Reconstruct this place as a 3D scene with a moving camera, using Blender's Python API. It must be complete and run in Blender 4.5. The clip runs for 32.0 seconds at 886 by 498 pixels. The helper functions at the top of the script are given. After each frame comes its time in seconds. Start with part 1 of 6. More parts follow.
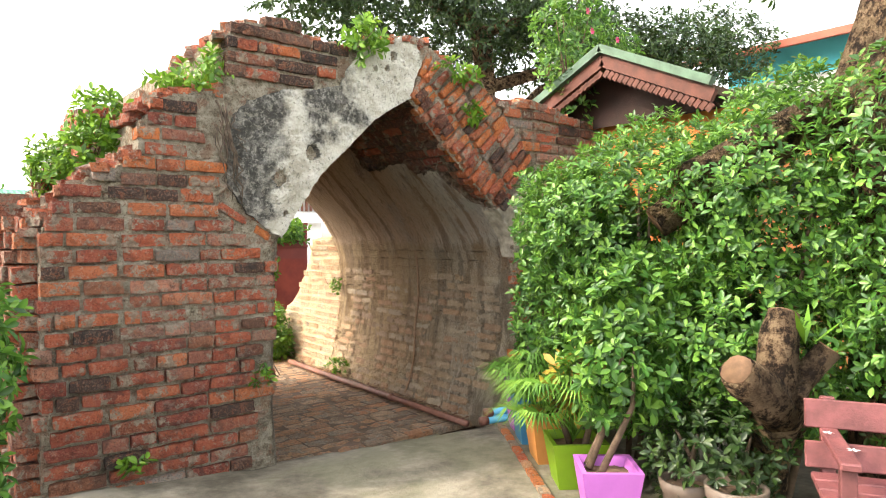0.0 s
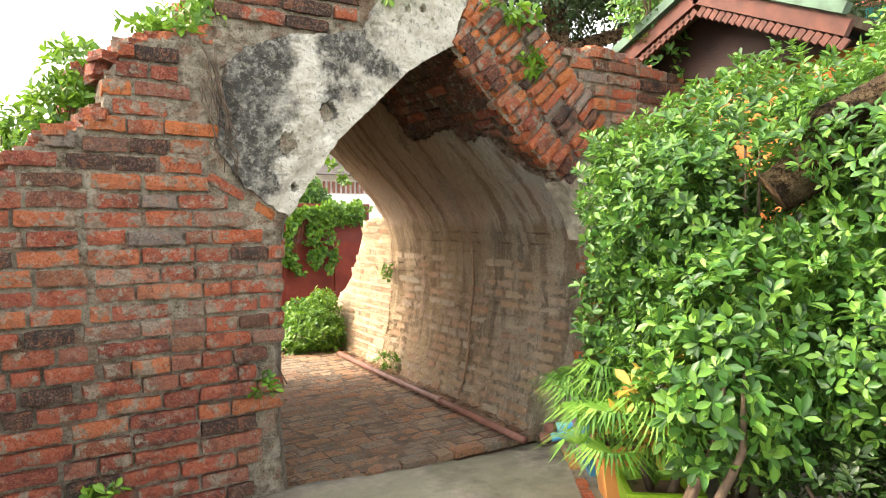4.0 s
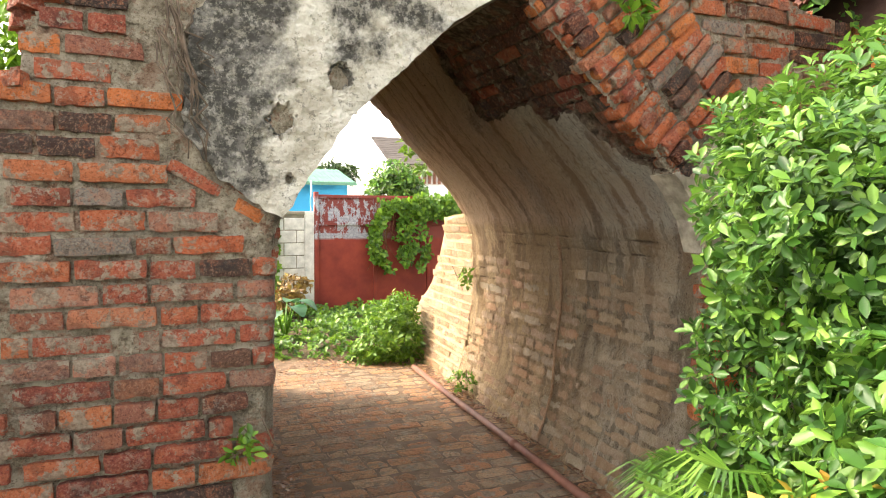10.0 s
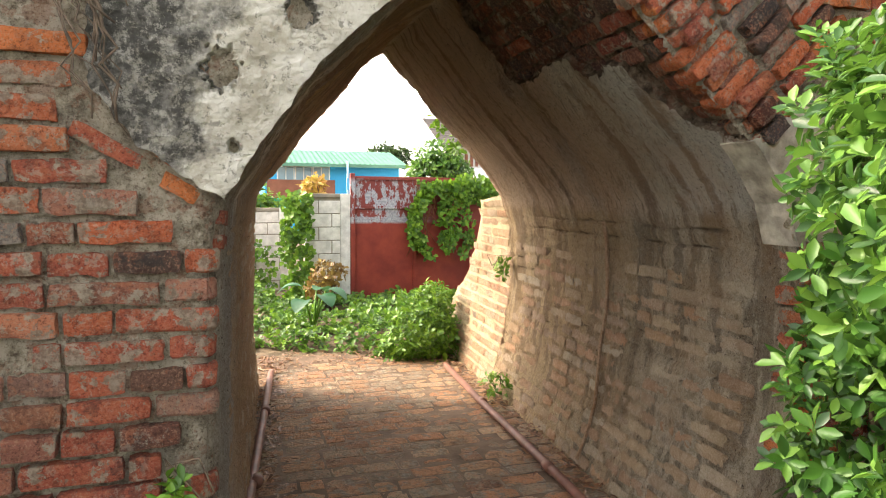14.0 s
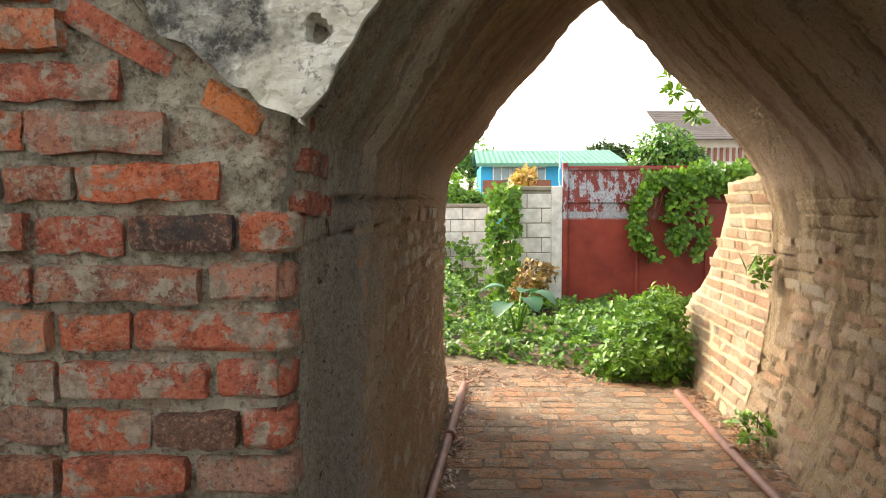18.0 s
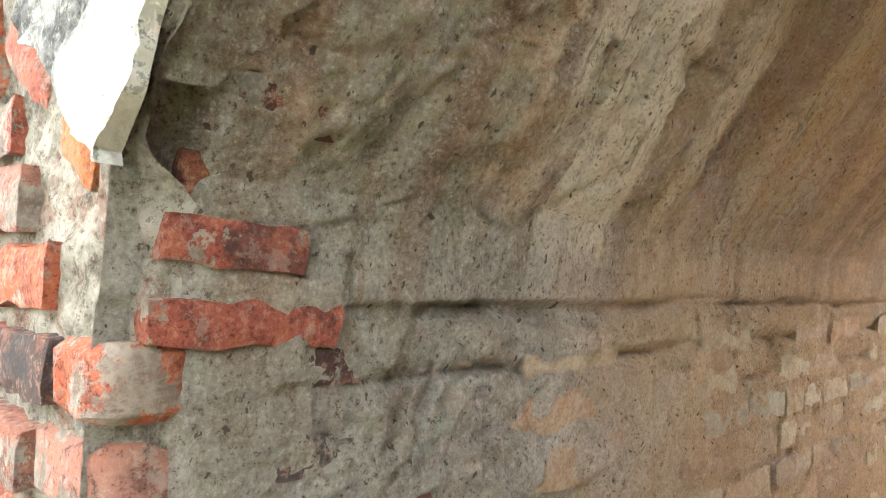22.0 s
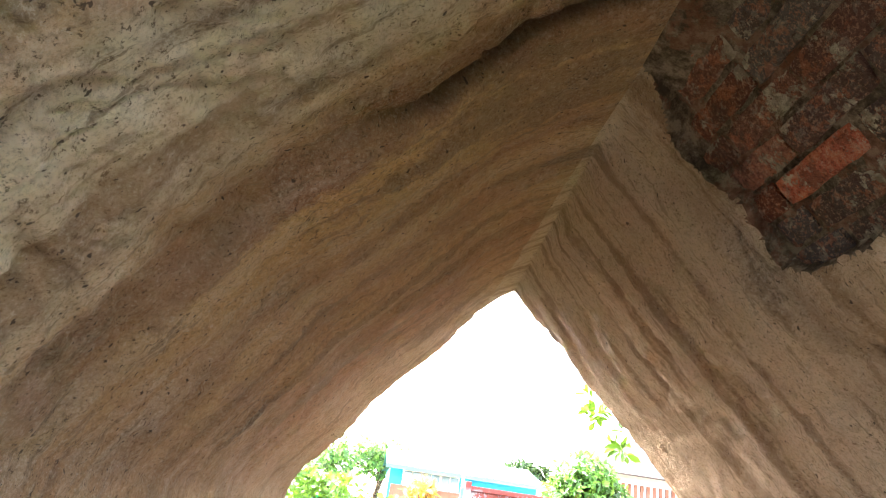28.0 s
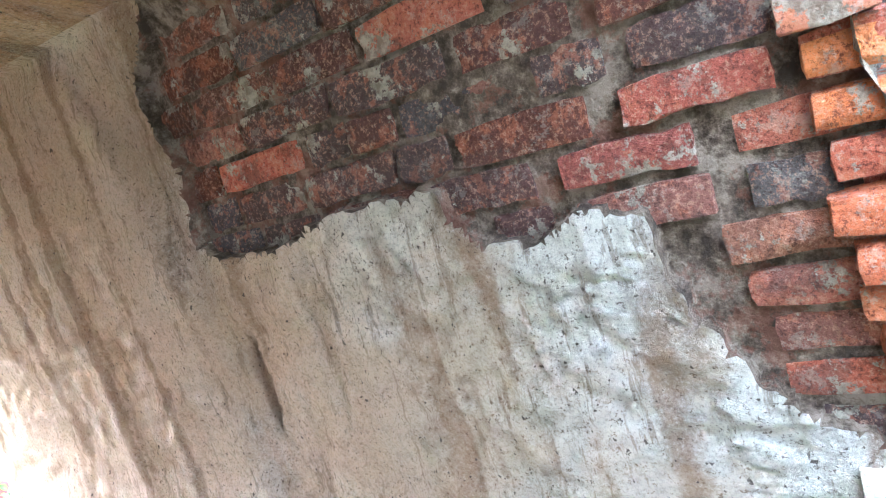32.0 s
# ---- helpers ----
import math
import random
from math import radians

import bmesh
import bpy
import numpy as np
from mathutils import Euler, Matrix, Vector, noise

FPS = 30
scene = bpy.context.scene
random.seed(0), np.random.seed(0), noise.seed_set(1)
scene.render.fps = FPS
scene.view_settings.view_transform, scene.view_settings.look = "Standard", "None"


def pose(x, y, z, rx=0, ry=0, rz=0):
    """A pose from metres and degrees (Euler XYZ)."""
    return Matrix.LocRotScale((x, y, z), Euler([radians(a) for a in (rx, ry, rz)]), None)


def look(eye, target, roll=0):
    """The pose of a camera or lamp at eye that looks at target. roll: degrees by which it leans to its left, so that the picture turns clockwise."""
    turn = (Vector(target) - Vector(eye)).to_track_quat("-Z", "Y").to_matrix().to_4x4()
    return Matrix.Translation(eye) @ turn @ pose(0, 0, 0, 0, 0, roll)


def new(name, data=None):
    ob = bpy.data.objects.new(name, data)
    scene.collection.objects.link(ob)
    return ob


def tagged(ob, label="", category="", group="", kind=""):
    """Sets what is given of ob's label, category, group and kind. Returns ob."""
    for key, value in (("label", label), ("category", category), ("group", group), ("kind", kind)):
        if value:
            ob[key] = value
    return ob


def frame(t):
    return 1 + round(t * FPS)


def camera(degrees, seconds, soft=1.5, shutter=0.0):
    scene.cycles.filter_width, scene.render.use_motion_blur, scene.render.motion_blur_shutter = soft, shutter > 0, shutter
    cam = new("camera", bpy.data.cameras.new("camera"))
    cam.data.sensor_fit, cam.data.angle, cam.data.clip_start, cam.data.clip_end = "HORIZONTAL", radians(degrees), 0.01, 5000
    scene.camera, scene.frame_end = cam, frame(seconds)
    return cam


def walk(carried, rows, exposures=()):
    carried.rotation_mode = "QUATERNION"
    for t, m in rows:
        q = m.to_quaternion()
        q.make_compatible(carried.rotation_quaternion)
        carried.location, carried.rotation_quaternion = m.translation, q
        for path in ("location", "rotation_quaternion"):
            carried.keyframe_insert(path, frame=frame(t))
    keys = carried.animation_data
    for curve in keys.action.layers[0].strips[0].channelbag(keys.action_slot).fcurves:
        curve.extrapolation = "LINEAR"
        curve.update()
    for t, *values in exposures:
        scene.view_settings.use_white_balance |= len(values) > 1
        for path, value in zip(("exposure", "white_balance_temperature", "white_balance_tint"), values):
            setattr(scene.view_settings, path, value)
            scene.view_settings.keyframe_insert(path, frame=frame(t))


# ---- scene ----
CAM = camera(68.0, 32.0, soft=1.0)
PATH = [
    (0, (-1.978, -4.041, 1.595), (-0.694, -2.508, 1.570), -0.32),
    (0.5, (-1.857, -3.960, 1.601), (-0.661, -2.358, 1.559), -0.15),
    (1, (-1.777, -3.886, 1.577), (-0.585, -2.281, 1.508), -0.01),
    (1.5, (-1.707, -3.730, 1.574), (-0.524, -2.118, 1.542), -0.06),
    (2, (-1.631, -3.625, 1.558), (-0.424, -2.030, 1.542), -0.86),
    (2.5, (-1.548, -3.567, 1.539), (-0.373, -1.949, 1.495), -1.20),
    (3, (-1.415, -3.519, 1.565), (-0.289, -1.867, 1.517), -0.90),
    (3.5, (-1.311, -3.500, 1.557), (-0.209, -1.832, 1.491), -0.58),
    (5.5, (-1.070, -3.232, 1.649), (-0.017, -1.534, 1.566), -0.59),
    (6, (-0.962, -3.165, 1.645), (0.046, -1.439, 1.568), -0.24),
    (6.5, (-0.855, -3.109, 1.650), (0.045, -1.324, 1.580), 0.64),
    (7, (-0.795, -3.042, 1.645), (0.070, -1.240, 1.562), 0.18),
    (7.5, (-0.751, -2.919, 1.642), (0.137, -1.128, 1.575), -0.40),
    (8, (-0.711, -2.801, 1.646), (0.245, -1.045, 1.593), -0.45),
    (8.5, (-0.678, -2.747, 1.642), (0.284, -0.996, 1.535), -0.43),
    (9, (-0.605, -2.719, 1.639), (0.292, -0.933, 1.559), 0.27),
    (9.5, (-0.495, -2.705, 1.634), (0.329, -0.884, 1.565), 0.49),
    (10, (-0.423, -2.691, 1.636), (0.349, -0.848, 1.536), 0.35),
    (10.5, (-0.375, -2.629, 1.630), (0.415, -0.795, 1.518), 0.30),
    (11, (-0.336, -2.512, 1.629), (0.496, -0.695, 1.530), -0.45),
    (11.5, (-0.310, -2.454, 1.635), (0.532, -0.643, 1.531), -0.83),
    (12, (-0.228, -2.414, 1.627), (0.467, -0.542, 1.513), -0.56),
    (12.5, (-0.112, -2.391, 1.626), (0.363, -0.452, 1.498), 1.18),
    (13, (-0.042, -2.341, 1.626), (0.397, -0.396, 1.475), -0.37),
    (13.5, (-0.004, -2.252, 1.627), (0.537, -0.332, 1.473), 0.35),
    (14, (0.023, -2.138, 1.624), (0.633, -0.239, 1.474), 0.46),
    (14.5, (0.079, -2.032, 1.626), (0.724, -0.147, 1.449), 0.42),
    (16.5, (0.18, -1.577, 1.544), (0.821, 0.313, 1.424), -2.7),
    (17, (0.215, -1.448, 1.507), (0.654, 0.497, 1.361), -2.6),
    (17.5, (0.251, -1.301, 1.496), (0.389, 0.688, 1.34), -0.3),
    (18, (0.266, -1.165, 1.484), (0.231, 0.829, 1.342), -0.1),
    (18.5, (0.278, -0.998, 1.494), (0.066, 0.99, 1.428), -0.6),
    (19, (0.325, -0.865, 1.484), (-0.128, 1.082, 1.423), -1.2),
    (19.5, (0.417, -0.751, 1.493), (-0.392, 1.078, 1.452), 2.3),
    (20, (0.451, -0.645, 1.499), (-0.599, 1.055, 1.426), 0.2),
    (20.5, (0.446, -0.522, 1.499), (-0.729, 1.097, 1.476), 0.5),
    (21, (0.449, -0.419, 1.516), (-0.77, 1.167, 1.524), -0.1),
    (21.5, (0.486, -0.324, 1.521), (-0.801, 1.206, 1.564), -0.3),
    (22, (0.573, -0.215, 1.533), (-0.79, 1.246, 1.622), 1.9),
    (22.5, (0.629, -0.151, 1.543), (-0.744, 1.295, 1.703), 1.5),
    (23, (0.649, -0.126, 1.559), (-0.646, 1.381, 1.792), 2.0),
    (23.5, (0.652, -0.122, 1.566), (-0.472, 1.486, 1.952), 2.5),
    (24, (0.642, -0.122, 1.579), (-0.414, 1.507, 2.06), 3.7),
    (24.5, (0.636, -0.112, 1.583), (-0.303, 1.574, 2.108), 5.1),
    (26.5, (0.666, -0.076, 1.633), (0.191, 1.732, 2.343), 8.2),
    (27, (0.658, -0.068, 1.64), (0.335, 1.76, 2.385), 8.1),
    (27.5, (0.64, -0.061, 1.64), (0.531, 1.786, 2.399), 8.8),
    (28, (0.629, -0.053, 1.636), (0.736, 1.802, 2.376), 8.5),
    (28.5, (0.673, -0.015, 1.631), (0.875, 1.856, 2.31), 10.0),
    (29, (0.69, 0.007, 1.649), (1.125, 1.806, 2.407), 10.6),
    (29.5, (0.672, 0.03, 1.657), (1.427, 1.693, 2.472), 8.5),
    (30, (0.676, 0.055, 1.647), (1.671, 1.578, 2.478), 8.9),
    (30.5, (0.692, 0.06, 1.65), (1.878, 1.427, 2.502), 8.8),
    (31, (0.679, 0.046, 1.657), (2.024, 1.252, 2.516), 7.7),
    (31.5, (0.679, 0.032, 1.66), (2.105, 1.13, 2.532), 7.1),
    (32, (0.653, -0.004, 1.658), (2.133, 1.031, 2.518), 6.5),
]
walk(CAM, [(t, look(eye, target, roll)) for t, eye, target, roll in PATH],
     exposures=[(0, 2.85, 7150, 11), (6, 3.1, 7400, 11), (11, 3.05, 7650, 12), (13, 2.8, 7400, 12), (14, 2.85, 7400, 12), (17, 2.7, 7200, 11), (19, 2.95, 7300, 10), (20, 3.4, 7200, 9), (21, 4.45, 6500, 7), (22.5, 5.25, 6700, 9), (24.5, 5.45, 6700, 11), (26.5, 4.65, 6700, 12), (27.2, 4.65, 6700, 12), (28.5, 5.1, 6300, 11), (30, 5.15, 5900, 10), (31, 5.25, 5300, 8), (32, 6.15, 4900, 8)])

# ---- world and sun ----
SUN_ELEV, SUN_AZ = radians(40), radians(-61)      # azimuth from +y, towards -x
world = bpy.data.worlds.new("world")
scene.world = world
world.use_nodes = True
wn = world.node_tree
sky = wn.nodes.new("ShaderNodeTexSky")
sky.sky_type, sky.sun_disc = "NISHITA", False
sky.sun_elevation, sky.sun_rotation = SUN_ELEV, SUN_AZ
sky.air_density, sky.dust_density, sky.ozone_density = 1.0, 3.0, 0.6
haze = wn.nodes.new("ShaderNodeHueSaturation")      # thin white haze over the whole sky
haze.inputs["Saturation"].default_value = 0.35
wn.links.new(sky.outputs[0], haze.inputs["Color"])
wn.links.new(haze.outputs[0], wn.nodes["Background"].inputs[0])
wn.nodes["Background"].inputs[1].default_value = 0.15
sun = new("sun", bpy.data.lights.new("sun", "SUN"))
sun.data.energy, sun.data.angle, sun.data.color = 0.6, radians(3.0), (1.0, 0.90, 0.74)
sun_dir = Vector((math.sin(SUN_AZ) * math.cos(SUN_ELEV), math.cos(SUN_AZ) * math.cos(SUN_ELEV), math.sin(SUN_ELEV)))
sun.matrix_world = look(sun_dir * 30, (0, 0, 0))


# ---- materials ----
class Mat:
    """A small builder of node materials."""

    def __init__(self, name, rough=0.85, metal=0.0, spec=0.3):
        self.m = bpy.data.materials.new(name)
        self.m.use_nodes = True
        self.t = self.m.node_tree
        self.b = self.t.nodes["Principled BSDF"]
        self.b.inputs["Roughness"].default_value = rough
        self.b.inputs["Metallic"].default_value = metal
        self.b.inputs["Specular IOR Level"].default_value = spec
        self.obj = self.t.nodes.new("ShaderNodeTexCoord")
        self.geo = self.t.nodes.new("ShaderNodeNewGeometry")

    def put(self, kind, ins=None, **props):
        n = self.t.nodes.new(kind)
        if "data_type" in props:
            n.data_type = props["data_type"]
        if "blend_type" in props:
            n.blend_type = props["blend_type"]
        if "operation" in props:
            n.operation = props["operation"]
        if "use_clamp" in props:
            n.use_clamp = props["use_clamp"]
        if "feature" in props:
            n.feature = props["feature"]
        for k, v in (ins or {}).items():
            self.set(n.inputs[k], v)
        return n

    def set(self, sock, v):
        if isinstance(v, bpy.types.NodeSocket):
            self.t.links.new(v, sock)
        else:
            sock.default_value = v

    def coords(self, scale=(1, 1, 1), source="pos", rot=(0, 0, 0)):
        src = {"pos": self.geo.outputs["Position"], "obj": self.obj.outputs["Object"], "uv": self.obj.outputs["UV"]}[source]
        return self.put("ShaderNodeMapping", {"Vector": src, "Scale": scale, "Rotation": rot}).outputs[0]

    def noise(self, scale, detail=4.0, rough=0.6, vec=None, dist=0.0):
        n = self.put("ShaderNodeTexNoise", {"Vector": vec or self.coords(), "Scale": scale, "Detail": detail, "Roughness": rough, "Distortion": dist}).outputs[0]
        amps = [rough ** i for i in range(int(detail) + 1)]
        gain = 0.80 * sum(amps) / math.sqrt(sum(a * a for a in amps))      # keeps the spread of the values whatever the detail
        return self.put("ShaderNodeMapRange", {"Value": n, "From Min": 0.5 - 0.5 / gain, "From Max": 0.5 + 0.5 / gain}).outputs[0]

    def voronoi(self, scale, vec=None, feature="F1"):
        return self.put("ShaderNodeTexVoronoi", {"Vector": vec or self.coords(), "Scale": scale}, feature=feature).outputs[0]

    def ramp(self, fac, stops):
        n = self.put("ShaderNodeValToRGB", {"Fac": fac})
        e = n.color_ramp.elements
        while len(e) < len(stops):
            e.new(0.5)
        for el, (p, c) in zip(e, stops):
            el.position = p
            el.color = (*c, 1) if isinstance(c, tuple) else (c, c, c, 1)
        return n.outputs[0]

    def mix(self, fac, a, b, blend="MIX"):
        n = self.put("ShaderNodeMix", data_type="RGBA", blend_type=blend)
        self.set(n.inputs[0], fac)
        for s, v in ((n.inputs[6], a), (n.inputs[7], b)):
            self.set(s, (*v, 1) if isinstance(v, tuple) and len(v) == 3 else v)
        return n.outputs[2]

    def math(self, op, a, b=0.0, clamp=False):
        n = self.put("ShaderNodeMath", operation=op, use_clamp=clamp)
        self.set(n.inputs[0], a)
        self.set(n.inputs[1], b)
        return n.outputs[0]

    def rand(self):
        return self.put("ShaderNodeObjectInfo").outputs["Random"]

    def island(self):
        return self.geo.outputs["Random Per Island"]

    def sep(self, vec=None):
        return self.put("ShaderNodeSeparateXYZ", {0: vec or self.geo.outputs["Position"]}).outputs

    def color(self, c):
        self.set(self.b.inputs["Base Color"], (*c, 1) if isinstance(c, tuple) else c)
        return self

    def bump(self, height, strength=0.5, dist=0.01):
        n = self.put("ShaderNodeBump", {"Height": height, "Strength": strength, "Distance": dist})
        self.t.links.new(n.outputs[0], self.b.inputs["Normal"])
        return self


def brick_material(name, stops, per="rand", soot=0.35, lime=0.25, cover=0.0):
    """Old hand-made brick: colour differs from piece to piece, with soot, lime, worn mortar and pits."""
    m = Mat(name, rough=0.92, spec=0.2)
    r = m.rand() if per == "rand" else m.island()
    base = m.ramp(r, stops)
    patch = m.noise(21, 7, 0.75)
    base = m.mix(m.ramp(patch, [(0.34, 0.55), (0.42, 0.0)]), base, m.mix(0.7, base, (0.07, 0.03, 0.02)))
    base = m.mix(m.ramp(patch, [(0.56, 0.0), (0.63, 0.55)]), base, m.mix(0.6, base, (0.56, 0.19, 0.09)))
    grain = m.noise(95, 5, 0.8)
    base = m.mix(m.ramp(grain, [(0.57, 0.0), (0.66, 0.42)]), base, (0.56, 0.32, 0.21))
    base = m.mix(m.ramp(grain, [(0.33, 0.6), (0.40, 0.0)]), base, (0.06, 0.022, 0.018))
    s = m.ramp(m.noise(5, 6, 0.7), [(0.58, 0.0), (0.66, 1.0)])
    base = m.mix(m.math("MULTIPLY", s, soot), base, (0.045, 0.04, 0.037))
    l = m.ramp(m.noise(24, 7, 0.8), [(0.62, 0.0), (0.66, 1.0)])
    base = m.mix(m.math("MULTIPLY", l, lime), base, (0.50, 0.45, 0.37))
    if cover:
        c2 = m.ramp(m.noise(9, 7, 0.75), [(0.63 - cover * 0.3, 0.0), (0.67 - cover * 0.3, 1.0)])
        base = m.mix(m.math("MULTIPLY", c2, 0.85), base, m.ramp(m.noise(38, 6, 0.75), [(0.35, (0.22, 0.185, 0.14)), (0.65, (0.44, 0.385, 0.30))]))
    m.color(base)
    pits = m.voronoi(70)
    h = m.math("ADD", m.noise(34, 8, 0.8), m.math("MULTIPLY", m.ramp(pits, [(0.0, 0.0), (0.22, 1.0)]), 0.45))
    m.bump(h, 1.0, 0.028)
    return m.m


BRICK_STOPS = [(0.0, (0.38, 0.10, 0.062)), (0.2, (0.49, 0.125, 0.072)), (0.42, (0.54, 0.145, 0.07)), (0.62, (0.58, 0.19, 0.085)), (0.76, (0.50, 0.25, 0.18)), (0.86, (0.30, 0.10, 0.06)), (0.94, (0.40, 0.22, 0.16)), (1.0, (0.16, 0.09, 0.075))]
M_BRICK = brick_material("old_red_brick", BRICK_STOPS, soot=0.35, lime=0.4, cover=0.30)
M_BRICK_DARK = brick_material("sooty_dark_brick", [(0.0, (0.05, 0.04, 0.037)), (0.4, (0.09, 0.06, 0.05)), (0.7, (0.16, 0.085, 0.06)), (1.0, (0.22, 0.13, 0.10))], soot=0.7, lime=0.12)
M_BRICK_ORANGE = brick_material("bright_orange_brick", [(0.0, (0.66, 0.17, 0.06)), (0.5, (0.70, 0.23, 0.075)), (1.0, (0.56, 0.13, 0.06))], soot=0.2, lime=0.3, cover=0.06)
# dusty vault brick; its colours are lowered to hold the shadow under the vault
M_BRICK_VAULT = brick_material("dusty_shaded_vault_brick", [(0.0, (0.10, 0.04, 0.03)), (0.2, (0.12, 0.05, 0.04)), (0.4, (0.085, 0.06, 0.055)), (0.55, (0.15, 0.048, 0.03)), (0.7, (0.085, 0.072, 0.075)), (0.85, (0.12, 0.10, 0.09)), (1.0, (0.07, 0.042, 0.04))], soot=0.35, lime=0.2, cover=0.03)
M_BRICK_DEEP = brick_material("deep_red_brick", [(0.0, (0.28, 0.075, 0.055)), (0.3, (0.38, 0.095, 0.06)), (0.55, (0.46, 0.12, 0.065)), (0.75, (0.34, 0.14, 0.10)), (0.9, (0.16, 0.07, 0.05)), (1.0, (0.42, 0.18, 0.10))], soot=0.5, lime=0.25, cover=0.05)
M_BRICK_CORNER = brick_material("mortar_smeared_brick", BRICK_STOPS, soot=0.4, lime=0.4, cover=0.38)
M_BRICK_STUFF = brick_material("rubble_brick", BRICK_STOPS, per="island", soot=0.5, lime=0.4, cover=0.3)
M_PAVER = brick_material("worn_floor_brick", [(0.0, (0.38, 0.22, 0.14)), (0.25, (0.58, 0.36, 0.21)), (0.45, (0.60, 0.31, 0.17)), (0.6, (0.52, 0.39, 0.26)), (0.8, (0.32, 0.26, 0.19)), (1.0, (0.66, 0.47, 0.30))], soot=0.4, lime=0.3, cover=0.2)


def mortar_material():
    m = Mat("lime_mortar", rough=0.95, spec=0.15)
    c = m.ramp(m.noise(13, 8, 0.78), [(0.30, (0.21, 0.175, 0.125)), (0.46, (0.39, 0.34, 0.255)), (0.64, (0.56, 0.50, 0.395))])
    d = m.ramp(m.noise(2.6, 5, 0.65), [(0.52, 0.0), (0.64, 1.0)])
    c = m.mix(m.math("MULTIPLY", d, 0.4), c, (0.09, 0.082, 0.07))
    red = m.ramp(m.noise(9, 6, 0.75), [(0.57, 0.0), (0.62, 1.0)])
    c = m.mix(m.math("MULTIPLY", red, 0.45), c, (0.34, 0.14, 0.085))
    g = m.noise(85, 5, 0.8)
    c = m.mix(m.ramp(g, [(0.32, 0.6), (0.40, 0.0)]), c, (0.08, 0.042, 0.033))
    c = m.mix(m.ramp(g, [(0.58, 0.0), (0.67, 0.55)]), c, (0.54, 0.47, 0.37))
    m.color(c)
    m.bump(m.math("ADD", m.noise(42, 8, 0.82), m.math("MULTIPLY", m.voronoi(95), 0.5)), 1.0, 0.035)
    return m.m


def vault_mortar_material():
    """Dusty brown bed of the bare vault bricks, darkened to carry the vault's shadow."""
    m = Mat("dusty_shaded_vault_mortar", rough=0.95, spec=0.12)
    c = m.ramp(m.noise(15, 8, 0.78), [(0.32, (0.07, 0.05, 0.036)), (0.5, (0.17, 0.125, 0.09)), (0.66, (0.32, 0.25, 0.19))])
    red = m.ramp(m.noise(6, 6, 0.75), [(0.53, 0.0), (0.62, 1.0)])
    c = m.mix(m.math("MULTIPLY", red, 0.5), c, (0.24, 0.09, 0.055))
    m.color(c)
    m.bump(m.math("ADD", m.noise(42, 8, 0.82), m.math("MULTIPLY", m.voronoi(80), 0.5)), 1.0, 0.035)
    return m.m


def white_plaster_material():
    m = Mat("white_plaster", rough=0.9, spec=0.2)
    c = m.ramp(m.noise(7, 7, 0.7), [(0.3, (0.36, 0.335, 0.275)), (0.5, (0.47, 0.45, 0.385)), (0.7, (0.56, 0.545, 0.485))])
    px, py, pz = m.sep()
    # mould: heavy along the outer rim of the arch band, in the hollow at its waist and down the lower left edge
    edge = m.math("ADD", m.math("MULTIPLY", px, -1.25), m.math("MULTIPLY", pz, 0.3))
    edge = m.math("SUBTRACT", edge, 0.60)
    n = m.math("SUBTRACT", m.noise(5.5, 7, 0.7), 0.5)
    below = m.math("LESS_THAN", pz, 2.62)
    e2 = m.math("MULTIPLY", below, m.ramp(m.math("ADD", m.math("MULTIPLY", edge, 1.7), m.math("MULTIPLY", n, 0.75)), [(-0.02 + 0.02, 0.0), (0.10, 0.55), (0.26, 1.0)]))
    # the last two centres are holes, darkened here for the shade inside them
    for centre, k in (((0.36, 0.0, 2.56), 1.35), ((0.60, 0.0, 2.48), 3.2), ((-0.10, 0.0, 1.80), 4.2), ((0.0, 0.0, 2.01), 6.5), ((0.235, 0.0, 2.20), 7.5)):
        waist = m.put("ShaderNodeVectorMath", {0: m.geo.outputs["Position"], 1: centre}, operation="DISTANCE").outputs[1]
        w2 = m.ramp(m.math("ADD", m.math("MULTIPLY", waist, k), m.math("MULTIPLY", n, -0.8)), [(0.20, 1.0), (0.30, 0.5), (0.42, 0.0)] if k < 5 else [(0.26, 1.0), (0.36, 0.0)])
        e2 = m.math("MAXIMUM", e2, w2)
    mould = m.math("MULTIPLY", e2, m.ramp(m.noise(26, 8, 0.82), [(0.34, 0.6), (0.48, 1.0)]))
    speck = m.ramp(m.noise(34, 6, 0.75), [(0.64, 0.0), (0.68, 1.0)])
    mould = m.math("MAXIMUM", mould, m.math("MULTIPLY", speck, 0.55))
    c = m.mix(m.math("MULTIPLY", mould, 0.93), c, m.ramp(m.noise(20, 6, 0.75), [(0.45, (0.02, 0.02, 0.019)), (0.68, (0.12, 0.115, 0.105))]))
    m.color(c)
    m.bump(m.math("ADD", m.noise(35, 7, 0.75), m.math("MULTIPLY", m.noise(8, 3), 0.8)), 0.8, 0.015)
    return m.m


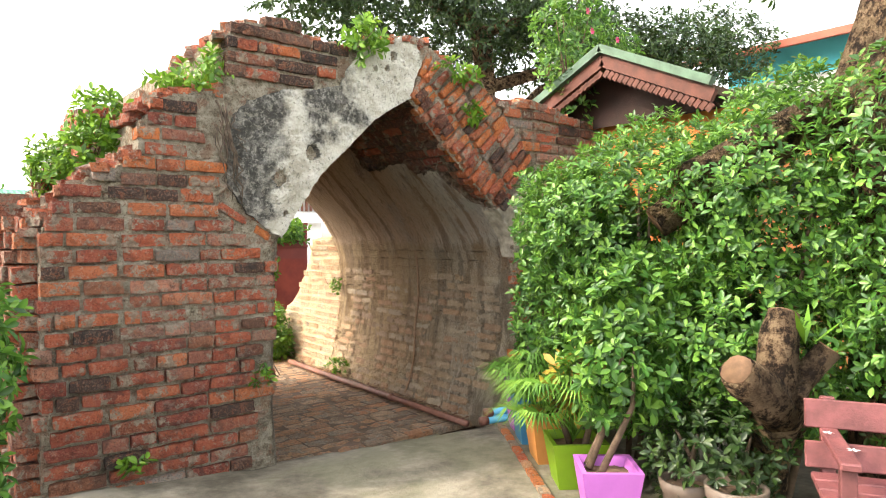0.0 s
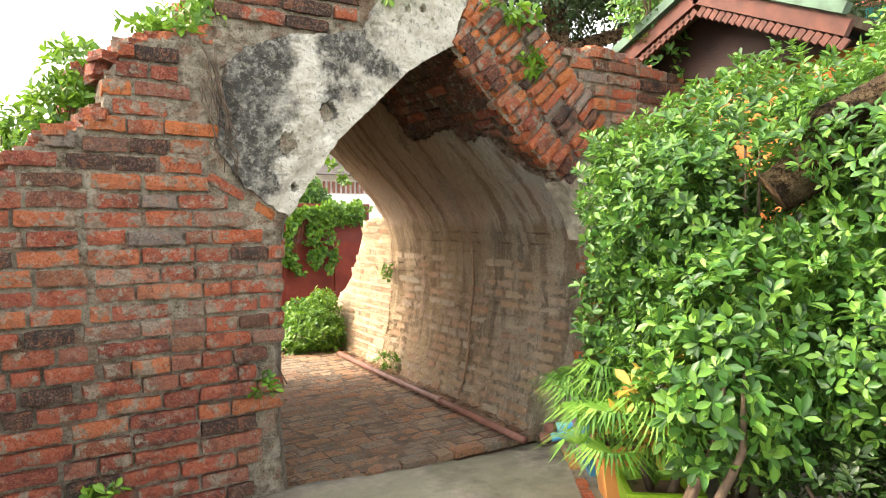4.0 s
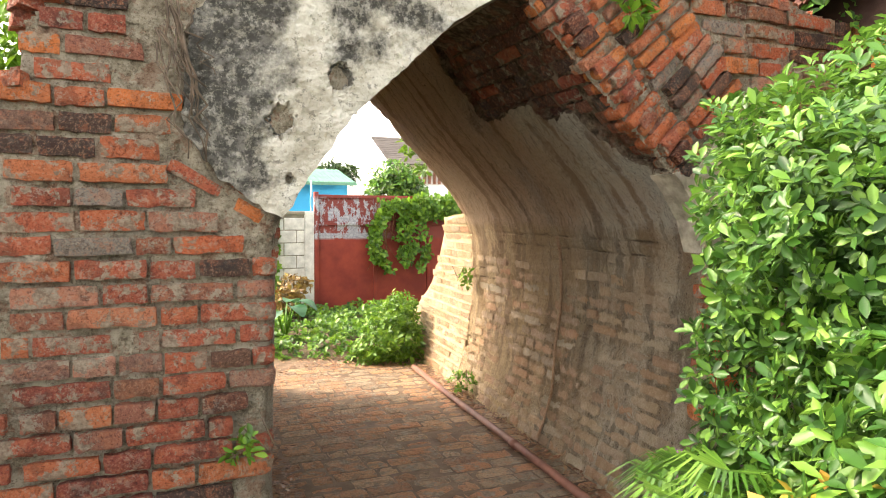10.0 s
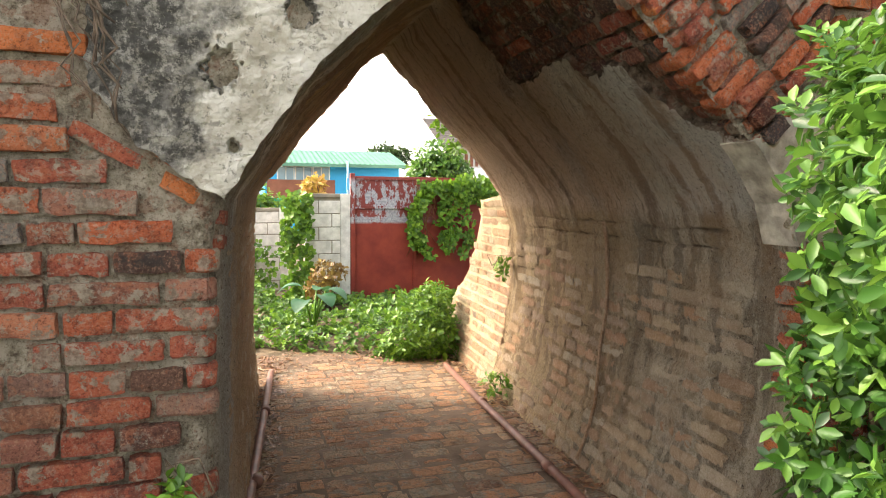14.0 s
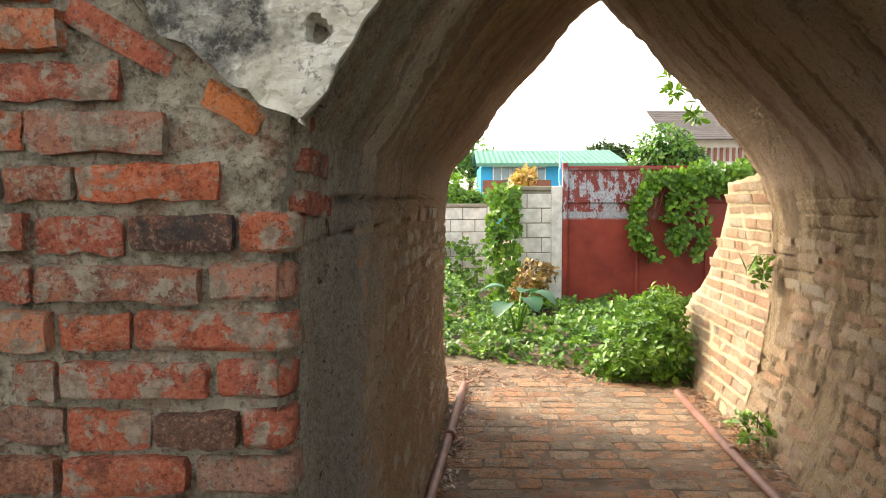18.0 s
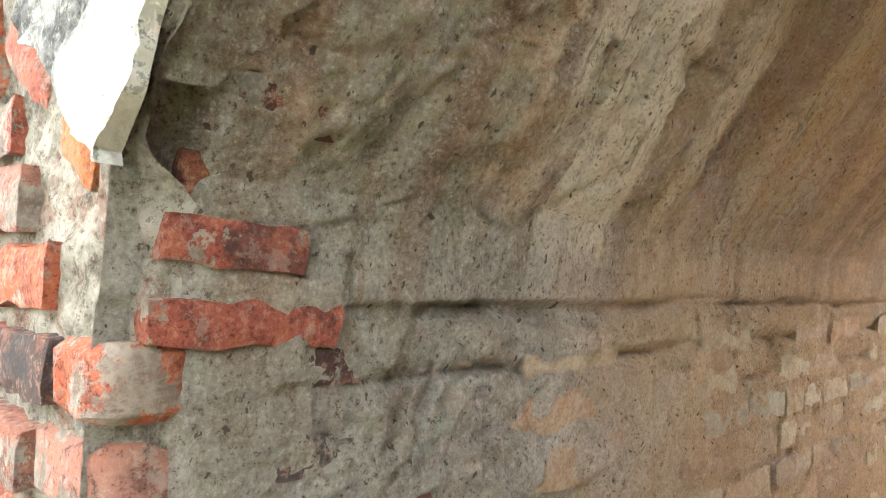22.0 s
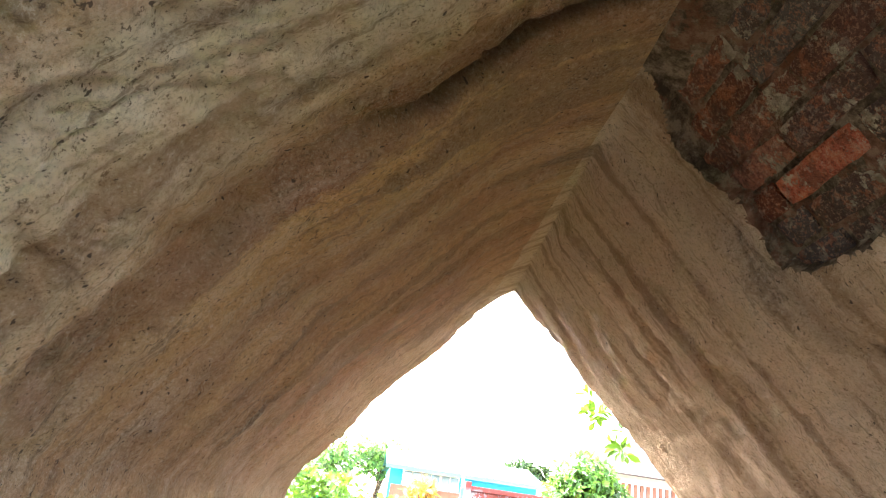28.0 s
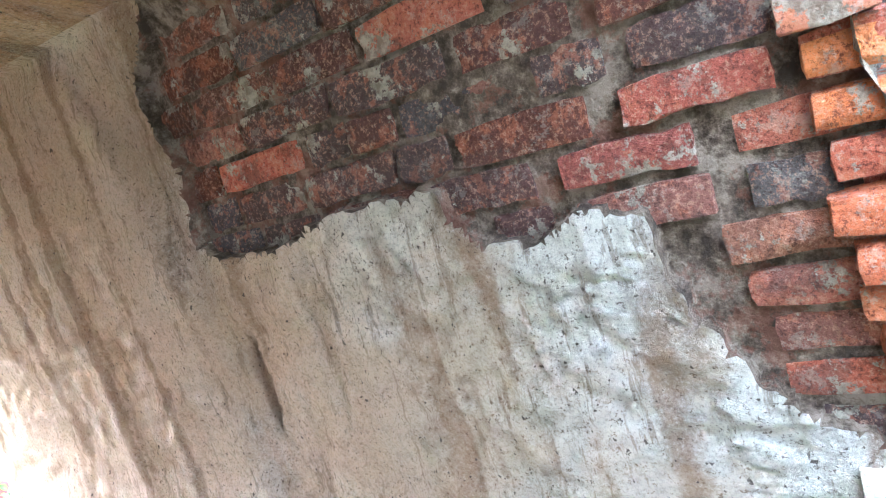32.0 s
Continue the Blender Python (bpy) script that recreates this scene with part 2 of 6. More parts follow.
def lining_colour(m, vec_long, vec_fine, streaks=1.0, pale=None, zone=None, grains=1.0):
    """Stained lime plaster: patches of grey, ochre, pink and brown, drips along vec_long, pits and grains."""
    patch = m.noise(2.3, 7, 0.72)
    c = m.ramp(patch, [(0.28, (0.38, 0.26, 0.17)), (0.40, (0.55, 0.40, 0.27)), (0.50, (0.64, 0.53, 0.41)), (0.60, (0.56, 0.37, 0.21)), (0.72, (0.70, 0.62, 0.51))])
    grey = m.ramp(m.noise(1.5, 6, 0.66), [(0.48, 0.0), (0.6, 1.0)])
    c = m.mix(m.math("MULTIPLY", grey, 0.5), c, m.ramp(m.noise(26, 7, 0.75), [(0.32, (0.36, 0.33, 0.28)), (0.62, (0.64, 0.59, 0.51))]))
    red = m.ramp(m.noise(4.1, 6, 0.7), [(0.58, 0.0), (0.68, 1.0)])
    c = m.mix(m.math("MULTIPLY", red, 0.45), c, (0.50, 0.27, 0.18))
    if pale is not None:
        c = m.mix(pale, c, m.ramp(m.noise(14, 8, 0.78), [(0.30, (0.54, 0.46, 0.365)), (0.48, (0.71, 0.65, 0.55)), (0.66, (0.82, 0.78, 0.70))]))
    if zone is not None:
        c = m.mix(0.88, c, zone)
    drip = m.noise(1.0, 2, 0.5, vec=vec_long, dist=0.7)
    drip = m.math("ADD", m.math("MULTIPLY", drip, 0.84), m.math("MULTIPLY", m.noise(19, 7, 0.75), 0.16))
    c = m.mix(m.math("MULTIPLY", m.ramp(drip, [(0.36, 1.0), (0.46, 0.0)]), streaks), c, m.mix(0.8, c, (0.25, 0.16, 0.105)))
    c = m.mix(m.math("MULTIPLY", m.ramp(drip, [(0.54, 0.0), (0.66, 0.32)]), streaks), c, m.mix(0.55, c, (0.78, 0.73, 0.65)))
    thin = m.noise(1.0, 5, 0.7, vec=vec_fine, dist=0.3)
    c = m.mix(m.math("MULTIPLY", m.ramp(thin, [(0.30, 0.65), (0.39, 0.0)]), streaks), c, (0.24, 0.165, 0.11))
    mottle = m.noise(34, 7, 0.78)
    c = m.mix(m.ramp(mottle, [(0.32, 0.6), (0.42, 0.0)]), c, m.mix(0.5, c, (0.20, 0.14, 0.09)))
    c = m.mix(m.ramp(mottle, [(0.53, 0.0), (0.64, 0.4 * grains)]), c, m.mix(0.45, c, (0.76, 0.70, 0.60)))
    fine = m.noise(75, 7, 0.8)
    c = m.mix(m.ramp(fine, [(0.28, 0.85), (0.33, 0.0)]), c, (0.13, 0.09, 0.065))
    c = m.mix(m.ramp(fine, [(0.64, 0.0), (0.71, 0.5)]), c, m.mix(0.5, c, (0.78, 0.72, 0.62)))
    grit = m.noise(150, 5, 0.82)
    c = m.mix(m.ramp(grit, [(0.36, 0.75 * grains), (0.45, 0.0)]), c, m.mix(0.7, c, (0.07, 0.05, 0.037)))
    c = m.mix(m.ramp(grit, [(0.55, 0.0), (0.64, 0.55 * grains)]), c, m.mix(0.5, c, (0.88, 0.83, 0.73)))
    crumb = m.noise(48, 8, 0.82)
    c = m.mix(m.ramp(crumb, [(0.36, 0.6 * grains), (0.44, 0.0)]), c, m.mix(0.6, c, (0.10, 0.075, 0.05)))
    c = m.mix(m.ramp(crumb, [(0.56, 0.0), (0.64, 0.45 * grains)]), c, m.mix(0.45, c, (0.84, 0.78, 0.66)))
    return c, fine


def lining_material():
    """UV is (metres along, metres round the profile)."""
    m = Mat("tan_lime_plaster", rough=0.93, spec=0.15)
    u, v = m.sep(m.coords((1, 1, 1), "uv"))[:2]
    blotch = m.math("SUBTRACT", m.noise(2.6, 7, 0.7), 0.5)
    px = m.sep()[0]
    side = m.ramp(m.math("MULTIPLY", px, 0.5), [(0.45, 0.0), (0.7, 1.0)])
    pale = m.ramp(m.math("ADD", m.math("MULTIPLY", u, 0.42), m.math("MULTIPLY", blotch, 0.7)), [(0.62, 0.9), (1.0, 0.0)])
    pale = m.math("MULTIPLY", m.math("MULTIPLY", pale, side), 0.6)
    vault = m.ramp(m.math("ADD", m.math("MULTIPLY", v, 0.4), m.math("MULTIPLY", blotch, 0.25)), [(0.56, 0.25), (0.70, 1.0)])
    # stained bands that follow one another into the passage, on either side and below the springing
    w = m.math("MULTIPLY", m.math("ADD", u, m.math("ADD", m.math("MULTIPLY", blotch, 0.22), m.math("MULTIPLY", m.math("SUBTRACT", m.noise(14, 6, 0.75), 0.5), 0.07))), 1 / 3.0)
    stops = lambda rows: [(max(0.0, a / 3.0), b) for a, b in rows]
    zone_l = m.ramp(w, stops([(0.0, (0.27, 0.25, 0.185)), (0.40, (0.27, 0.24, 0.165)), (0.47, (0.56, 0.38, 0.24)), (0.56, (0.80, 0.69, 0.54)), (0.80, (0.76, 0.63, 0.46)), (0.88, (0.66, 0.42, 0.24)), (0.97, (0.38, 0.195, 0.11)), (1.10, (0.36, 0.175, 0.095)), (1.16, (0.76, 0.47, 0.21)), (1.40, (0.58, 0.33, 0.15)), (1.5, (0.36, 0.18, 0.095)), (1.6, (0.68, 0.42, 0.22)), (1.8, (0.40, 0.21, 0.115)), (1.95, (0.60, 0.35, 0.19)), (2.1, (0.52, 0.29, 0.16)), (2.3, (0.38, 0.175, 0.10)), (2.5, (0.50, 0.235, 0.135)), (2.9, (0.58, 0.37, 0.23))]))
    zone_low = m.ramp(w, stops([(0.0, (0.37, 0.33, 0.26)), (0.45, (0.36, 0.325, 0.28)), (0.65, (0.46, 0.385, 0.32)), (0.90, (0.56, 0.39, 0.25)), (1.3, (0.50, 0.30, 0.155)), (2.9, (0.44, 0.27, 0.145))]))
    zone_r = m.ramp(w, stops([(0.0, (0.66, 0.62, 0.54)), (0.40, (0.70, 0.67, 0.60)), (0.62, (0.58, 0.52, 0.41)), (0.80, (0.72, 0.63, 0.50)), (1.0, (0.68, 0.52, 0.375)), (1.22, (0.74, 0.54, 0.39)), (1.38, (0.52, 0.38, 0.28)), (1.55, (0.80, 0.61, 0.46)), (1.9, (0.66, 0.48, 0.35)), (2.2, (0.78, 0.59, 0.44)), (2.9, (0.70, 0.54, 0.40))]))
    # paler beyond 2.2 m: the daylight by the far mouth is put into the colour
    zone_rlow = m.ramp(w, stops([(0.0, (0.58, 0.49, 0.36)), (0.7, (0.56, 0.45, 0.31)), (1.3, (0.52, 0.39, 0.23)), (2.0, (0.60, 0.45, 0.25)), (2.4, (0.74, 0.59, 0.35)), (2.9, (0.70, 0.56, 0.34))]))
    grime = m.noise(1.0, 6, 0.7, vec=m.coords((7.5, 1.1, 1), "uv"), dist=0.4)
    zone_rlow = m.mix(m.ramp(grime, [(0.43, 0.85), (0.53, 0.0)]), zone_rlow, (0.20, 0.15, 0.095))
    zone_rlow = m.mix(m.ramp(m.noise(3.4, 6, 0.7), [(0.54, 0.0), (0.64, 0.5)]), zone_rlow, (0.34, 0.24, 0.12))
    high = m.ramp(m.math("ADD", m.math("MULTIPLY", v, 0.4), m.math("MULTIPLY", blotch, 0.05)), [(0.645, 0.0), (0.675, 1.0)])
    on_right = m.math("GREATER_THAN", px, 1.14)
    foot = m.math("MULTIPLY", m.ramp(m.math("MULTIPLY", v, 0.4), [(0.66, 0.75), (0.82, 0.0)]), m.ramp(w, [(0.27, 0.0), (0.33, 1.0)]))
    zone_l = m.mix(foot, zone_l, (0.32, 0.195, 0.12))      # darker brown above the springing
    zone = m.mix(on_right, m.mix(high, zone_low, zone_l), m.mix(high, zone_rlow, zone_r))
    c, fine = lining_colour(m, m.coords((9.0, 0.8, 1), "uv"), m.coords((34, 4, 1), "uv"), vault, pale, zone, 0.5)
    mid = m.noise(1.0, 8, 0.78, vec=m.coords((20, 12, 1), "uv"))
    ochre = m.ramp(m.math("ADD", m.noise(1.9, 6, 0.7), m.math("MULTIPLY", u, 0.16)), [(0.56, 0.0), (0.76, 1.0)])
    c = m.mix(m.math("MULTIPLY", ochre, 0.35), c, m.mix(0.45, c, m.ramp(mid, [(0.32, (0.40, 0.21, 0.10)), (0.62, (0.68, 0.44, 0.23))])))
    c = m.mix(m.math("MULTIPLY", ochre, 0.18), c, (0.50, 0.30, 0.15))
    # small pits, coloured dark for the shade inside them as well as sunk
    pits = m.noise(1.0, 3, 0.6, vec=m.coords((75, 48, 1), "uv"))
    c = m.mix(m.ramp(pits, [(0.255, 0.9), (0.285, 0.0)]), c, (0.09, 0.065, 0.05))
    recess_dark = m.put("ShaderNodeAttribute")      # painted shade of the crack and the pit, with dirt in worn joints
    recess_dark.attribute_name = "soil"
    c = m.mix(m.math("MULTIPLY", recess_dark.outputs["Fac"], 0.9, clamp=True), c, (0.055, 0.036, 0.024))
    m.color(c)
    flake = m.ramp(m.noise(9, 8, 0.8), [(0.44, 0.0), (0.48, 1.0)])
    h = m.math("ADD", m.math("MULTIPLY", mid, 0.5), m.math("ADD", m.noise(70, 8, 0.85), m.math("MULTIPLY", flake, 0.3)))
    h = m.math("SUBTRACT", h, m.math("MULTIPLY", m.ramp(pits, [(0.25, 1.0), (0.31, 0.0)]), 0.6))
    m.bump(h, 1.0, 0.042)
    return m.m


def washed_material():
    """Brick under thin lime wash: the plaster's stains with a breath of red, different from piece to piece."""
    m = Mat("limewashed_brick", rough=0.93, spec=0.15)
    c, fine = lining_colour(m, m.coords((5, 5, 1.2)), m.coords((30, 30, 9)))
    tint = m.ramp(m.rand(), [(0.0, (0.60, 0.45, 0.28)), (0.25, (0.52, 0.34, 0.19)), (0.5, (0.54, 0.27, 0.13)), (0.7, (0.46, 0.30, 0.19)), (0.85, (0.58, 0.48, 0.33)), (1.0, (0.36, 0.23, 0.14))])
    c = m.mix(0.6, c, tint)
    m.color(c)
    m.bump(m.noise(42, 8, 0.8), 1.0, 0.03)
    return m.m


def simple(name, col, rough=0.8, var=0.25, scale=6.0, metal=0.0, bump=0.3, spec=0.3):
    m = Mat(name, rough=rough, metal=metal, spec=spec)
    dark = tuple(v * (1 - var) for v in col)
    light = tuple(min(1.0, v * (1 + var)) for v in col)
    m.color(m.mix(m.math("MULTIPLY", m.noise(scale * 9, 4, 0.7), 0.5), m.ramp(m.noise(scale, 5, 0.6), [(0.3, dark), (0.7, light)]), col))
    if bump:
        m.bump(m.noise(scale * 8, 5, 0.7), bump, 0.006)
    return m.m


def leaf_material(name, dark, mid, light, trans=0.35):
    m = Mat(name, rough=0.42, spec=0.45)
    c = m.ramp(m.island(), [(0.0, dark), (0.5, mid), (1.0, light)])
    c = m.mix(m.math("MULTIPLY", m.noise(3, 2), 0.35), c, dark)
    m.color(c)
    tr = m.put("ShaderNodeBsdfTranslucent", {"Color": m.mix(0.5, c, light)})
    mx = m.put("ShaderNodeMixShader", {0: trans, 1: m.b.outputs[0], 2: tr.outputs[0]})
    m.t.links.new(mx.outputs[0], m.t.nodes["Material Output"].inputs[0])
    return m.m


def bark_material():
    m = Mat("tree_bark", rough=0.95, spec=0.15)
    c = m.ramp(m.noise(16, 8, 0.78), [(0.38, (0.03, 0.02, 0.014)), (0.50, (0.17, 0.11, 0.065)), (0.66, (0.38, 0.27, 0.165))])
    c = m.mix(m.ramp(m.noise(4, 6, 0.7), [(0.5, 0.0), (0.6, 0.6)]), c, (0.05, 0.032, 0.02))
    m.color(c)
    m.bump(m.math("ADD", m.noise(20, 8, 0.8), m.math("MULTIPLY", m.voronoi(28), 0.8)), 1.0, 0.06)
    return m.m


M_MORTAR = mortar_material()
M_VAULT_BED = vault_mortar_material()
M_PLASTER = white_plaster_material()
M_LINING = lining_material()
M_BRICK_WASHED = washed_material()
M_LEAF = leaf_material("shrub_leaf", (0.013, 0.05, 0.010), (0.052, 0.165, 0.022), (0.21, 0.40, 0.06), trans=0.28)
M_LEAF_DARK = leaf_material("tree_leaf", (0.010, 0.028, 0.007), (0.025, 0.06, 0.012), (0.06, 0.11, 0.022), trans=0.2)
M_LEAF_VINE = leaf_material("vine_leaf", (0.035, 0.10, 0.012), (0.10, 0.24, 0.02), (0.24, 0.42, 0.04), trans=0.3)
M_LEAF_YELLOW = leaf_material("yellowing_leaf", (0.35, 0.26, 0.04), (0.50, 0.38, 0.06), (0.55, 0.30, 0.10))
M_PALM = leaf_material("palm_frond", (0.04, 0.12, 0.015), (0.10, 0.25, 0.03), (0.24, 0.42, 0.07), trans=0.25)
M_TARO = leaf_material("taro_leaf", (0.015, 0.07, 0.028), (0.03, 0.11, 0.045), (0.05, 0.16, 0.06), trans=0.25)
M_STEM = simple("twig_bark", (0.11, 0.075, 0.05), 0.9, 0.35, 18)
M_BARK = bark_material()
M_CUT = simple("sawn_wood", (0.13, 0.075, 0.042), 0.85, 0.3, 20)
M_CONCRETE = simple("weathered_concrete", (0.25, 0.225, 0.175), 0.9, 0.35, 2.2, bump=0.4)
M_BLOCK = simple("concrete_block", (0.60, 0.59, 0.55), 0.9, 0.25, 7)
M_DIRT = simple("earth", (0.15, 0.10, 0.065), 0.95, 0.4, 5, bump=0.8)
M_PIPE = simple("red_brown_pipe", (0.19, 0.085, 0.06), 0.55, 0.3, 10, bump=0.1)
M_BLUEPIPE = simple("light_blue_pipe", (0.10, 0.42, 0.68), 0.4, 0.12, 10, bump=0)
M_ORANGE_WALL = simple("orange_render", (0.50, 0.17, 0.045), 0.8, 0.15, 3)
M_VIOLET = simple("violet_paint", (0.42, 0.13, 0.44), 0.5, 0.08, 4, bump=0.08)
M_GREENBOX = simple("lime_green_paint", (0.19, 0.34, 0.02), 0.5, 0.1, 4, bump=0.08)
M_ORANGEBOX = simple("orange_paint", (0.55, 0.24, 0.07), 0.5, 0.1, 4, bump=0.08)
M_BLUEBOX = simple("blue_paint", (0.04, 0.17, 0.30), 0.5, 0.1, 4, bump=0.08)
M_MAROON = simple("maroon_wood_paint", (0.15, 0.05, 0.05), 0.5, 0.4, 9, bump=0.3, spec=0.4)
M_BLUEHOUSE = simple("sky_blue_paint", (0.02, 0.33, 0.62), 0.6, 0.06, 1, bump=0)
M_ROOFGREEN = simple("pale_green_roof", (0.10, 0.22, 0.16), 0.95, 0.12, 1, bump=0, spec=0.03)
M_ROOFGREY = simple("grey_tile_roof", (0.09, 0.08, 0.075), 0.95, 0.2, 2, bump=0, spec=0.05)
M_WHITE = simple("white_paint", (0.74, 0.74, 0.72), 0.6, 0.06, 3, bump=0)
M_BROWNRAIL = simple("brown_boards", (0.20, 0.08, 0.05), 0.7, 0.2, 3, bump=0)
M_GLASS = simple("window_glass", (0.16, 0.27, 0.34), 0.08, 0.1, 1, bump=0, spec=0.8)


def gate_material():
    """Red sheet with grey-blue bare metal where the paint has flaked off the upper panels."""
    m = Mat("peeling_red_paint", rough=0.6, spec=0.3)
    px, py, pz = m.sep()
    red = m.ramp(m.noise(2.2, 6, 0.65), [(0.3, (0.20, 0.030, 0.022)), (0.7, (0.30, 0.050, 0.032))])
    worn = m.math("MULTIPLY", m.math("SUBTRACT", pz, 1.24), 25.0, clamp=True)
    band = m.math("MULTIPLY", worn, m.math("MULTIPLY", m.math("SUBTRACT", 1.36, pz), 40.0, clamp=True))
    n = m.noise(1.0, 7, 0.72, vec=m.coords((11, 11, 5)))
    big = m.noise(2.6, 3, 0.5)
    peel = m.ramp(m.math("ADD", m.math("ADD", m.math("MULTIPLY", n, 0.6), m.math("MULTIPLY", big, 0.45)), m.math("MULTIPLY", band, 0.12)), [(0.53, 0.0), (0.57, 1.0)])
    fade = m.math("MULTIPLY", m.math("SUBTRACT", 1.95, pz), 12.0, clamp=True)
    east = m.math("MULTIPLY", m.math("SUBTRACT", 3.05, px), 3.0, clamp=True)
    peel = m.math("MULTIPLY", m.math("MULTIPLY", peel, worn), m.math("MULTIPLY", fade, east))
    col = m.mix(m.math("MULTIPLY", worn, 0.5), red, (0.17, 0.045, 0.045))
    col = m.mix(peel, col, m.ramp(m.noise(30, 5, 0.7), [(0.35, (0.25, 0.25, 0.29)), (0.65, (0.42, 0.43, 0.47))]))
    m.color(col)
    m.bump(m.noise(40, 4), 0.15, 0.004)
    return m.m


M_GATE = gate_material()


# ---- helpers for meshes ----
def mesh_of(name, verts, faces, material=None, uvs=None, smooth=False):
    me = bpy.data.meshes.new(name)
    me.from_pydata([tuple(v) for v in verts], [], [tuple(f) for f in faces])
    if uvs is not None:
        layer = me.uv_layers.new(name="UVMap")
        idx = np.zeros(len(me.loops), dtype=np.int32)
        me.loops.foreach_get("vertex_index", idx)
        layer.data.foreach_set("uv", np.asarray(uvs, dtype=np.float32)[idx].ravel())
    if material:
        me.materials.append(material)
    if smooth:
        me.polygons.foreach_set("use_smooth", [True] * len(me.polygons))
    me.update()
    return me


def obj(name, me, parent=None, m=None):
    ob = new(name, me)
    if m is not None:
        ob.matrix_world = m
    if parent is not None:
        ob.parent = parent
    return ob


def part(name, bm, material, parent=None, label="", smooth=False):
    """Links a bmesh as one mesh object, under a thing or a part if given."""
    me = bpy.data.meshes.new(name)
    bm.to_mesh(me)
    bm.free()
    me.materials.append(material)
    if smooth:
        me.polygons.foreach_set("use_smooth", [True] * len(me.polygons))
    ob = new(name, me)
    if parent is not None:
        ob.parent = parent
    if label:
        ob["label"] = label
    return ob


def box_bm(size, centre=(0, 0, 0), bevel=0.0, taper=1.0, rot=(0, 0, 0), bm=None):
    own = bm is None
    bm = bm or bmesh.new()
    r = bmesh.ops.create_cube(bm, size=1.0)
    vs = r["verts"]
    for v in vs:
        k = taper if v.co.z < 0 else 1.0
        v.co = Vector((v.co.x * size[0] * k, v.co.y * size[1] * k, v.co.z * size[2]))
    if bevel:
        es = list({e for v in vs for e in v.link_edges})
        g = bmesh.ops.bevel(bm, geom=es, offset=bevel, segments=1, affect="EDGES")
        vs = list({v for f in g["faces"] for v in f.verts} | {v for v in vs if v.is_valid})
    M = Matrix.Translation(centre) @ Euler([radians(a) for a in rot]).to_matrix().to_4x4()
    for v in vs:
        v.co = M @ v.co
    return bm


def tube_mesh(name, pts, radii, material, sides=8, rough=0.0, seed=0, cap=True):
    """A tube along points; radii per point; rough: unevenness as a share of the radius."""
    rng = random.Random(seed)
    verts, faces = [], []
    n = len(pts)
    pts = [Vector(p) for p in pts]
    for i, p in enumerate(pts):
        d = (pts[min(i + 1, n - 1)] - pts[max(i - 1, 0)]).normalized()
        a = d.orthogonal().normalized() if i == 0 else (a - d * a.dot(d)).normalized()
        b = d.cross(a)
        for k in range(sides):
            w = 2 * math.pi * k / sides
            rr = radii[i] * (1 + rng.uniform(-rough, rough))
            verts.append(p + a * math.cos(w) * rr + b * math.sin(w) * rr)
    for i in range(n - 1):
        for k in range(sides):
            k2 = (k + 1) % sides
            faces.append((i * sides + k, i * sides + k2, (i + 1) * sides + k2, (i + 1) * sides + k))
    if cap:
        faces.append(tuple(range(sides - 1, -1, -1)))
        faces.append(tuple((n - 1) * sides + k for k in range(sides)))
    return mesh_of(name, verts, faces, material, smooth=True)


def smoothstep(a, b, x):
    k = min(1.0, max(0.0, (x - a) / (b - a)))
    return k * k * (3 - 2 * k)


def interp(x, table):
    return float(np.interp(x, [p[0] for p in table], [p[1] for p in table]))


def nz(x, y, z, s=1.0):
    return noise.noise(Vector((x * s, y * s, z * s)))


# one dozen worn brick shapes of 0.25 x 0.12 x 0.056 m, shared by all brick pieces
BL, BD, BH = 0.25, 0.12, 0.056


def brick_shapes(count, name, material, worn=0.009, seed=3, cells=(6, 2, 3), r=0.009):
    """Worn bricks: rounded boxes with chipped, wavering edges."""
    rng = random.Random(seed)
    half = Vector((BL / 2, BD / 2, BH / 2))
    made = []
    for k in range(count):
        bm = bmesh.new()
        at = {}

        def vert(ix, iy, iz):
            if (ix, iy, iz) not in at:
                p = Vector((half[a] * (2 * q / cells[a] - 1) for a, q in enumerate((ix, iy, iz))))
                core = Vector((max(-(half[a] - r), min(half[a] - r, p[a])) for a in range(3)))
                rim = sum(abs(p[a]) > half[a] - 1e-5 for a in range(3))
                p = core + (p - core).normalized() * r
                o = Vector((k * 3.7, 1.3, 0))
                p += noise.noise_vector(p * 14 + o) * worn * 0.45 + noise.noise_vector(p * 60 + o) * worn * 0.35
                if rim > 1:      # chipped arrises
                    p -= p.normalized() * worn * 1.4 * max(0.0, noise.noise(p * 33 + o * 2))
                at[(ix, iy, iz)] = bm.verts.new(p + Vector([rng.uniform(-1, 1) * worn * 0.15 for _ in range(3)]))
            return at[(ix, iy, iz)]

        for a in range(3):
            b, c = (a + 1) % 3, (a + 2) % 3
            for end in (0, cells[a]):
                for u in range(cells[b]):
                    for v in range(cells[c]):
                        quad = []
                        for du, dv in ((0, 0), (1, 0), (1, 1), (0, 1)):
                            ix = [0, 0, 0]
                            ix[a], ix[b], ix[c] = end, u + du, v + dv
                            quad.append(vert(*ix))
                        bm.faces.new(quad if end else quad[::-1])
        me = bpy.data.meshes.new(name)
        bm.to_mesh(me)
        bm.free()
        me.materials.append(material)
        made.append(me)
    return made


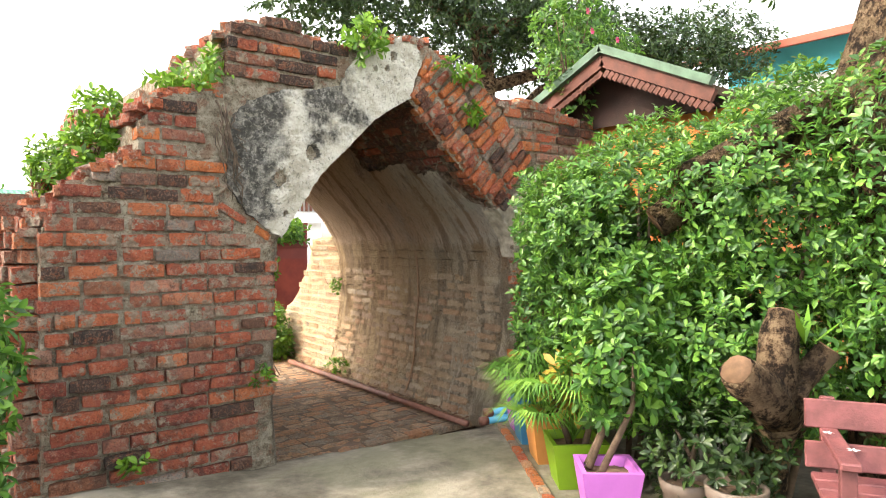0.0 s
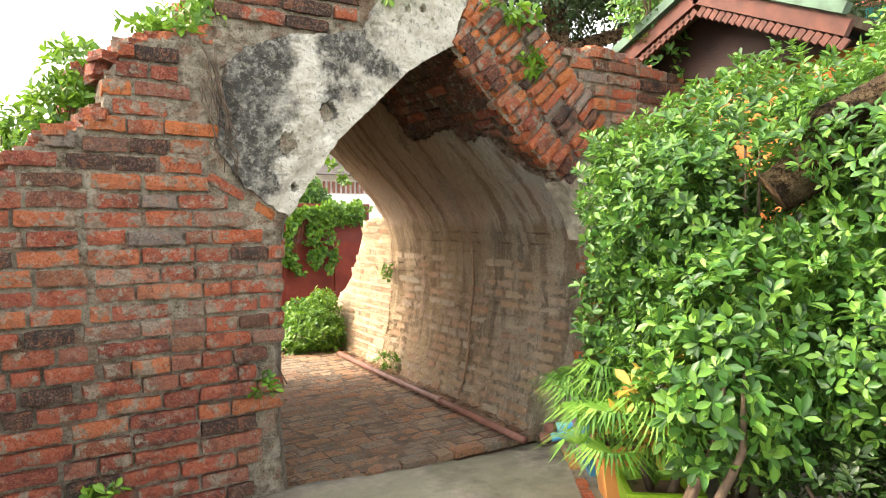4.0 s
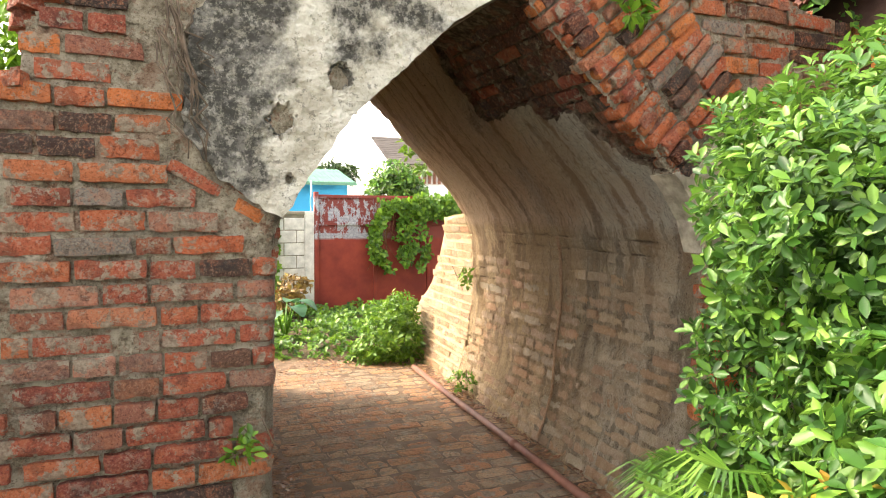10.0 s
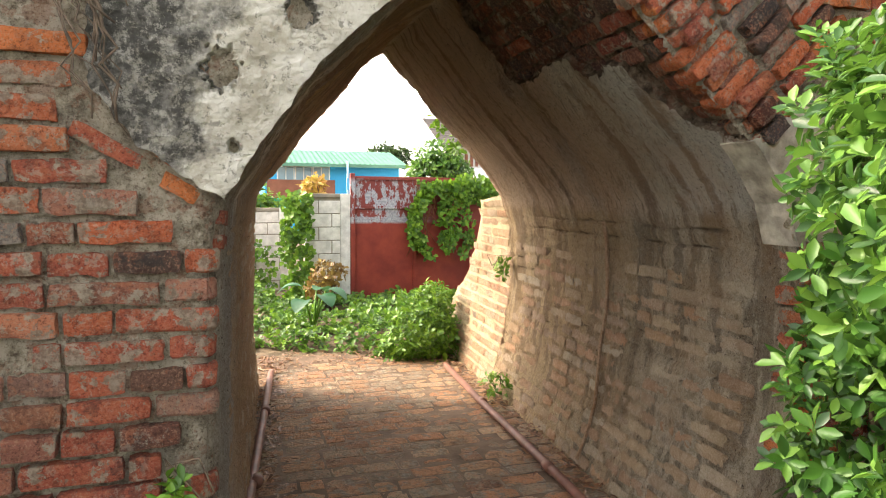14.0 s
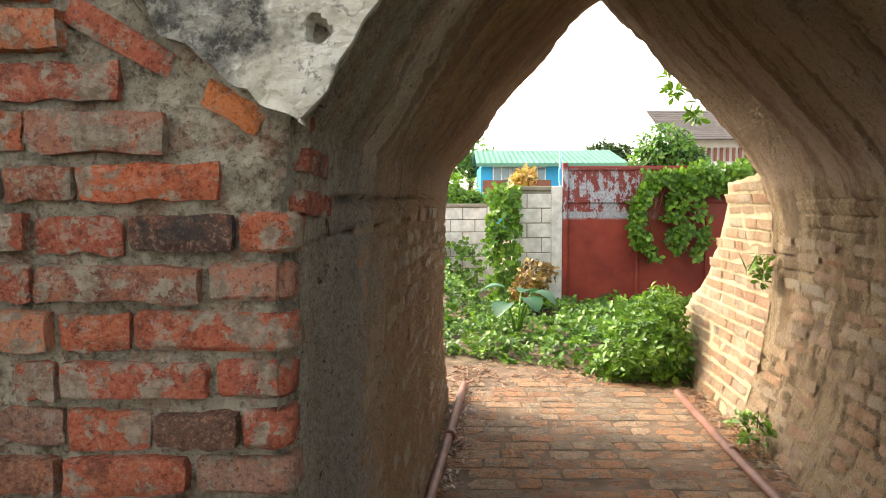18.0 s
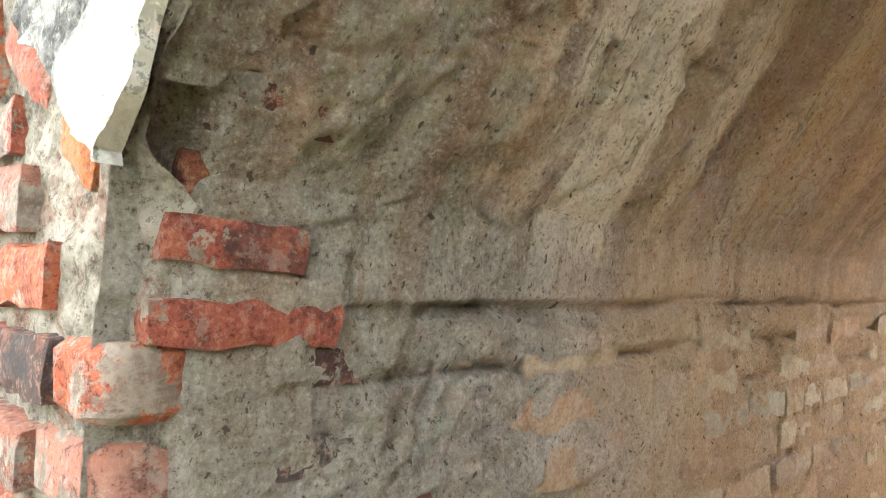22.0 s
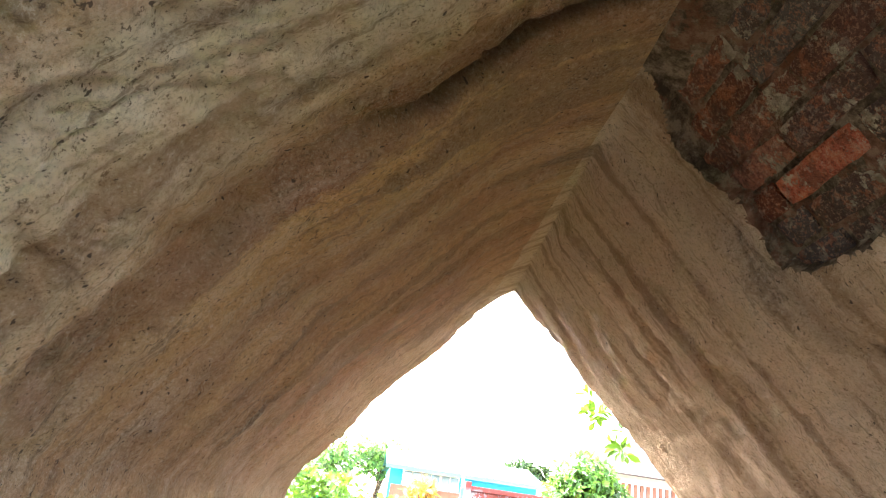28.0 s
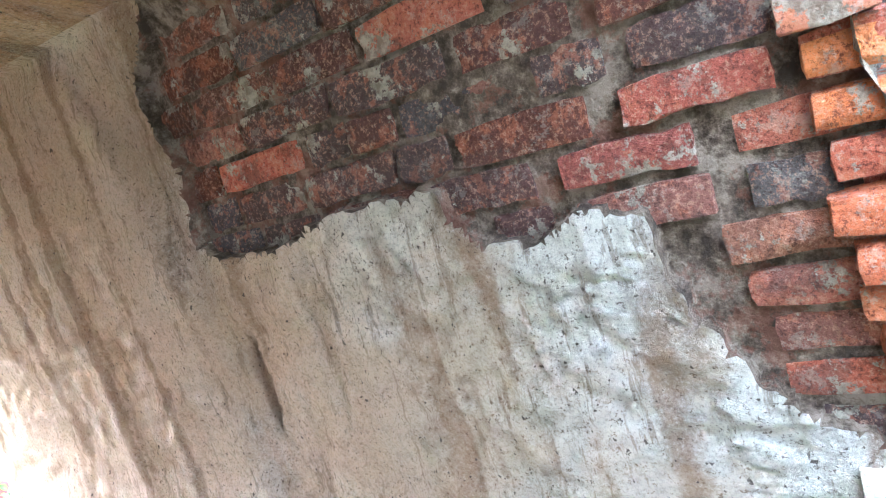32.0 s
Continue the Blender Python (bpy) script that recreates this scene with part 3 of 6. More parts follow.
SHAPES = {"red": brick_shapes(10, "brick", M_BRICK), "dark": brick_shapes(5, "brick", M_BRICK_DARK), "orange": brick_shapes(5, "brick", M_BRICK_ORANGE),
          "deep": brick_shapes(8, "brick", M_BRICK_DEEP), "vault": brick_shapes(8, "brick", M_BRICK_VAULT), "paver": brick_shapes(8, "brick", M_PAVER, worn=0.008, cells=(4, 2, 1)), "washed": brick_shapes(8, "brick", M_BRICK_WASHED, worn=0.010)}
RB = random.Random(11)


def lay(kind, parent, origin, u, v, w, length, height, depth=BD):
    """One brick: its middle, its long, upward and outward axes and its size."""
    ob = new("brick", RB.choice(SHAPES[kind]))
    flip = RB.choice((-1, 1))
    u, v, w = Vector(u).normalized() * flip, Vector(v).normalized(), Vector(w).normalized() * flip
    m = Matrix((( *(u * (length / BL)), 0), (*(w * (depth / BD)), 0), (*(v * (height / BH)), 0), (0, 0, 0, 1))).transposed()
    m.translation = origin
    ob.matrix_world = m
    ob.parent = parent
    return ob


def thing(name, label, category, at=(0, 0, 0), group="", kind=""):
    e = new(name)
    e.location = at
    e.empty_display_size = 0.1
    return tagged(e, label, category, group, kind)


# ---- the old wall and its passage ----
DEPTH = 3.65                     # thickness of the wall, y = 0 to DEPTH
LEFT_END = -1.38
RIGHT_END = 7.0
SPRING = 1.62
GROUND = 0.15                    # level outside, in front of the wall; the passage floor is z = 0


def front_y(x):
    """The front face leans forward a little to the right of the arch."""
    return -0.14 * smoothstep(0.9, 2.0, x)


TOP = [(-1.38, 1.66), (-1.30, 1.82), (-1.2, 1.96), (-1.06, 2.03), (-0.92, 2.09), (-0.89, 2.14), (-0.87, 2.34), (-0.75, 2.47), (-0.6, 2.54), (-0.36, 2.56), (-0.335, 2.95), (-0.24, 3.03), (0.1, 3.07), (0.28, 2.98), (0.53, 2.97), (0.68, 3.1), (1.0, 3.16), (1.2, 3.16), (1.5, 2.98), (1.8, 2.78), (2.6, 2.8), (3.2, 2.7), (7.0, 2.6)]
# half profiles of the passage at its mouth: height -> x
LEFT_X = [(0.0, 0.0), (0.5, -0.04), (0.95, -0.03), (1.4, -0.02), (1.62, 0.0), (1.82, 0.13), (2.06, 0.30), (2.23, 0.48), (2.48, 0.74), (2.60, 0.92), (2.68, 1.06)]
RIGHT_X = [(0.0, 1.93), (0.4, 2.06), (0.9, 2.13), (1.4, 2.12), (1.62, 2.05), (1.80, 1.92), (1.97, 1.74), (2.14, 1.56), (2.36, 1.36), (2.57, 1.17), (2.68, 1.06)]
APEX_X, APEX_Z = 1.06, 2.68


def shift(y):
    return 0.062 * y


def lift(y, z):
    """The vault rises a little towards the far mouth."""
    return z + 0.055 * y * smoothstep(1.4, 2.68, z)


def back_y(x):
    """The far mouth is cut askew: the wall is thinner on the right."""
    return DEPTH - 0.50 * smoothstep(0.95, 1.85, x)


def in_opening(x, z, grow=0.0):
    if z > APEX_Z + grow:
        return False
    return interp(z, LEFT_X) - grow < x < interp(z, RIGHT_X) + grow


def top_at(x):
    return interp(x, TOP) + 0.02 * nz(x, 3.1, 0.0, 9)


def grid_face(name, x0, x1, z0, z1, cell, inside, y_of, material, back, jitter=0.0, shallow=None, snap=None):
    """A plate over the cells for which inside(x, z) holds: front face with relief, and sides reaching back."""
    nx, nz_ = int(round((x1 - x0) / cell)), int(round((z1 - z0) / cell))
    snap = snap or (lambda x, z: (x, z))
    mask = [[inside(x0 + (i + 0.5) * cell, z0 + (k + 0.5) * cell) for k in range(nz_)] for i in range(nx)]
    verts, faces, front, rear = [], [], {}, {}

    def vert(i, k, deep):
        d = rear if deep else front
        if (i, k) not in d:
            x, z = x0 + i * cell, z0 + k * cell
            x += jitter * nz(x, z, 1.7, 31)
            z += jitter * nz(x, z, 8.3, 31)
            x, z = snap(x, z)
            y = (back(x) if callable(back) else back) if deep else y_of(x, z)
            d[(i, k)] = len(verts)
            verts.append((x, y, z))
        return d[(i, k)]

    for i in range(nx):
        for k in range(nz_):
            if not mask[i][k]:
                continue
            faces.append((vert(i, k, 0), vert(i + 1, k, 0), vert(i + 1, k + 1, 0), vert(i, k + 1, 0)))
            for di, dk, a, b in ((-1, 0, (0, 1), (0, 0)), (1, 0, (1, 0), (1, 1)), (0, -1, (0, 0), (1, 0)), (0, 1, (1, 1), (0, 1))):
                ii, kk = i + di, k + dk
                if not (0 <= ii < nx and 0 <= kk < nz_ and mask[ii][kk]):
                    p, q = (i + a[0], k + a[1]), (i + b[0], k + b[1])
                    if shallow and shallow(x0 + (ii + 0.5) * cell, z0 + (kk + 0.5) * cell):
                        continue
                    faces.append((vert(*p, 0), vert(*p, 1), vert(*q, 1), vert(*q, 0)))
    return mesh_of(name, verts, faces, material)


def mouth_snap(x, z):
    """Draws points close to the edge of the opening on to it."""
    if z < APEX_Z:
        for e in (interp(z, LEFT_X), interp(z, RIGHT_X)):
            if abs(x - e) < 0.0125:
                return e, z
    return x, z


JAMB_R = 0.075


def jamb_round(x, z):
    """The left jamb's arris is worn round below the springing."""
    d = (x - (interp(max(z, 0.0), LEFT_X) - JAMB_R)) / JAMB_R
    if not 0 < d <= 1.2 or z > 1.68:
        return 0.0
    return JAMB_R * (1 - math.sqrt(max(0.0, 1 - min(1.0, d) ** 2))) * (1 - smoothstep(1.56, 1.66, z))


def core_inside(x, z):
    return LEFT_END <= x and z < top_at(x) - 0.03 and not in_opening(x, z, 0.0)


wall_front = obj("wall_front", grid_face("wall_front", LEFT_END, 3.4, -0.2, 3.3, 0.0146, core_inside,
                 lambda x, z: front_y(x) + jamb_round(x, z) + 0.015 - 0.006 * smoothstep(0.8, 1.15, z) + 0.010 * nz(x, z, 0.0, 7) + 0.010 * nz(x, z, 2.0, 24) + 0.006 * nz(x, z, 5.0, 55), M_MORTAR, back_y, 0.008, lambda x, z: in_opening(x, z, 0.06), snap=mouth_snap))
wall_right = part("wall_right", box_bm((RIGHT_END - 3.38, DEPTH - 0.52, 2.75), ((RIGHT_END + 3.38) / 2, (DEPTH - 0.5) / 2, 1.2)), M_MORTAR)
tagged(wall_right, "old brick wall hidden behind shrubs", "wall", kind="structure")
wall_back = obj("wall_back", grid_face("wall_back", LEFT_END, 3.4, -0.1, 3.0, 0.06, lambda x, z: z < top_at(x) - 0.08 and not (in_opening(x - shift(DEPTH), z - 0.2 * smoothstep(1.4, 2.7, z), 0.04)), lambda x, z: back_y(x) + 0.02, M_MORTAR, lambda x: back_y(x) - 0.03))
tagged(wall_back, "back face of the ruined brick wall", "wall", kind="structure")
tagged(wall_front, "ruined thick brick wall with a pointed arch passage", "wall", kind="structure")


# the lining of the passage
def exposed(y, z, right):
    """Where the plaster has fallen from the vault and bare brick shows; z as at the front mouth."""
    if not right:
        return False
    edge = interp(y, [(0.0, 1.82), (0.16, 1.90), (0.24, 1.97), (0.28, 2.04), (0.295, 2.10), (0.30, 2.175), (0.36, 2.18), (0.44, 2.165), (0.54, 2.16), (0.605, 2.21), (0.63, 2.25), (0.94, 2.245), (1.03, 2.225), (1.24, 2.215), (1.38, 2.25)])
    far = interp(z, [(2.2, 1.37), (2.35, 1.345), (2.43, 1.36), (2.53, 1.385), (2.58, 1.36), (2.63, 1.27)])
    return z > edge + 0.012 * nz(y, 0, 5, 14) and y < far + 0.03 * nz(0, 0, z, 9)


def torn_away(y, z):
    return exposed(y + 0.012 * nz(y, z, 3, 30), z + 0.012 * nz(y, z, 9, 30), True)


def profile_point(y, s, right):
    """A point of the lining: s from 0 at the floor to 1 at the ridge."""
    z = interp(s, [(0.0, -0.05), (0.55, 1.62), (1.0, APEX_Z)])
    x = interp(z, RIGHT_X if right else LEFT_X) if z > 0 else interp(0, RIGHT_X if right else LEFT_X)
    return x + shift(y), y, lift(y, z)


def groove(y, z):
    """Worn joints of the courses that print through the plaster."""
    if z > 1.6:
        return 0.0
    q = z + 0.012 * nz(y, z, 3, 2.5) + 0.006 * nz(y, z, 7, 9)
    k = (q / 0.0855) % 1.0 - 0.5
    deep = smoothstep(-0.25, 0.2, nz(y * 0.5, z, 1, 3.0)) * math.exp(-(k / 0.11) ** 2)
    row = math.floor(q / 0.0855 - 0.5)
    e = (y / 0.26 + 0.5 * (row % 2) + 0.3 * nz(row, 1, 1, 3.3)) % 1.0 - 0.5
    cross = 0.6 * smoothstep(0.0, 0.4, nz(y, row * 3.1, 5, 1.7)) * math.exp(-(e / 0.045) ** 2)
    return max(deep, cross)


# where the far ring of the vault begins: height at the front mouth -> how far in
LEFT_CRACK = [(1.60, 1.16), (1.86, 1.15), (2.0, 1.07), (2.14, 1.01), (2.22, 1.00), (2.31, 1.06), (2.42, 1.05), (2.54, 1.00)]
RIGHT_RING = [(1.9, 1.40), (2.24, 1.43), (2.32, 1.48), (2.52, 1.59), (2.70, 1.68)]


def lining_mesh(right):
    ny, ns = 300, 320
    verts, uvs, faces, bare, flags, soil = [], [], [], [], [], []
    for i in range(ny + 1):
        part_in = 0.62 * i / ny + 0.38 * (i / ny) ** 2.2      # finer near the front mouth
        acc = 0.0
        prev = None
        for k in range(ns + 1):
            s = k / ns
            y_row = part_in * back_y(profile_point(3.3, s, right)[0])
            y = y_row + (0.006 * nz(y_row, k * 0.37, 0, 41) if 0 < i < ny else 0.0)
            z0 = interp(s, [(0.0, -0.05), (0.55, 1.62), (1.0, APEX_Z)])
            bare_here = right and z0 > 1.7 and torn_away(y, z0)
            if right and z0 > 1.7 and y < 1.5 and not bare_here:
                for dy, dz in ((0.0, 0.0076), (-0.012, 0.0), (0.0, -0.0076)):
                    if torn_away(y + dy, z0 + dz):
                        a, b = 0.0, 1.0
                        for _ in range(5):
                            f = (a + b) / 2
                            a, b = (a, f) if torn_away(y + f * dy, z0 + f * dz) else (f, b)
                        y, z0 = y + a * dy, z0 + a * dz
                        s = interp(z0, [(-0.05, 0.0), (1.62, 0.55), (APEX_Z, 1.0)])
                        break
            x, yy, z = profile_point(y, s, right)
            if prev:
                acc += math.hypot(x - prev[0], z - prev[1])
            prev = (x, z)
            out = 1 if right else -1
            rel = 0.012 * nz(x * 0.6, y, z * 0.6, 4.0) + 0.006 * nz(x, y, z, 13) + 0.004 * nz(x, y, z, 31) + 0.0035 * nz(x, y, z, 62)
            coarse = 0.22 if z0 > 1.6 else 0.55
            recess_dark = 0.0
            rel += coarse * 0.009 * smoothstep(-0.02, 0.03, nz(x, y, z, 8) + 0.6 * nz(x, y, z, 23)) + 0.006 * smoothstep(0.1, 0.14, nz(x + 5, y, z, 15) + 0.5 * nz(x, y, z, 41))
            if z0 > 1.55:      # trowelled ridges run round the vault
                rel += smoothstep(1.55, 1.75, z0) * (0.3 + 0.7 * smoothstep(0.5, 1.1, y)) * (0.020 * nz(y + 0.12 * nz(y, acc, 0, 1.5), acc * 0.12, 0, 6.5) + 0.011 * nz(y, acc * 0.15, 4, 17))
                if not right:
                    q = y - interp(z0, LEFT_CRACK) - 0.012 * nz(z0, 0, 0, 7) - 0.006 * nz(z0, 0, 0, 23)
                    open_ = smoothstep(2.1, 2.25, z0) * (0.3 + 0.7 * smoothstep(2.2, 2.45, z0))
                    rel += 0.060 * open_ * math.exp(-(q / 0.018) ** 2)
                    recess_dark = open_ * math.exp(-(q / 0.014) ** 2)
                    # the far ring stands proud of a worn hollow that runs beside it
                    rel += smoothstep(1.6, 1.75, z0) * 0.030 * (1 - smoothstep(-0.03, 0.02, q)) * smoothstep(-0.30, -0.04, q)
            else:
                g = groove(y, z) * smoothstep(0.1, 0.3, y)
                rel += 0.019 * g
                recess_dark = 0.75 * smoothstep(0.45, 0.95, g) * smoothstep(-0.1, 0.35, nz(y, z, 12, 5))
            if not right:      # the haunch flattens towards the far mouth
                rel -= 0.065 * smoothstep(1.1, 3.3, y) * smoothstep(1.66, 2.0, z0) * (1 - smoothstep(2.35, 2.66, z0))
                if z0 < 1.68:      # runs flush into the rounded jamb
                    rel *= smoothstep(0.06, 0.22, y)
                    rel += 0.03 * (1 - smoothstep(0.05, 0.075, y))
            if right:
                q = y - interp(z0, RIGHT_RING) - 0.02 * nz(z0, 3, 0, 6)
                rel -= 0.034 * smoothstep(-0.03, 0.05, q) * smoothstep(1.95, 2.3, z0)
                d = math.hypot((y - 1.31 - 0.18 * (2.0 - z0)) / 0.028, (z0 - 1.99) / 0.10)
                pit = 1 - smoothstep(0.7, 1.15, d + 0.3 * nz(y, z0, 2, 30))
                rel += 0.022 * pit
                recess_dark = max(recess_dark, 0.45 * pit)
            flags.append(bare_here)
            if flags[-1]:
                rel = 0.046 + 0.3 * rel
            rel *= 1 - smoothstep(0.965, 1.0, s)
            nxv, nzv = out * 0.75, 0.65 * smoothstep(1.4, 1.8, z)
            if z < 1.5:
                nxv, nzv = out, 0.0
            verts.append((x + nxv * rel, yy + front_y(x) * (1 - smoothstep(0, 0.6, y)), z + nzv * rel))
            uvs.append((y, acc))
            soil.append(recess_dark)
    for i in range(ny):
        for k in range(ns):
            a, b, c, d = i * (ns + 1) + k, (i + 1) * (ns + 1) + k, (i + 1) * (ns + 1) + k + 1, i * (ns + 1) + k + 1
            faces.append((a, d, c, b) if right else (a, b, c, d))
            bare.append(1 if flags[a] or flags[b] or flags[c] or flags[d] else 0)
    me = mesh_of("lining", verts, faces, M_LINING, uvs)
    # "soil" carries the painted recess shade and the joint dirt to the material
    me.attributes.new("soil", "FLOAT", "POINT").data.foreach_set("value", soil)
    me.materials.append(M_VAULT_BED)
    me.polygons.foreach_set("material_index", bare)
    return me


lining_l = obj("wall_passage_left", lining_mesh(False))
tagged(lining_l, "rough tan lime plaster of the passage", "wall", kind="structure")
lining_r = obj("wall_passage_right", lining_mesh(True))
tagged(lining_r, "rough tan lime plaster of the passage with bare brick patches", "wall", kind="structure")

# the white plaster band on the left half of the arch
BAND = [(0.0, 1.615), (-0.13, 1.70), (-0.26, 1.80), (-0.37, 1.97), (-0.36, 2.2), (-0.33, 2.38), (-0.22, 2.50), (0.02, 2.60), (0.28, 2.645), (0.46, 2.70), (0.53, 2.84), (0.62, 2.95), (0.80, 3.03), (1.0, 3.15), (1.12, 3.14), (1.17, 2.98), (1.10, 2.80), (1.07, 2.66)]


def in_band(x, z):
    if in_opening(x, z, -0.004):
        return False
    poly = BAND + [(1.06, 2.6), (0.72, 2.40), (0.45, 2.15), (0.2, 1.85)]
    hit = False
    for (x1, z1), (x2, z2) in zip(poly, poly[1:] + poly[:1]):
        if (z1 > z) != (z2 > z) and x < (x2 - x1) * (z - z1) / (z2 - z1) + x1:
            hit = not hit
    return hit


HOLES = [(0.0, 2.01, 0.055), (0.235, 2.20, 0.048), (0.03, 1.78, 0.02), (0.92, 2.98, 0.03), (0.86, 2.88, 0.02), (0.75, 2.86, 0.018)]


def band_y(x, z):
    y = -0.020 + 0.010 * nz(x, z, 4, 6) + 0.007 * nz(x, z, 1, 24) + 0.005 * nz(x, z, 3, 58)
    for hx, hz, r in HOLES:
        d = math.hypot(x - hx, (z - hz) * 0.8) / r * (1 + 0.5 * nz(x, z, 9, 60))
        if d < 1:
            y += 0.075 * (1 - d * d)
    return y + front_y(x)


def band_snap(x, z):
    """Pulls the rim of the plaster on to its torn outline and on to the arch's edge."""
    if 1.62 < z < APEX_Z:
        e = interp(z, LEFT_X) + 0.012 * nz(0, z, 2, 17) + 0.006 * nz(0, z, 2, 50)
        if x > e - 0.014:
            return e, z
    for (x1, z1), (x2, z2) in zip(BAND, BAND[1:]):
        dx, dz = x2 - x1, z2 - z1
        f = min(1.0, max(0.0, ((x - x1) * dx + (z - z1) * dz) / (dx * dx + dz * dz)))
        qx, qz = x1 + f * dx, z1 + f * dz
        if math.hypot(x - qx, z - qz) < 0.009:
            return qx + 0.014 * nz(qx, qz, 5, 24), qz + 0.014 * nz(qx, qz, 11, 24)
    return x, z


band = obj("plaster_band", grid_face("plaster_band", -0.5, 1.3, 1.5, 3.3, 0.009, in_band, band_y, M_PLASTER, 0.0, 0.006, snap=band_snap), wall_front)
band["label"] = "mould-stained white plaster on the arch"


# ---- ground, passage floor, apron ----
def ground_z(x, y):
    """Yard level in front, rising to the left, with a low lip down to the passage floor; level behind the wall."""
    lip = 0.10 - 0.19 * min(max(x, 0.0), 1.7)
    if y < 0.8:
        z = GROUND + 0.10 * (1 - smoothstep(-1.7, -0.2, x)) + 0.05 * smoothstep(-1.5, -4.0, y)
        if -0.25 < x < 2.4:
            z -= 0.20 * smoothstep(lip - 0.02, lip + 0.07, y)
            z -= 0.04 * smoothstep(lip - 0.5, lip, y)
        elif y > 0.1:
            z = -0.06
        return z
    return -0.06 + 0.09 * smoothstep(4.3, 5.5, y)


def ground_mesh():
    xs = [-60, -25, -12, -7, -5] + [-4 + 0.2 * i for i in range(56)] + [8.5, 11, 16, 30, 80]
    ys = [-40, -20, -12, -8, -6.5] + [-5.5 + 0.2 * i for i in range(24)] + [-0.7 + 0.05 * i for i in range(27)] + [0.7 + 0.25 * i for i in range(30)] + [9, 12, 17, 26, 45, 90, 160]
    verts = [(x, y, ground_z(x, y) + 0.006 * nz(x, y, 0, 3) + 0.003 * nz(x, y, 3, 17)) for x in xs for y in ys]
    n = len(ys)
    faces = [(i * n + k, (i + 1) * n + k, (i + 1) * n + k + 1, i * n + k + 1) for i in range(len(xs) - 1) for k in range(n - 1)]
    return mesh_of("ground", verts, faces, M_CONCRETE, smooth=True)


def apron_material():
    m = Mat("stained_concrete", rough=0.9, spec=0.2)
    c = m.ramp(m.noise(2.4, 6, 0.65), [(0.3, (0.10, 0.09, 0.066)), (0.5, (0.185, 0.165, 0.126)), (0.7, (0.29, 0.264, 0.205))])
    moss = m.ramp(m.noise(1.3, 5, 0.6), [(0.5, 0.0), (0.66, 1.0)])
    c = m.mix(m.math("MULTIPLY", moss, 0.5), c, (0.10, 0.105, 0.055))
    py = m.sep()[1]
    soil = m.math("GREATER_THAN", py, 3.7)
    c = m.mix(soil, c, m.ramp(m.noise(9, 5, 0.6), [(0.3, (0.07, 0.05, 0.03)), (0.7, (0.19, 0.14, 0.09))]))
    m.color(c)
    m.bump(m.noise(26, 6, 0.7), 0.5, 0.012)
    return m.m


ground = obj("ground", ground_mesh())
ground.data.materials[0] = apron_material()
tagged(ground, "worn concrete yard and bare soil", "ground", kind="structure")

floor_bed = part("floor", box_bm((2.9, 4.4, 0.3), (1.15, 2.5, -0.157)), M_DIRT)
tagged(floor_bed, "worn brick paving of the passage", "floor", kind="structure")


# ---- pipes along the passage ----
def pipe(name, pts, r, material, label, sides=12):
    t = thing(name, label, "pipe", pts[0])
    o = Vector(pts[0])
    ob = obj("pipe_run", tube_mesh("pipe_run", [Vector(p) - o for p in pts], [r] * len(pts), material, sides), t)
    a, b = Vector(pts[0]), Vector(pts[-1])
    for f in (0.33, 0.68):
        c = a.lerp(b, f) - o
        d = (b - a).normalized() * 0.035
        obj("coupling", tube_mesh("coupling", [c - d, c + d], [r * 1.22] * 2, material, sides), t)
    return t


pipe("drain_pipe", [(1.70, 0.05, 0.055), (1.80, 1.4, 0.05), (1.86, 2.6, 0.048), (1.95, 3.75, 0.045)], 0.027, M_PIPE, "dusty red-brown drain pipe lying along the passage floor")
pipe("drain_pipe", [(0.03, 0.4, 0.05), (0.09, 1.4, 0.045), (0.20, 2.5, 0.045), (0.34, 3.95, 0.045)], 0.027, M_PIPE, "dusty red-brown drain pipe lying along the passage floor")


# ---- behind the passage ----
GATE_Y = 7.81


def gate():
    t = thing("metal_gate", "red sheet-metal gate with peeling paint and rust", "gate", (1.79, GATE_Y, 0.0))
    w, top, bot = 2.6, 1.97, -0.05
    part("sheet", box_bm((w, 0.02, top - bot), (w / 2, 0, (top + bot) / 2)), M_GATE, t)
    part("post", box_bm((0.07, 0.09, 2.1), (-0.03, -0.03, 0.96), 0.006), M_GATE, t)
    for z in (0.05, 1.50, 1.94):
        part("rail", box_bm((w, 0.035, 0.05), (w / 2, -0.025, z), 0.004), M_GATE, t)
    for x in (0.95, 1.9):
        part("stile", box_bm((0.05, 0.035, 1.9), (x, -0.02, 0.97), 0.004), M_GATE, t)
    return t


gate()


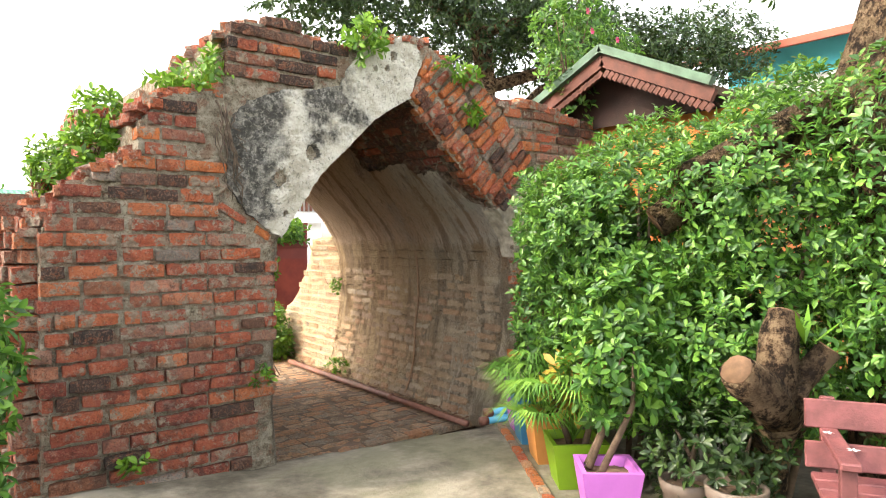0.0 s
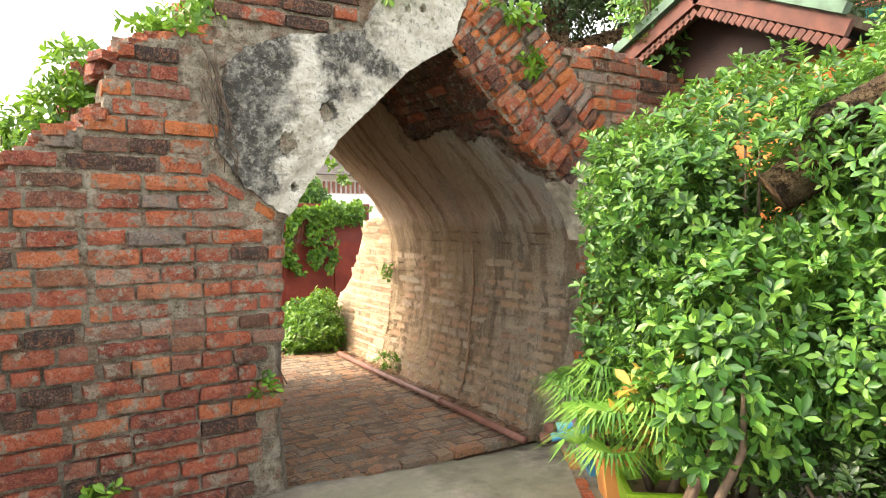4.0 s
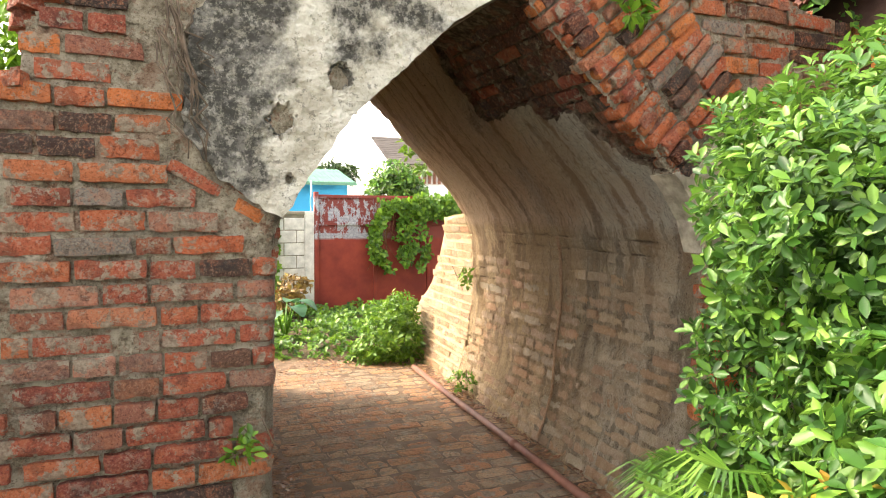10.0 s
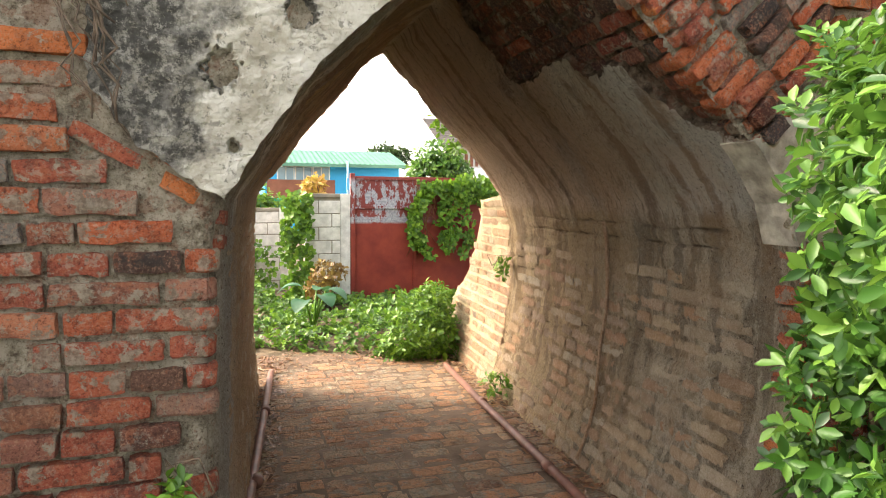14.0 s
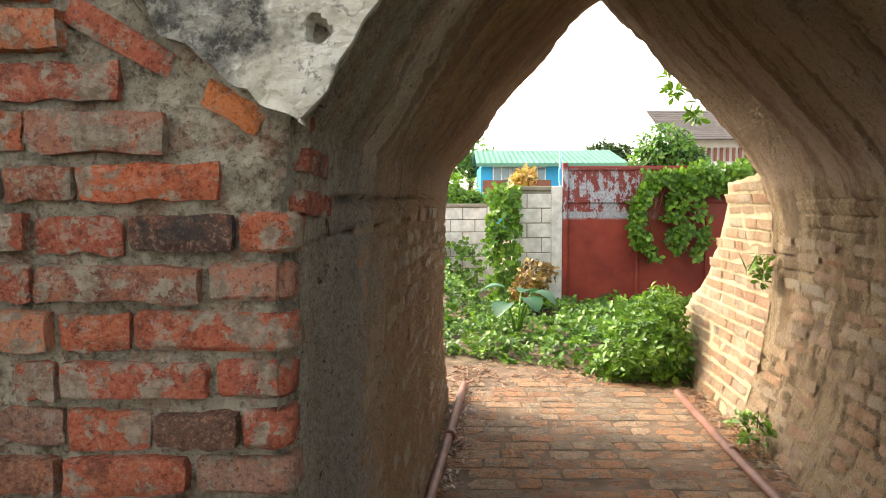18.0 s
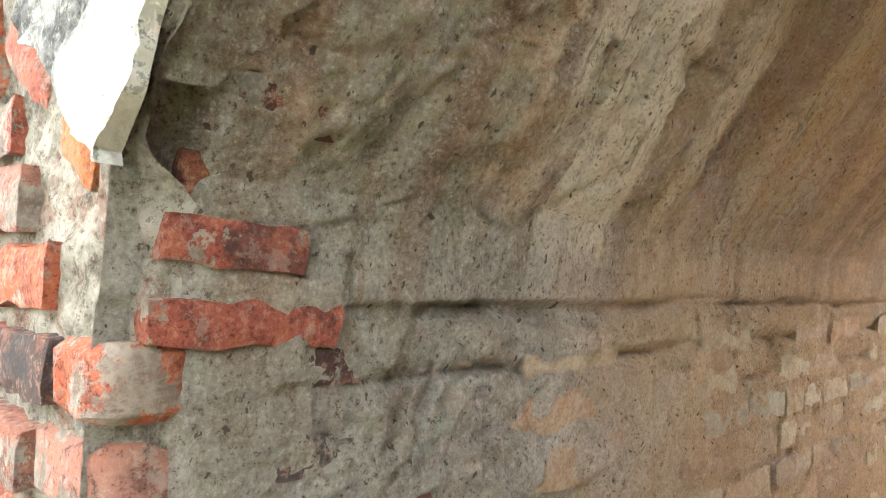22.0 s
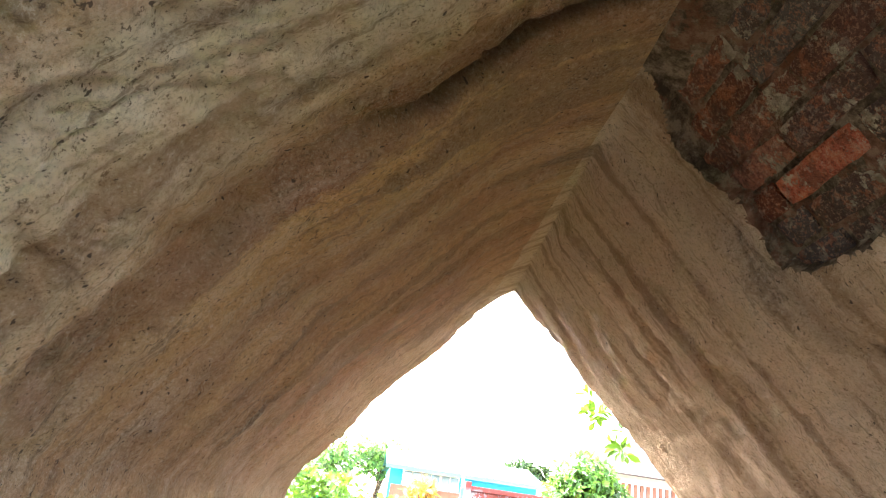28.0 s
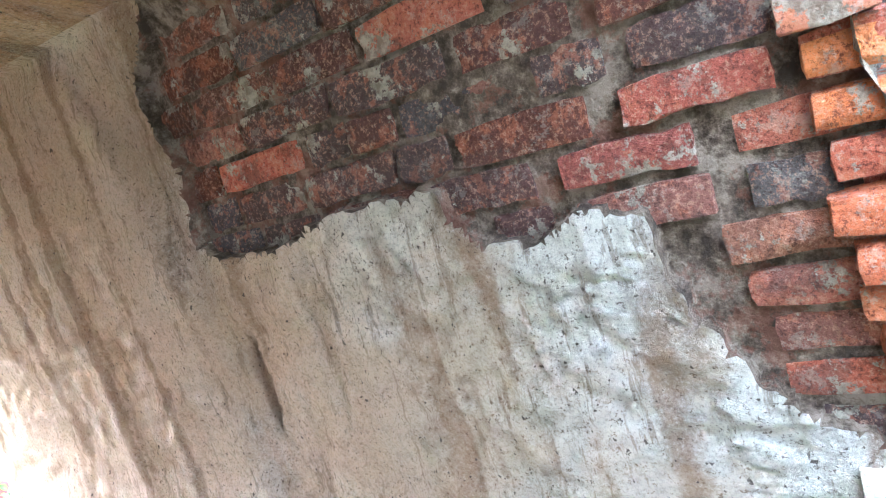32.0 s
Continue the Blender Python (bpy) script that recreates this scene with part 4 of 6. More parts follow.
def block_wall(name, x0, x1, y0, y1, top, label):
    t = thing(name, label, "wall", (x0, y0, 0))
    L = math.hypot(x1 - x0, y1 - y0)
    rz = math.degrees(math.atan2(y1 - y0, x1 - x0))
    t.rotation_euler = (0, 0, radians(rz))
    part("core", box_bm((L, 0.07, top), (L / 2, 0.0, top / 2 - 0.02)), M_CONCRETE, t)
    n, rows = max(1, int(L / 0.4)), int(top / 0.2)
    for k in range(rows):
        off = 0.2 * (k % 2)
        for i in range(-1, n + 1):
            a, b = max(0, i * 0.4 + off), min(L, i * 0.4 + off + 0.4)
            if b - a > 0.06:
                part("block", box_bm((b - a - 0.012, 0.10, 0.188), ((a + b) / 2, 0, 0.1 + k * 0.2), 0.006), M_BLOCK, t)
    part("coping", box_bm((L + 0.04, 0.13, 0.06), (L / 2, 0, top + 0.01), 0.008), M_CONCRETE, t)
    part("post", box_bm((0.15, 0.16, top + 0.08), (L + 0.02, 0, top / 2), 0.008), M_BLOCK, t)
    return t


block_wall("block_wall", 1.04, 1.62, 7.75, 7.80, 1.66, "pale concrete block wall with a post, stained and weathered")
block_wall("block_wall", -1.6, 0.85, 9.4, 9.6, 1.42, "pale concrete block wall, stained, behind vines")


# ---- houses beyond ----
def blue_house():
    t = thing("house", "sky blue house with a pale green corrugated roof", "house", (4.9, 31, 0))
    part("wall", box_bm((6.7, 6.0, 3.3), (0, 3.0, 1.6)), M_BLUEHOUSE, t)
    bm = bmesh.new()
    n = 56
    vs = []
    for i in range(n + 1):
        x = -3.6 + 7.2 * i / n
        z = 0.04 * (i % 2)
        vs.append([bm.verts.new((x, -0.9, 3.30 + z)), bm.verts.new((x, 3.0, 4.2 + z)), bm.verts.new((x, 6.6, 3.3 + z))])
    for i in range(n):
        for k in range(2):
            bm.faces.new((vs[i][k], vs[i + 1][k], vs[i + 1][k + 1], vs[i][k + 1]))
    part("roof", bm, M_ROOFGREEN, t)
    part("fascia", box_bm((7.2, 0.06, 0.16), (0, -0.92, 3.24)), M_ROOFGREEN, t)
    part("board_panel", box_bm((3.3, 0.06, 1.3), (-1.6, -0.05, 1.9)), M_BROWNRAIL, t)
    for i in range(3):
        x = -2.35 + i * 0.86
        w = part("window", box_bm((0.84, 0.08, 0.75), (x, -0.03, 2.85)), M_WHITE, t)
        for k in range(2):
            part("pane", box_bm((0.34, 0.04, 0.62), (x - 0.2 + 0.4 * k, -0.08, 2.85)), M_GLASS, w)
    return t


blue_house()


def grey_house():
    t = thing("house", "white house with a grey tiled roof and an upper balcony", "house", (12.0, 26, 0))
    part("wall", box_bm((6.0, 5.0, 4.0), (0, 2.5, 2.0)), M_WHITE, t)
    rows = 14
    for k in range(rows):
        y0, z0 = -0.7 + 3.0 * k / rows, 4.0 + 1.5 * k / rows
        part("tile_course", box_bm((6.6, 0.27, 0.06), (0, y0, z0), rot=(24, 0, 0)), M_ROOFGREY, t)
    part("balcony", box_bm((6.2, 0.1, 0.45), (0, -0.5, 2.75)), M_WHITE, t)
    for k in range(24):
        part("slat", box_bm((0.12, 0.05, 0.55), (-2.9 + k * 0.25, -0.1, 3.4)), M_BROWNRAIL, t)
    return t


grey_house()


# ---- leaves ----
def leaf_cloud(name, spots, size, per, material, seed=0, width=0.42, spread=(45, 85), droop=0.0, fold=0.25):
    """One mesh of many leaves: at each spot (place, axis) a rosette of leaves."""
    rng = np.random.default_rng(seed)
    P = np.array([tuple(s[0]) for s in spots])
    A = np.array([tuple(s[1]) for s in spots])
    n = len(P)
    P, A = np.repeat(P, per, 0), np.repeat(A, per, 0)
    N = n * per
    A = A / np.linalg.norm(A, axis=1)[:, None]
    ref = np.where(np.abs(A[:, 2:3]) < 0.9, np.array([[0, 0, 1.0]]), np.array([[1.0, 0, 0]]))
    U = np.cross(A, ref)
    U /= np.linalg.norm(U, axis=1)[:, None]
    V = np.cross(A, U)
    ang = np.tile(np.arange(per) * 2.39996, n) + rng.uniform(0, 6.28, n).repeat(per) + rng.normal(0, 0.25, N)
    tilt = np.radians(rng.uniform(spread[0], spread[1], N))
    R = U * np.cos(ang)[:, None] + V * np.sin(ang)[:, None]
    D = A * np.cos(tilt)[:, None] + R * np.sin(tilt)[:, None]
    D[:, 2] -= droop * rng.uniform(0.5, 1.2, N)
    D /= np.linalg.norm(D, axis=1)[:, None]
    S = np.cross(D, A)
    S /= np.maximum(np.linalg.norm(S, axis=1), 1e-6)[:, None]
    Nn = np.cross(S, D)
    L = size * rng.uniform(0.6, 1.25, N)[:, None]
    base = P + D * 0.12 * L + A * rng.uniform(-0.5, 0.3, N)[:, None] * size
    wl = L * width * 0.5
    up = Nn * wl * fold * 2
    curl = Nn * L * rng.uniform(-0.12, 0.06, N)[:, None]
    v = np.stack([base, base + D * L * 0.35 + S * wl * 0.85 + up, base + D * L * 0.68 + S * wl + up + curl * 0.5, base + D * L + curl,
                  base + D * L * 0.68 - S * wl + up + curl * 0.5, base + D * L * 0.35 - S * wl * 0.85 + up], 1).reshape(-1, 3)
    i = np.arange(N)[:, None] * 6
    f = np.concatenate([i + np.array([[0, 3, 2, 1]]), i + np.array([[0, 5, 4, 3]])], 0)
    me = bpy.data.meshes.new(name)
    me.vertices.add(len(v))
    me.vertices.foreach_set("co", v.ravel())
    me.loops.add(f.size)
    me.loops.foreach_set("vertex_index", f.ravel().astype(np.int32))
    me.polygons.add(len(f))
    me.polygons.foreach_set("loop_start", np.arange(0, f.size, 4, dtype=np.int32))
    me.materials.append(material)
    me.update(calc_edges=True)
    me.validate()
    return me


def shell_spots(blobs, count, seed, depth=0.5, keep=lambda p: True):
    """Spots near the surface of a union of ellipsoids (centre, radii), axes pointing out and up."""
    rng = random.Random(seed)
    out = []
    vol = [r[0] * r[1] + r[1] * r[2] + r[0] * r[2] for _, r in blobs]
    tries = 0
    while len(out) < count and tries < count * 12:
        tries += 1
        c, r = rng.choices(blobs, vol)[0]
        d = Vector((rng.gauss(0, 1), rng.gauss(0, 1), rng.gauss(0, 1))).normalized()
        k = 1 - depth * rng.random() ** 2
        p = Vector(c) + Vector((d.x * r[0], d.y * r[1], d.z * r[2])) * k * (1 + 0.18 * nz(d.x * 2, d.y * 2, d.z * 2 + seed, 2.2))
        inside = False
        for c2, r2 in blobs:
            if c2 is c:
                continue
            q = p - Vector(c2)
            if (q.x / r2[0]) ** 2 + (q.y / r2[1]) ** 2 + (q.z / r2[2]) ** 2 < 0.55:
                inside = True
                break
        if inside or not keep(p):
            continue
        a = (Vector((d.x / r[0], d.y / r[1], d.z / r[2])).normalized() + Vector((0, 0, 0.55)) + Vector((rng.gauss(0, 0.35), rng.gauss(0, 0.35), rng.gauss(0, 0.25)))).normalized()
        out.append((p, a))
    return out


def shrub(name, label, base, blobs, leaves, size, seed, material=None, stems=4, keep=lambda p: True, category="shrub", girth=1.0):
    """Blobs are given relative to the base."""
    t = thing(name, label, category, base)
    rng = random.Random(seed)
    spots = shell_spots(blobs, leaves, seed, keep=lambda p: keep(p + Vector(base)))
    obj("crown", leaf_cloud("crown", spots, size, 7, material or M_LEAF, seed), t)
    for k in range(stems):
        c, r = rng.choice(blobs)
        e = Vector(c) + Vector((rng.uniform(-.5, .5) * r[0], rng.uniform(-.5, .5) * r[1], 0.1))
        b = Vector((rng.uniform(-0.12, 0.12), rng.uniform(-0.12, 0.12), 0))
        m = b.lerp(e, 0.5) + Vector((rng.uniform(-.1, .1), rng.uniform(-.1, .1), 0.05))
        obj("stem", tube_mesh("stem", [b, b.lerp(m, 0.5), m, e], [0.022 * girth, 0.018 * girth, 0.014 * girth, 0.006 * girth], M_STEM, 6, 0.15, seed + k), t)
    return t




# ---- brick pieces of the old wall ----
PITCH, ROW0 = 0.0895, 1.43       # height of a course; middle of the course that meets the jamb below the springing
BRICK_H = 0.075
KIND = {"r": "red", "o": "orange", "d": "dark", "g": "grey", "p": "red", "b": "dark"}
SHAPES["grey"] = brick_shapes(4, "brick", brick_material("grey_brick", [(0.0, (0.24, 0.21, 0.18)), (1.0, (0.34, 0.30, 0.26))], soot=0.2, lime=0.3))


def face_brick(x0, x1, z, kind, tall=BRICK_H, parent=None, tilt=0.0):
    xm = (x0 + x1) / 2
    y = front_y(xm) + 0.06 - 0.002 - RB.uniform(0.0, 0.020) - 0.010 * (1 - smoothstep(0.7, 1.15, z))
    u = Vector((1, 0, tilt + RB.uniform(-0.018, 0.018)))
    v = Vector((-u.z, RB.uniform(-0.04, 0.04), 1))
    return lay(kind, parent or wall_front, (xm, y, z + RB.uniform(-0.004, 0.004)), u, v, (0, 1, 0), x1 - x0 + 0.006, tall * RB.uniform(0.9, 1.08))


ROW_END = {}


def corner_brick(x0, z):
    """A brick that turns the worn corner of the jamb, so that its face and its end both show."""
    xr = interp(max(z, 0.0), LEFT_X) + RB.uniform(-0.006, 0.004)
    front, deep, h = front_y(x0) - RB.uniform(0.0, 0.012), RB.choice((0.13, 0.15, 0.22, 0.25)), BRICK_H * RB.uniform(0.92, 1.06)
    r = 0.045 * RB.uniform(0.7, 1.1)
    plan = [(x0 + (xr - r - x0) * i / 4, front) for i in range(5)]
    plan += [(xr - r + r * math.sin(a), front + r - r * math.cos(a)) for a in (0.35, 0.7, 1.05, 1.4)]
    plan += [(xr + 0.062 * front, front + r + (deep - r) * i / 3) for i in range(4)] + [(x0 + 0.06, deep), (x0, deep)]
    cx, cy, n = (x0 + xr) / 2, deep / 2, len(plan)
    verts, faces = [], []
    tilt = RB.uniform(-0.03, 0.03)
    for dz, inset in ((-0.5, 0.010), (-0.36, 0.0), (0.36, 0.0), (0.5, 0.010)):
        for x, y in plan:
            d = math.hypot(x - cx, y - cy)
            p = Vector((x + (cx - x) / d * inset, y + (cy - y) / d * inset, z + dz * h + tilt * (x - cx)))
            j = noise.noise_vector(p * 38) * 0.007 + noise.noise_vector(p * 90) * 0.003
            verts.append(p + Vector((j.x, j.y, j.z * 0.6)))
    for a in range(3):
        for i in range(n):
            b = (i + 1) % n
            faces.append((a * n + i, a * n + b, (a + 1) * n + b, (a + 1) * n + i))
    faces += [tuple(range(n))[::-1], tuple(range(3 * n, 4 * n))]
    return obj("brick", mesh_of("brick", verts, faces, M_BRICK_CORNER if RB.random() < 0.75 else M_BRICK), wall_front)


def course(k, kinds, *joints):
    """A course beside the jamb: its kinds of brick and its joints, in cm from the jamb's edge."""
    joints = joints[:-1] + (joints[-1] + RB.uniform(-5, 12),)
    ROW_END[k] = -0.03 - joints[-1] / 100 - 0.012
    for c, a, b in zip(kinds, joints, joints[1:]):
        if a < 6:
            split = 9.5 if c in "db" and b > 16 else b      # the dark bricks stop short of the corner
            if split < b:
                face_brick(-0.03 - b / 100 + 0.010, -0.03 - split / 100 - 0.004, ROW0 + k * PITCH, KIND[c])
            corner_brick(-0.03 - split / 100 + 0.008, ROW0 + k * PITCH)
        elif c != ".":
            # deep bricks mixed into the low courses give them their shade by colour
            face_brick(-0.03 - b / 100 + 0.007, -0.03 - a / 100 - 0.007, ROW0 + k * PITCH, "deep" if k < -4 and c == "r" and RB.random() < 0.55 else KIND[c])


course(1, "orgr", 11.1, 37.9, 50.8, 77.3, 92)
course(0, "drrr", 0.5, 29.1, 46.2, 71.3, 90.6)
course(-1, "brrr", 0.5, 15.2, 46.2, 62.2, 92)
course(-2, "rrpr", 0.5, 28.7, 42.8, 73.9, 92)
course(-3, "rrr.pr", 0.5, 14.2, 42.4, 50.4, 58.1, 85, 92)
course(-4, "drrpp", 0.5, 25.3, 41.6, 57.3, 72.2, 92)
course(-5, "rrrr", 2.6, 18.5, 42.8, 59, 89.8)
course(-6, "rrrrr", 10.3, 28.7, 44.1, 59, 77, 92)
course(-7, "rrrp", 16.2, 26.2, 55.6, 72.3, 92)
course(-8, "rrrr", 0.9, 16.2, 45.8, 62.9, 92)
course(-9, "rrrr", 5.1, 30.4, 46.7, 78.3, 92)
course(2, "rrr", 20.9, 46.5, 69.3, 92)
course(3, "rgr", 28.7, 53.9, 70.6, 92)
course(4, "rr", 38.6, 69.8, 88)
course(5, "rbb", 41, 62.4, 82, 92)
course(6, "rdd", 37.3, 57.3, 75.2, 92)
course(7, "oro", 32.5, 59.5, 76.1, 92)

# slanting bricks under the foot of the plaster band
for cx, cz, ln, kind in ((-0.325, 1.775, 0.22, "red"), (-0.125, 1.652, 0.12, "orange"), (-0.115, 1.725, 0.20, "red")):
    d = Vector((0.42, 0, -0.235)).normalized()
    lay(kind, wall_front, (cx, 0.062, cz), d, (-d.z, 0, d.x), (0, 1, 0), ln, 0.055)


def ring_dist(x, z):
    """How far a place on the face lies outside the right half of the arch."""
    best = 9.0
    for zz in np.linspace(1.80, 2.68, 24):
        best = min(best, math.hypot(x - interp(zz, RIGHT_X), z - zz))
    return best


def fill_courses(x_from, x_to, k_from, k_to, skip, dark_share):
    for k in range(k_from, k_to + 1):
        z = ROW0 + k * PITCH
        x = x_from + RB.uniform(0, 0.12)
        while x < x_to:
            ln = RB.choice((0.13, 0.22, 0.26, 0.28)) * RB.uniform(0.9, 1.1)
            xm = x + ln / 2
            if z + 0.02 < top_at(xm) and not skip(xm, z, ln):
                q = RB.random()
                ds = dark_share(xm, z)
                # more deep bricks below 0.8 m: the lower wall's shade put into its colour
                kind = "dark" if q < ds else ("orange" if q > 0.94 else ("grey" if q > 0.91 else ("deep" if q > (0.3 if z < 0.8 else 0.7) else "red")))
                face_brick(x, min(x + ln, x_to), z, kind)
            x += ln + RB.uniform(0.012, 0.022)


def skip_left(x, z, ln):
    if ROW0 - 9.5 * PITCH < z < ROW0 + 7.5 * PITCH and x > -0.99:
        return True
    if in_opening(x, z, 0.05) or in_opening(x + ln / 2, z, 0.01):
        return True
    return in_band(x, z) or in_band(x + ln / 2, z) or in_band(x - ln / 2 + 0.03, z) or (-0.45 < x < -0.3 and z > 1.9)


# the rows go on to the ragged end of the wall
for k, x in ROW_END.items():
    z = ROW0 + k * PITCH
    while x > LEFT_END + 0.03:
        ln = RB.choice((0.13, 0.22, 0.26))
        a = max(x - ln, LEFT_END - RB.uniform(-0.07, 0.05))
        if x - a > 0.05 and z < top_at((a + x) / 2) - 0.02:
            face_brick(a, x - 0.02, z, RB.choice(("dark", "dark", "red", "grey")) if z > 1.9 else RB.choice(("red", "deep", "deep", "red", "deep", "dark")))
        x = a
fill_courses(LEFT_END - 0.04, 0.0, -14, -10, skip_left, lambda x, z: 0.08)
fill_courses(LEFT_END - 0.04, 0.0, 8, 17, skip_left, lambda x, z: 0.62)


def skip_top(x, z, ln):
    return z < 2.60 or in_band(x, z) or in_band(x + ln / 2, z) or in_band(x - ln / 2, z) or x > 0.75


fill_courses(-0.33, 0.75, 12, 18, skip_top, lambda x, z: 0.5)


def skip_right(x, z, ln):
    if in_band(x, z) or in_band(x - ln / 2, z) or in_opening(x, z, 0.06):
        return True
    if x < 1.35:
        return True
    if ring_dist(x - ln * 0.35, z) < 0.62:
        return True
    return 1.30 < z < 1.98 and x < 2.35


fill_courses(1.2, 3.3, -8, 16, skip_right, lambda x, z: 0.25)

# the right half of the arch ring: two rings of bricks set on edge, pointing outwards from the opening
arc = [(interp(z, RIGHT_X), z) for z in np.linspace(2.66, 1.82, 60)]
lens = [0.0]
for (xa, za), (xb, zb) in zip(arc, arc[1:]):
    lens.append(lens[-1] + math.hypot(xb - xa, zb - za))
for ring, (off, ln) in enumerate(((0.10, 0.22), (0.315, 0.20), (0.52, 0.20))):
    step = 0.069
    s = 0.03 + 0.02 * ring
    while s < lens[-1] - 0.01:
        x = float(np.interp(s, lens, [p[0] for p in arc]))
        z = float(np.interp(s, lens, [p[1] for p in arc]))
        x2 = float(np.interp(s + 0.03, lens, [p[0] for p in arc]))
        z2 = float(np.interp(s + 0.03, lens, [p[1] for p in arc]))
        if s + 0.03 > lens[-1]:
            x2, z2 = x + 0.021, z - 0.021
        t = Vector((x2 - x, 0, z2 - z)).normalized()
        r = Vector((-t.z, 0, t.x))
        l2 = ln * RB.uniform(0.85, 1.1)
        c = Vector((x, 0, z)) + r * (off + RB.uniform(-0.015, 0.015)) + r * 0.012
        c.y = front_y(c.x) + 0.055 - RB.uniform(0, 0.028)
        if c.z < top_at(c.x) and not in_band(c.x, c.z):
            lay(RB.choice(("orange", "red", "red", "orange", "dark", "grey") if ring else ("red", "orange", "red", "orange")), wall_front, c, r, t, (0, 1, 0), l2, 0.058)
        s += step * RB.uniform(0.93, 1.08)

# the fan of bricks over the point of the arch, between the plaster and the ring
for off, ln in ((0.12, 0.2), (0.325, 0.20), (0.53, 0.18)):
    w = radians(50)
    while w < radians(92):
        r = Vector((math.cos(w), 0, math.sin(w)))
        c = Vector((APEX_X, 0, APEX_Z - 0.01)) + r * (off + RB.uniform(-0.01, 0.01))
        c.y = front_y(c.x) + 0.055 - RB.uniform(0, 0.028)
        if c.z < top_at(c.x) - 0.02 and not in_band(c.x, c.z):
            lay(RB.choice(("orange", "red", "red", "dark")), wall_front, c, r, (-r.z, 0, r.x), (0, 1, 0), ln, 0.056)
        w += 0.068 / off

# bare jamb bricks on the right of the mouth
for k in range(-9, 1):
    z = ROW0 + k * PITCH
    x0 = interp(z, RIGHT_X) + RB.uniform(-0.02, 0.03)
    if z > 0.2:
        face_brick(x0, x0 + RB.choice((0.14, 0.26)), z, RB.choice(("orange", "red", "orange")))
patch = obj("plaster_patch", grid_face("plaster_patch", 1.8, 2.6, 1.3, 2.1, 0.014,
            lambda x, z: not in_opening(x, z, -0.01) and z < 1.88 + 0.6 * (x - 1.92) + 0.03 * nz(x, z, 3, 12) and z > 1.47 + 0.05 * nz(x, z, 5, 9) and x < 2.42 + 0.05 * nz(x, z, 1, 9),
            lambda x, z: front_y(x) - 0.012 + 0.010 * nz(x, z, 1, 9), simple("grey_plaster", (0.36, 0.325, 0.265), 0.92, 0.5, 11, bump=1.0), 0.03, 0.008, snap=lambda x, z: (interp(z, RIGHT_X) + 0.004 * nz(0, z, 3, 25), z) if x < interp(z, RIGHT_X) + 0.02 else (x, z)), wall_front)
patch["label"] = "grey weathered plaster patch"


# ---- bricks inside the passage ----
def along(y, z, right):
    """Place, upward axis and outward axis on the lining."""
    tab = RIGHT_X if right else LEFT_X
    x = interp(z, tab) + shift(y)
    x2 = interp(z + 0.02, tab) + shift(y)
    v = Vector((x2 - x, 0, 0.02)).normalized()
    u = Vector((shift(1.0), 1, 0)).normalized()
    w = u.cross(v) * (1 if right else -1)
    if w.x * (1 if right else -1) < 0:
        w = -w
    return Vector((x, y, lift(y, z))), u, v, w


# bare vault bricks on the right: rough and open near the mouth, dusty and flush further in
zz, row = 1.83, 0
while zz < 2.655:
    y = RB.uniform(-0.10, 0.06)
    while y < 1.40:
        ln = RB.choice((0.12, 0.22, 0.24, 0.26, 0.28))
        ym = y + ln / 2
        if ln > 0.2 and exposed(y + 0.07, zz + 0.015, True) and not exposed(y + ln - 0.05, zz + 0.02, True):
            ln = 0.12
            ym = y + ln / 2
        if exposed(ym, zz + 0.015, True) and exposed(y + ln - 0.05, zz + 0.02, True):
            p, u, v, w = along(ym, zz, True)
            p.y += front_y(p.x) * (1 - smoothstep(0, 0.6, ym))
            near = ym < 0.32 and zz < 2.32
            torn = ym > 1.05 and zz > 2.40      # broken ends beside the ring
            kind = RB.choice(("deep", "deep", "deep", "deep", "vault", "vault", "vault", "grey")) if near else RB.choice(("deep", "vault", "vault", "deep") if torn else ("vault",) * 8 + ("deep",))
            deep = 0.089 + RB.uniform(-0.010, 0.008) if near else 0.092 + RB.uniform(-0.007, 0.006)
            lay(kind, lining_r, p + w * deep, u + Vector((0, 0, RB.uniform(-.02, .02))), v, w, ln, 0.069 if near else 0.077, 0.11)
        y += ln + (RB.uniform(0.009, 0.018) if y < 0.32 else RB.uniform(0.006, 0.013))
    x1, z1 = interp(zz, RIGHT_X), zz
    while math.hypot(interp(zz, RIGHT_X) - x1, zz - z1) < 0.079:
        zz += 0.004
    row += 1

# washed-over courses of the passage walls, barely proud of the plaster
for right in (True,):
    for k in range(17):
        z = 0.045 + 0.0855 * k
        if right and z > 1.25:
            continue
        y = RB.uniform(0.0, 0.15) + (0.14 if not right else 0.05)
        while y < back_y(2.0) - 0.1:
            ln = RB.choice((0.13, 0.22, 0.25, 0.26))
            ym = y + ln / 2
            chance = 0.97 if z < 0.95 else 0.75
            if RB.random() < chance and 0.3 * nz(ym, z, 3, 2.2) > -0.12:
                p, u, v, w = along(ym, z, right)
                lay("washed", lining_r if right else lining_l, p + w * (0.060 - RB.uniform(0.0, 0.010)), u + Vector((0, 0, RB.uniform(-.02, .02))), v, w, ln, 0.066, 0.11)
            y += ln + RB.uniform(0.015, 0.03)

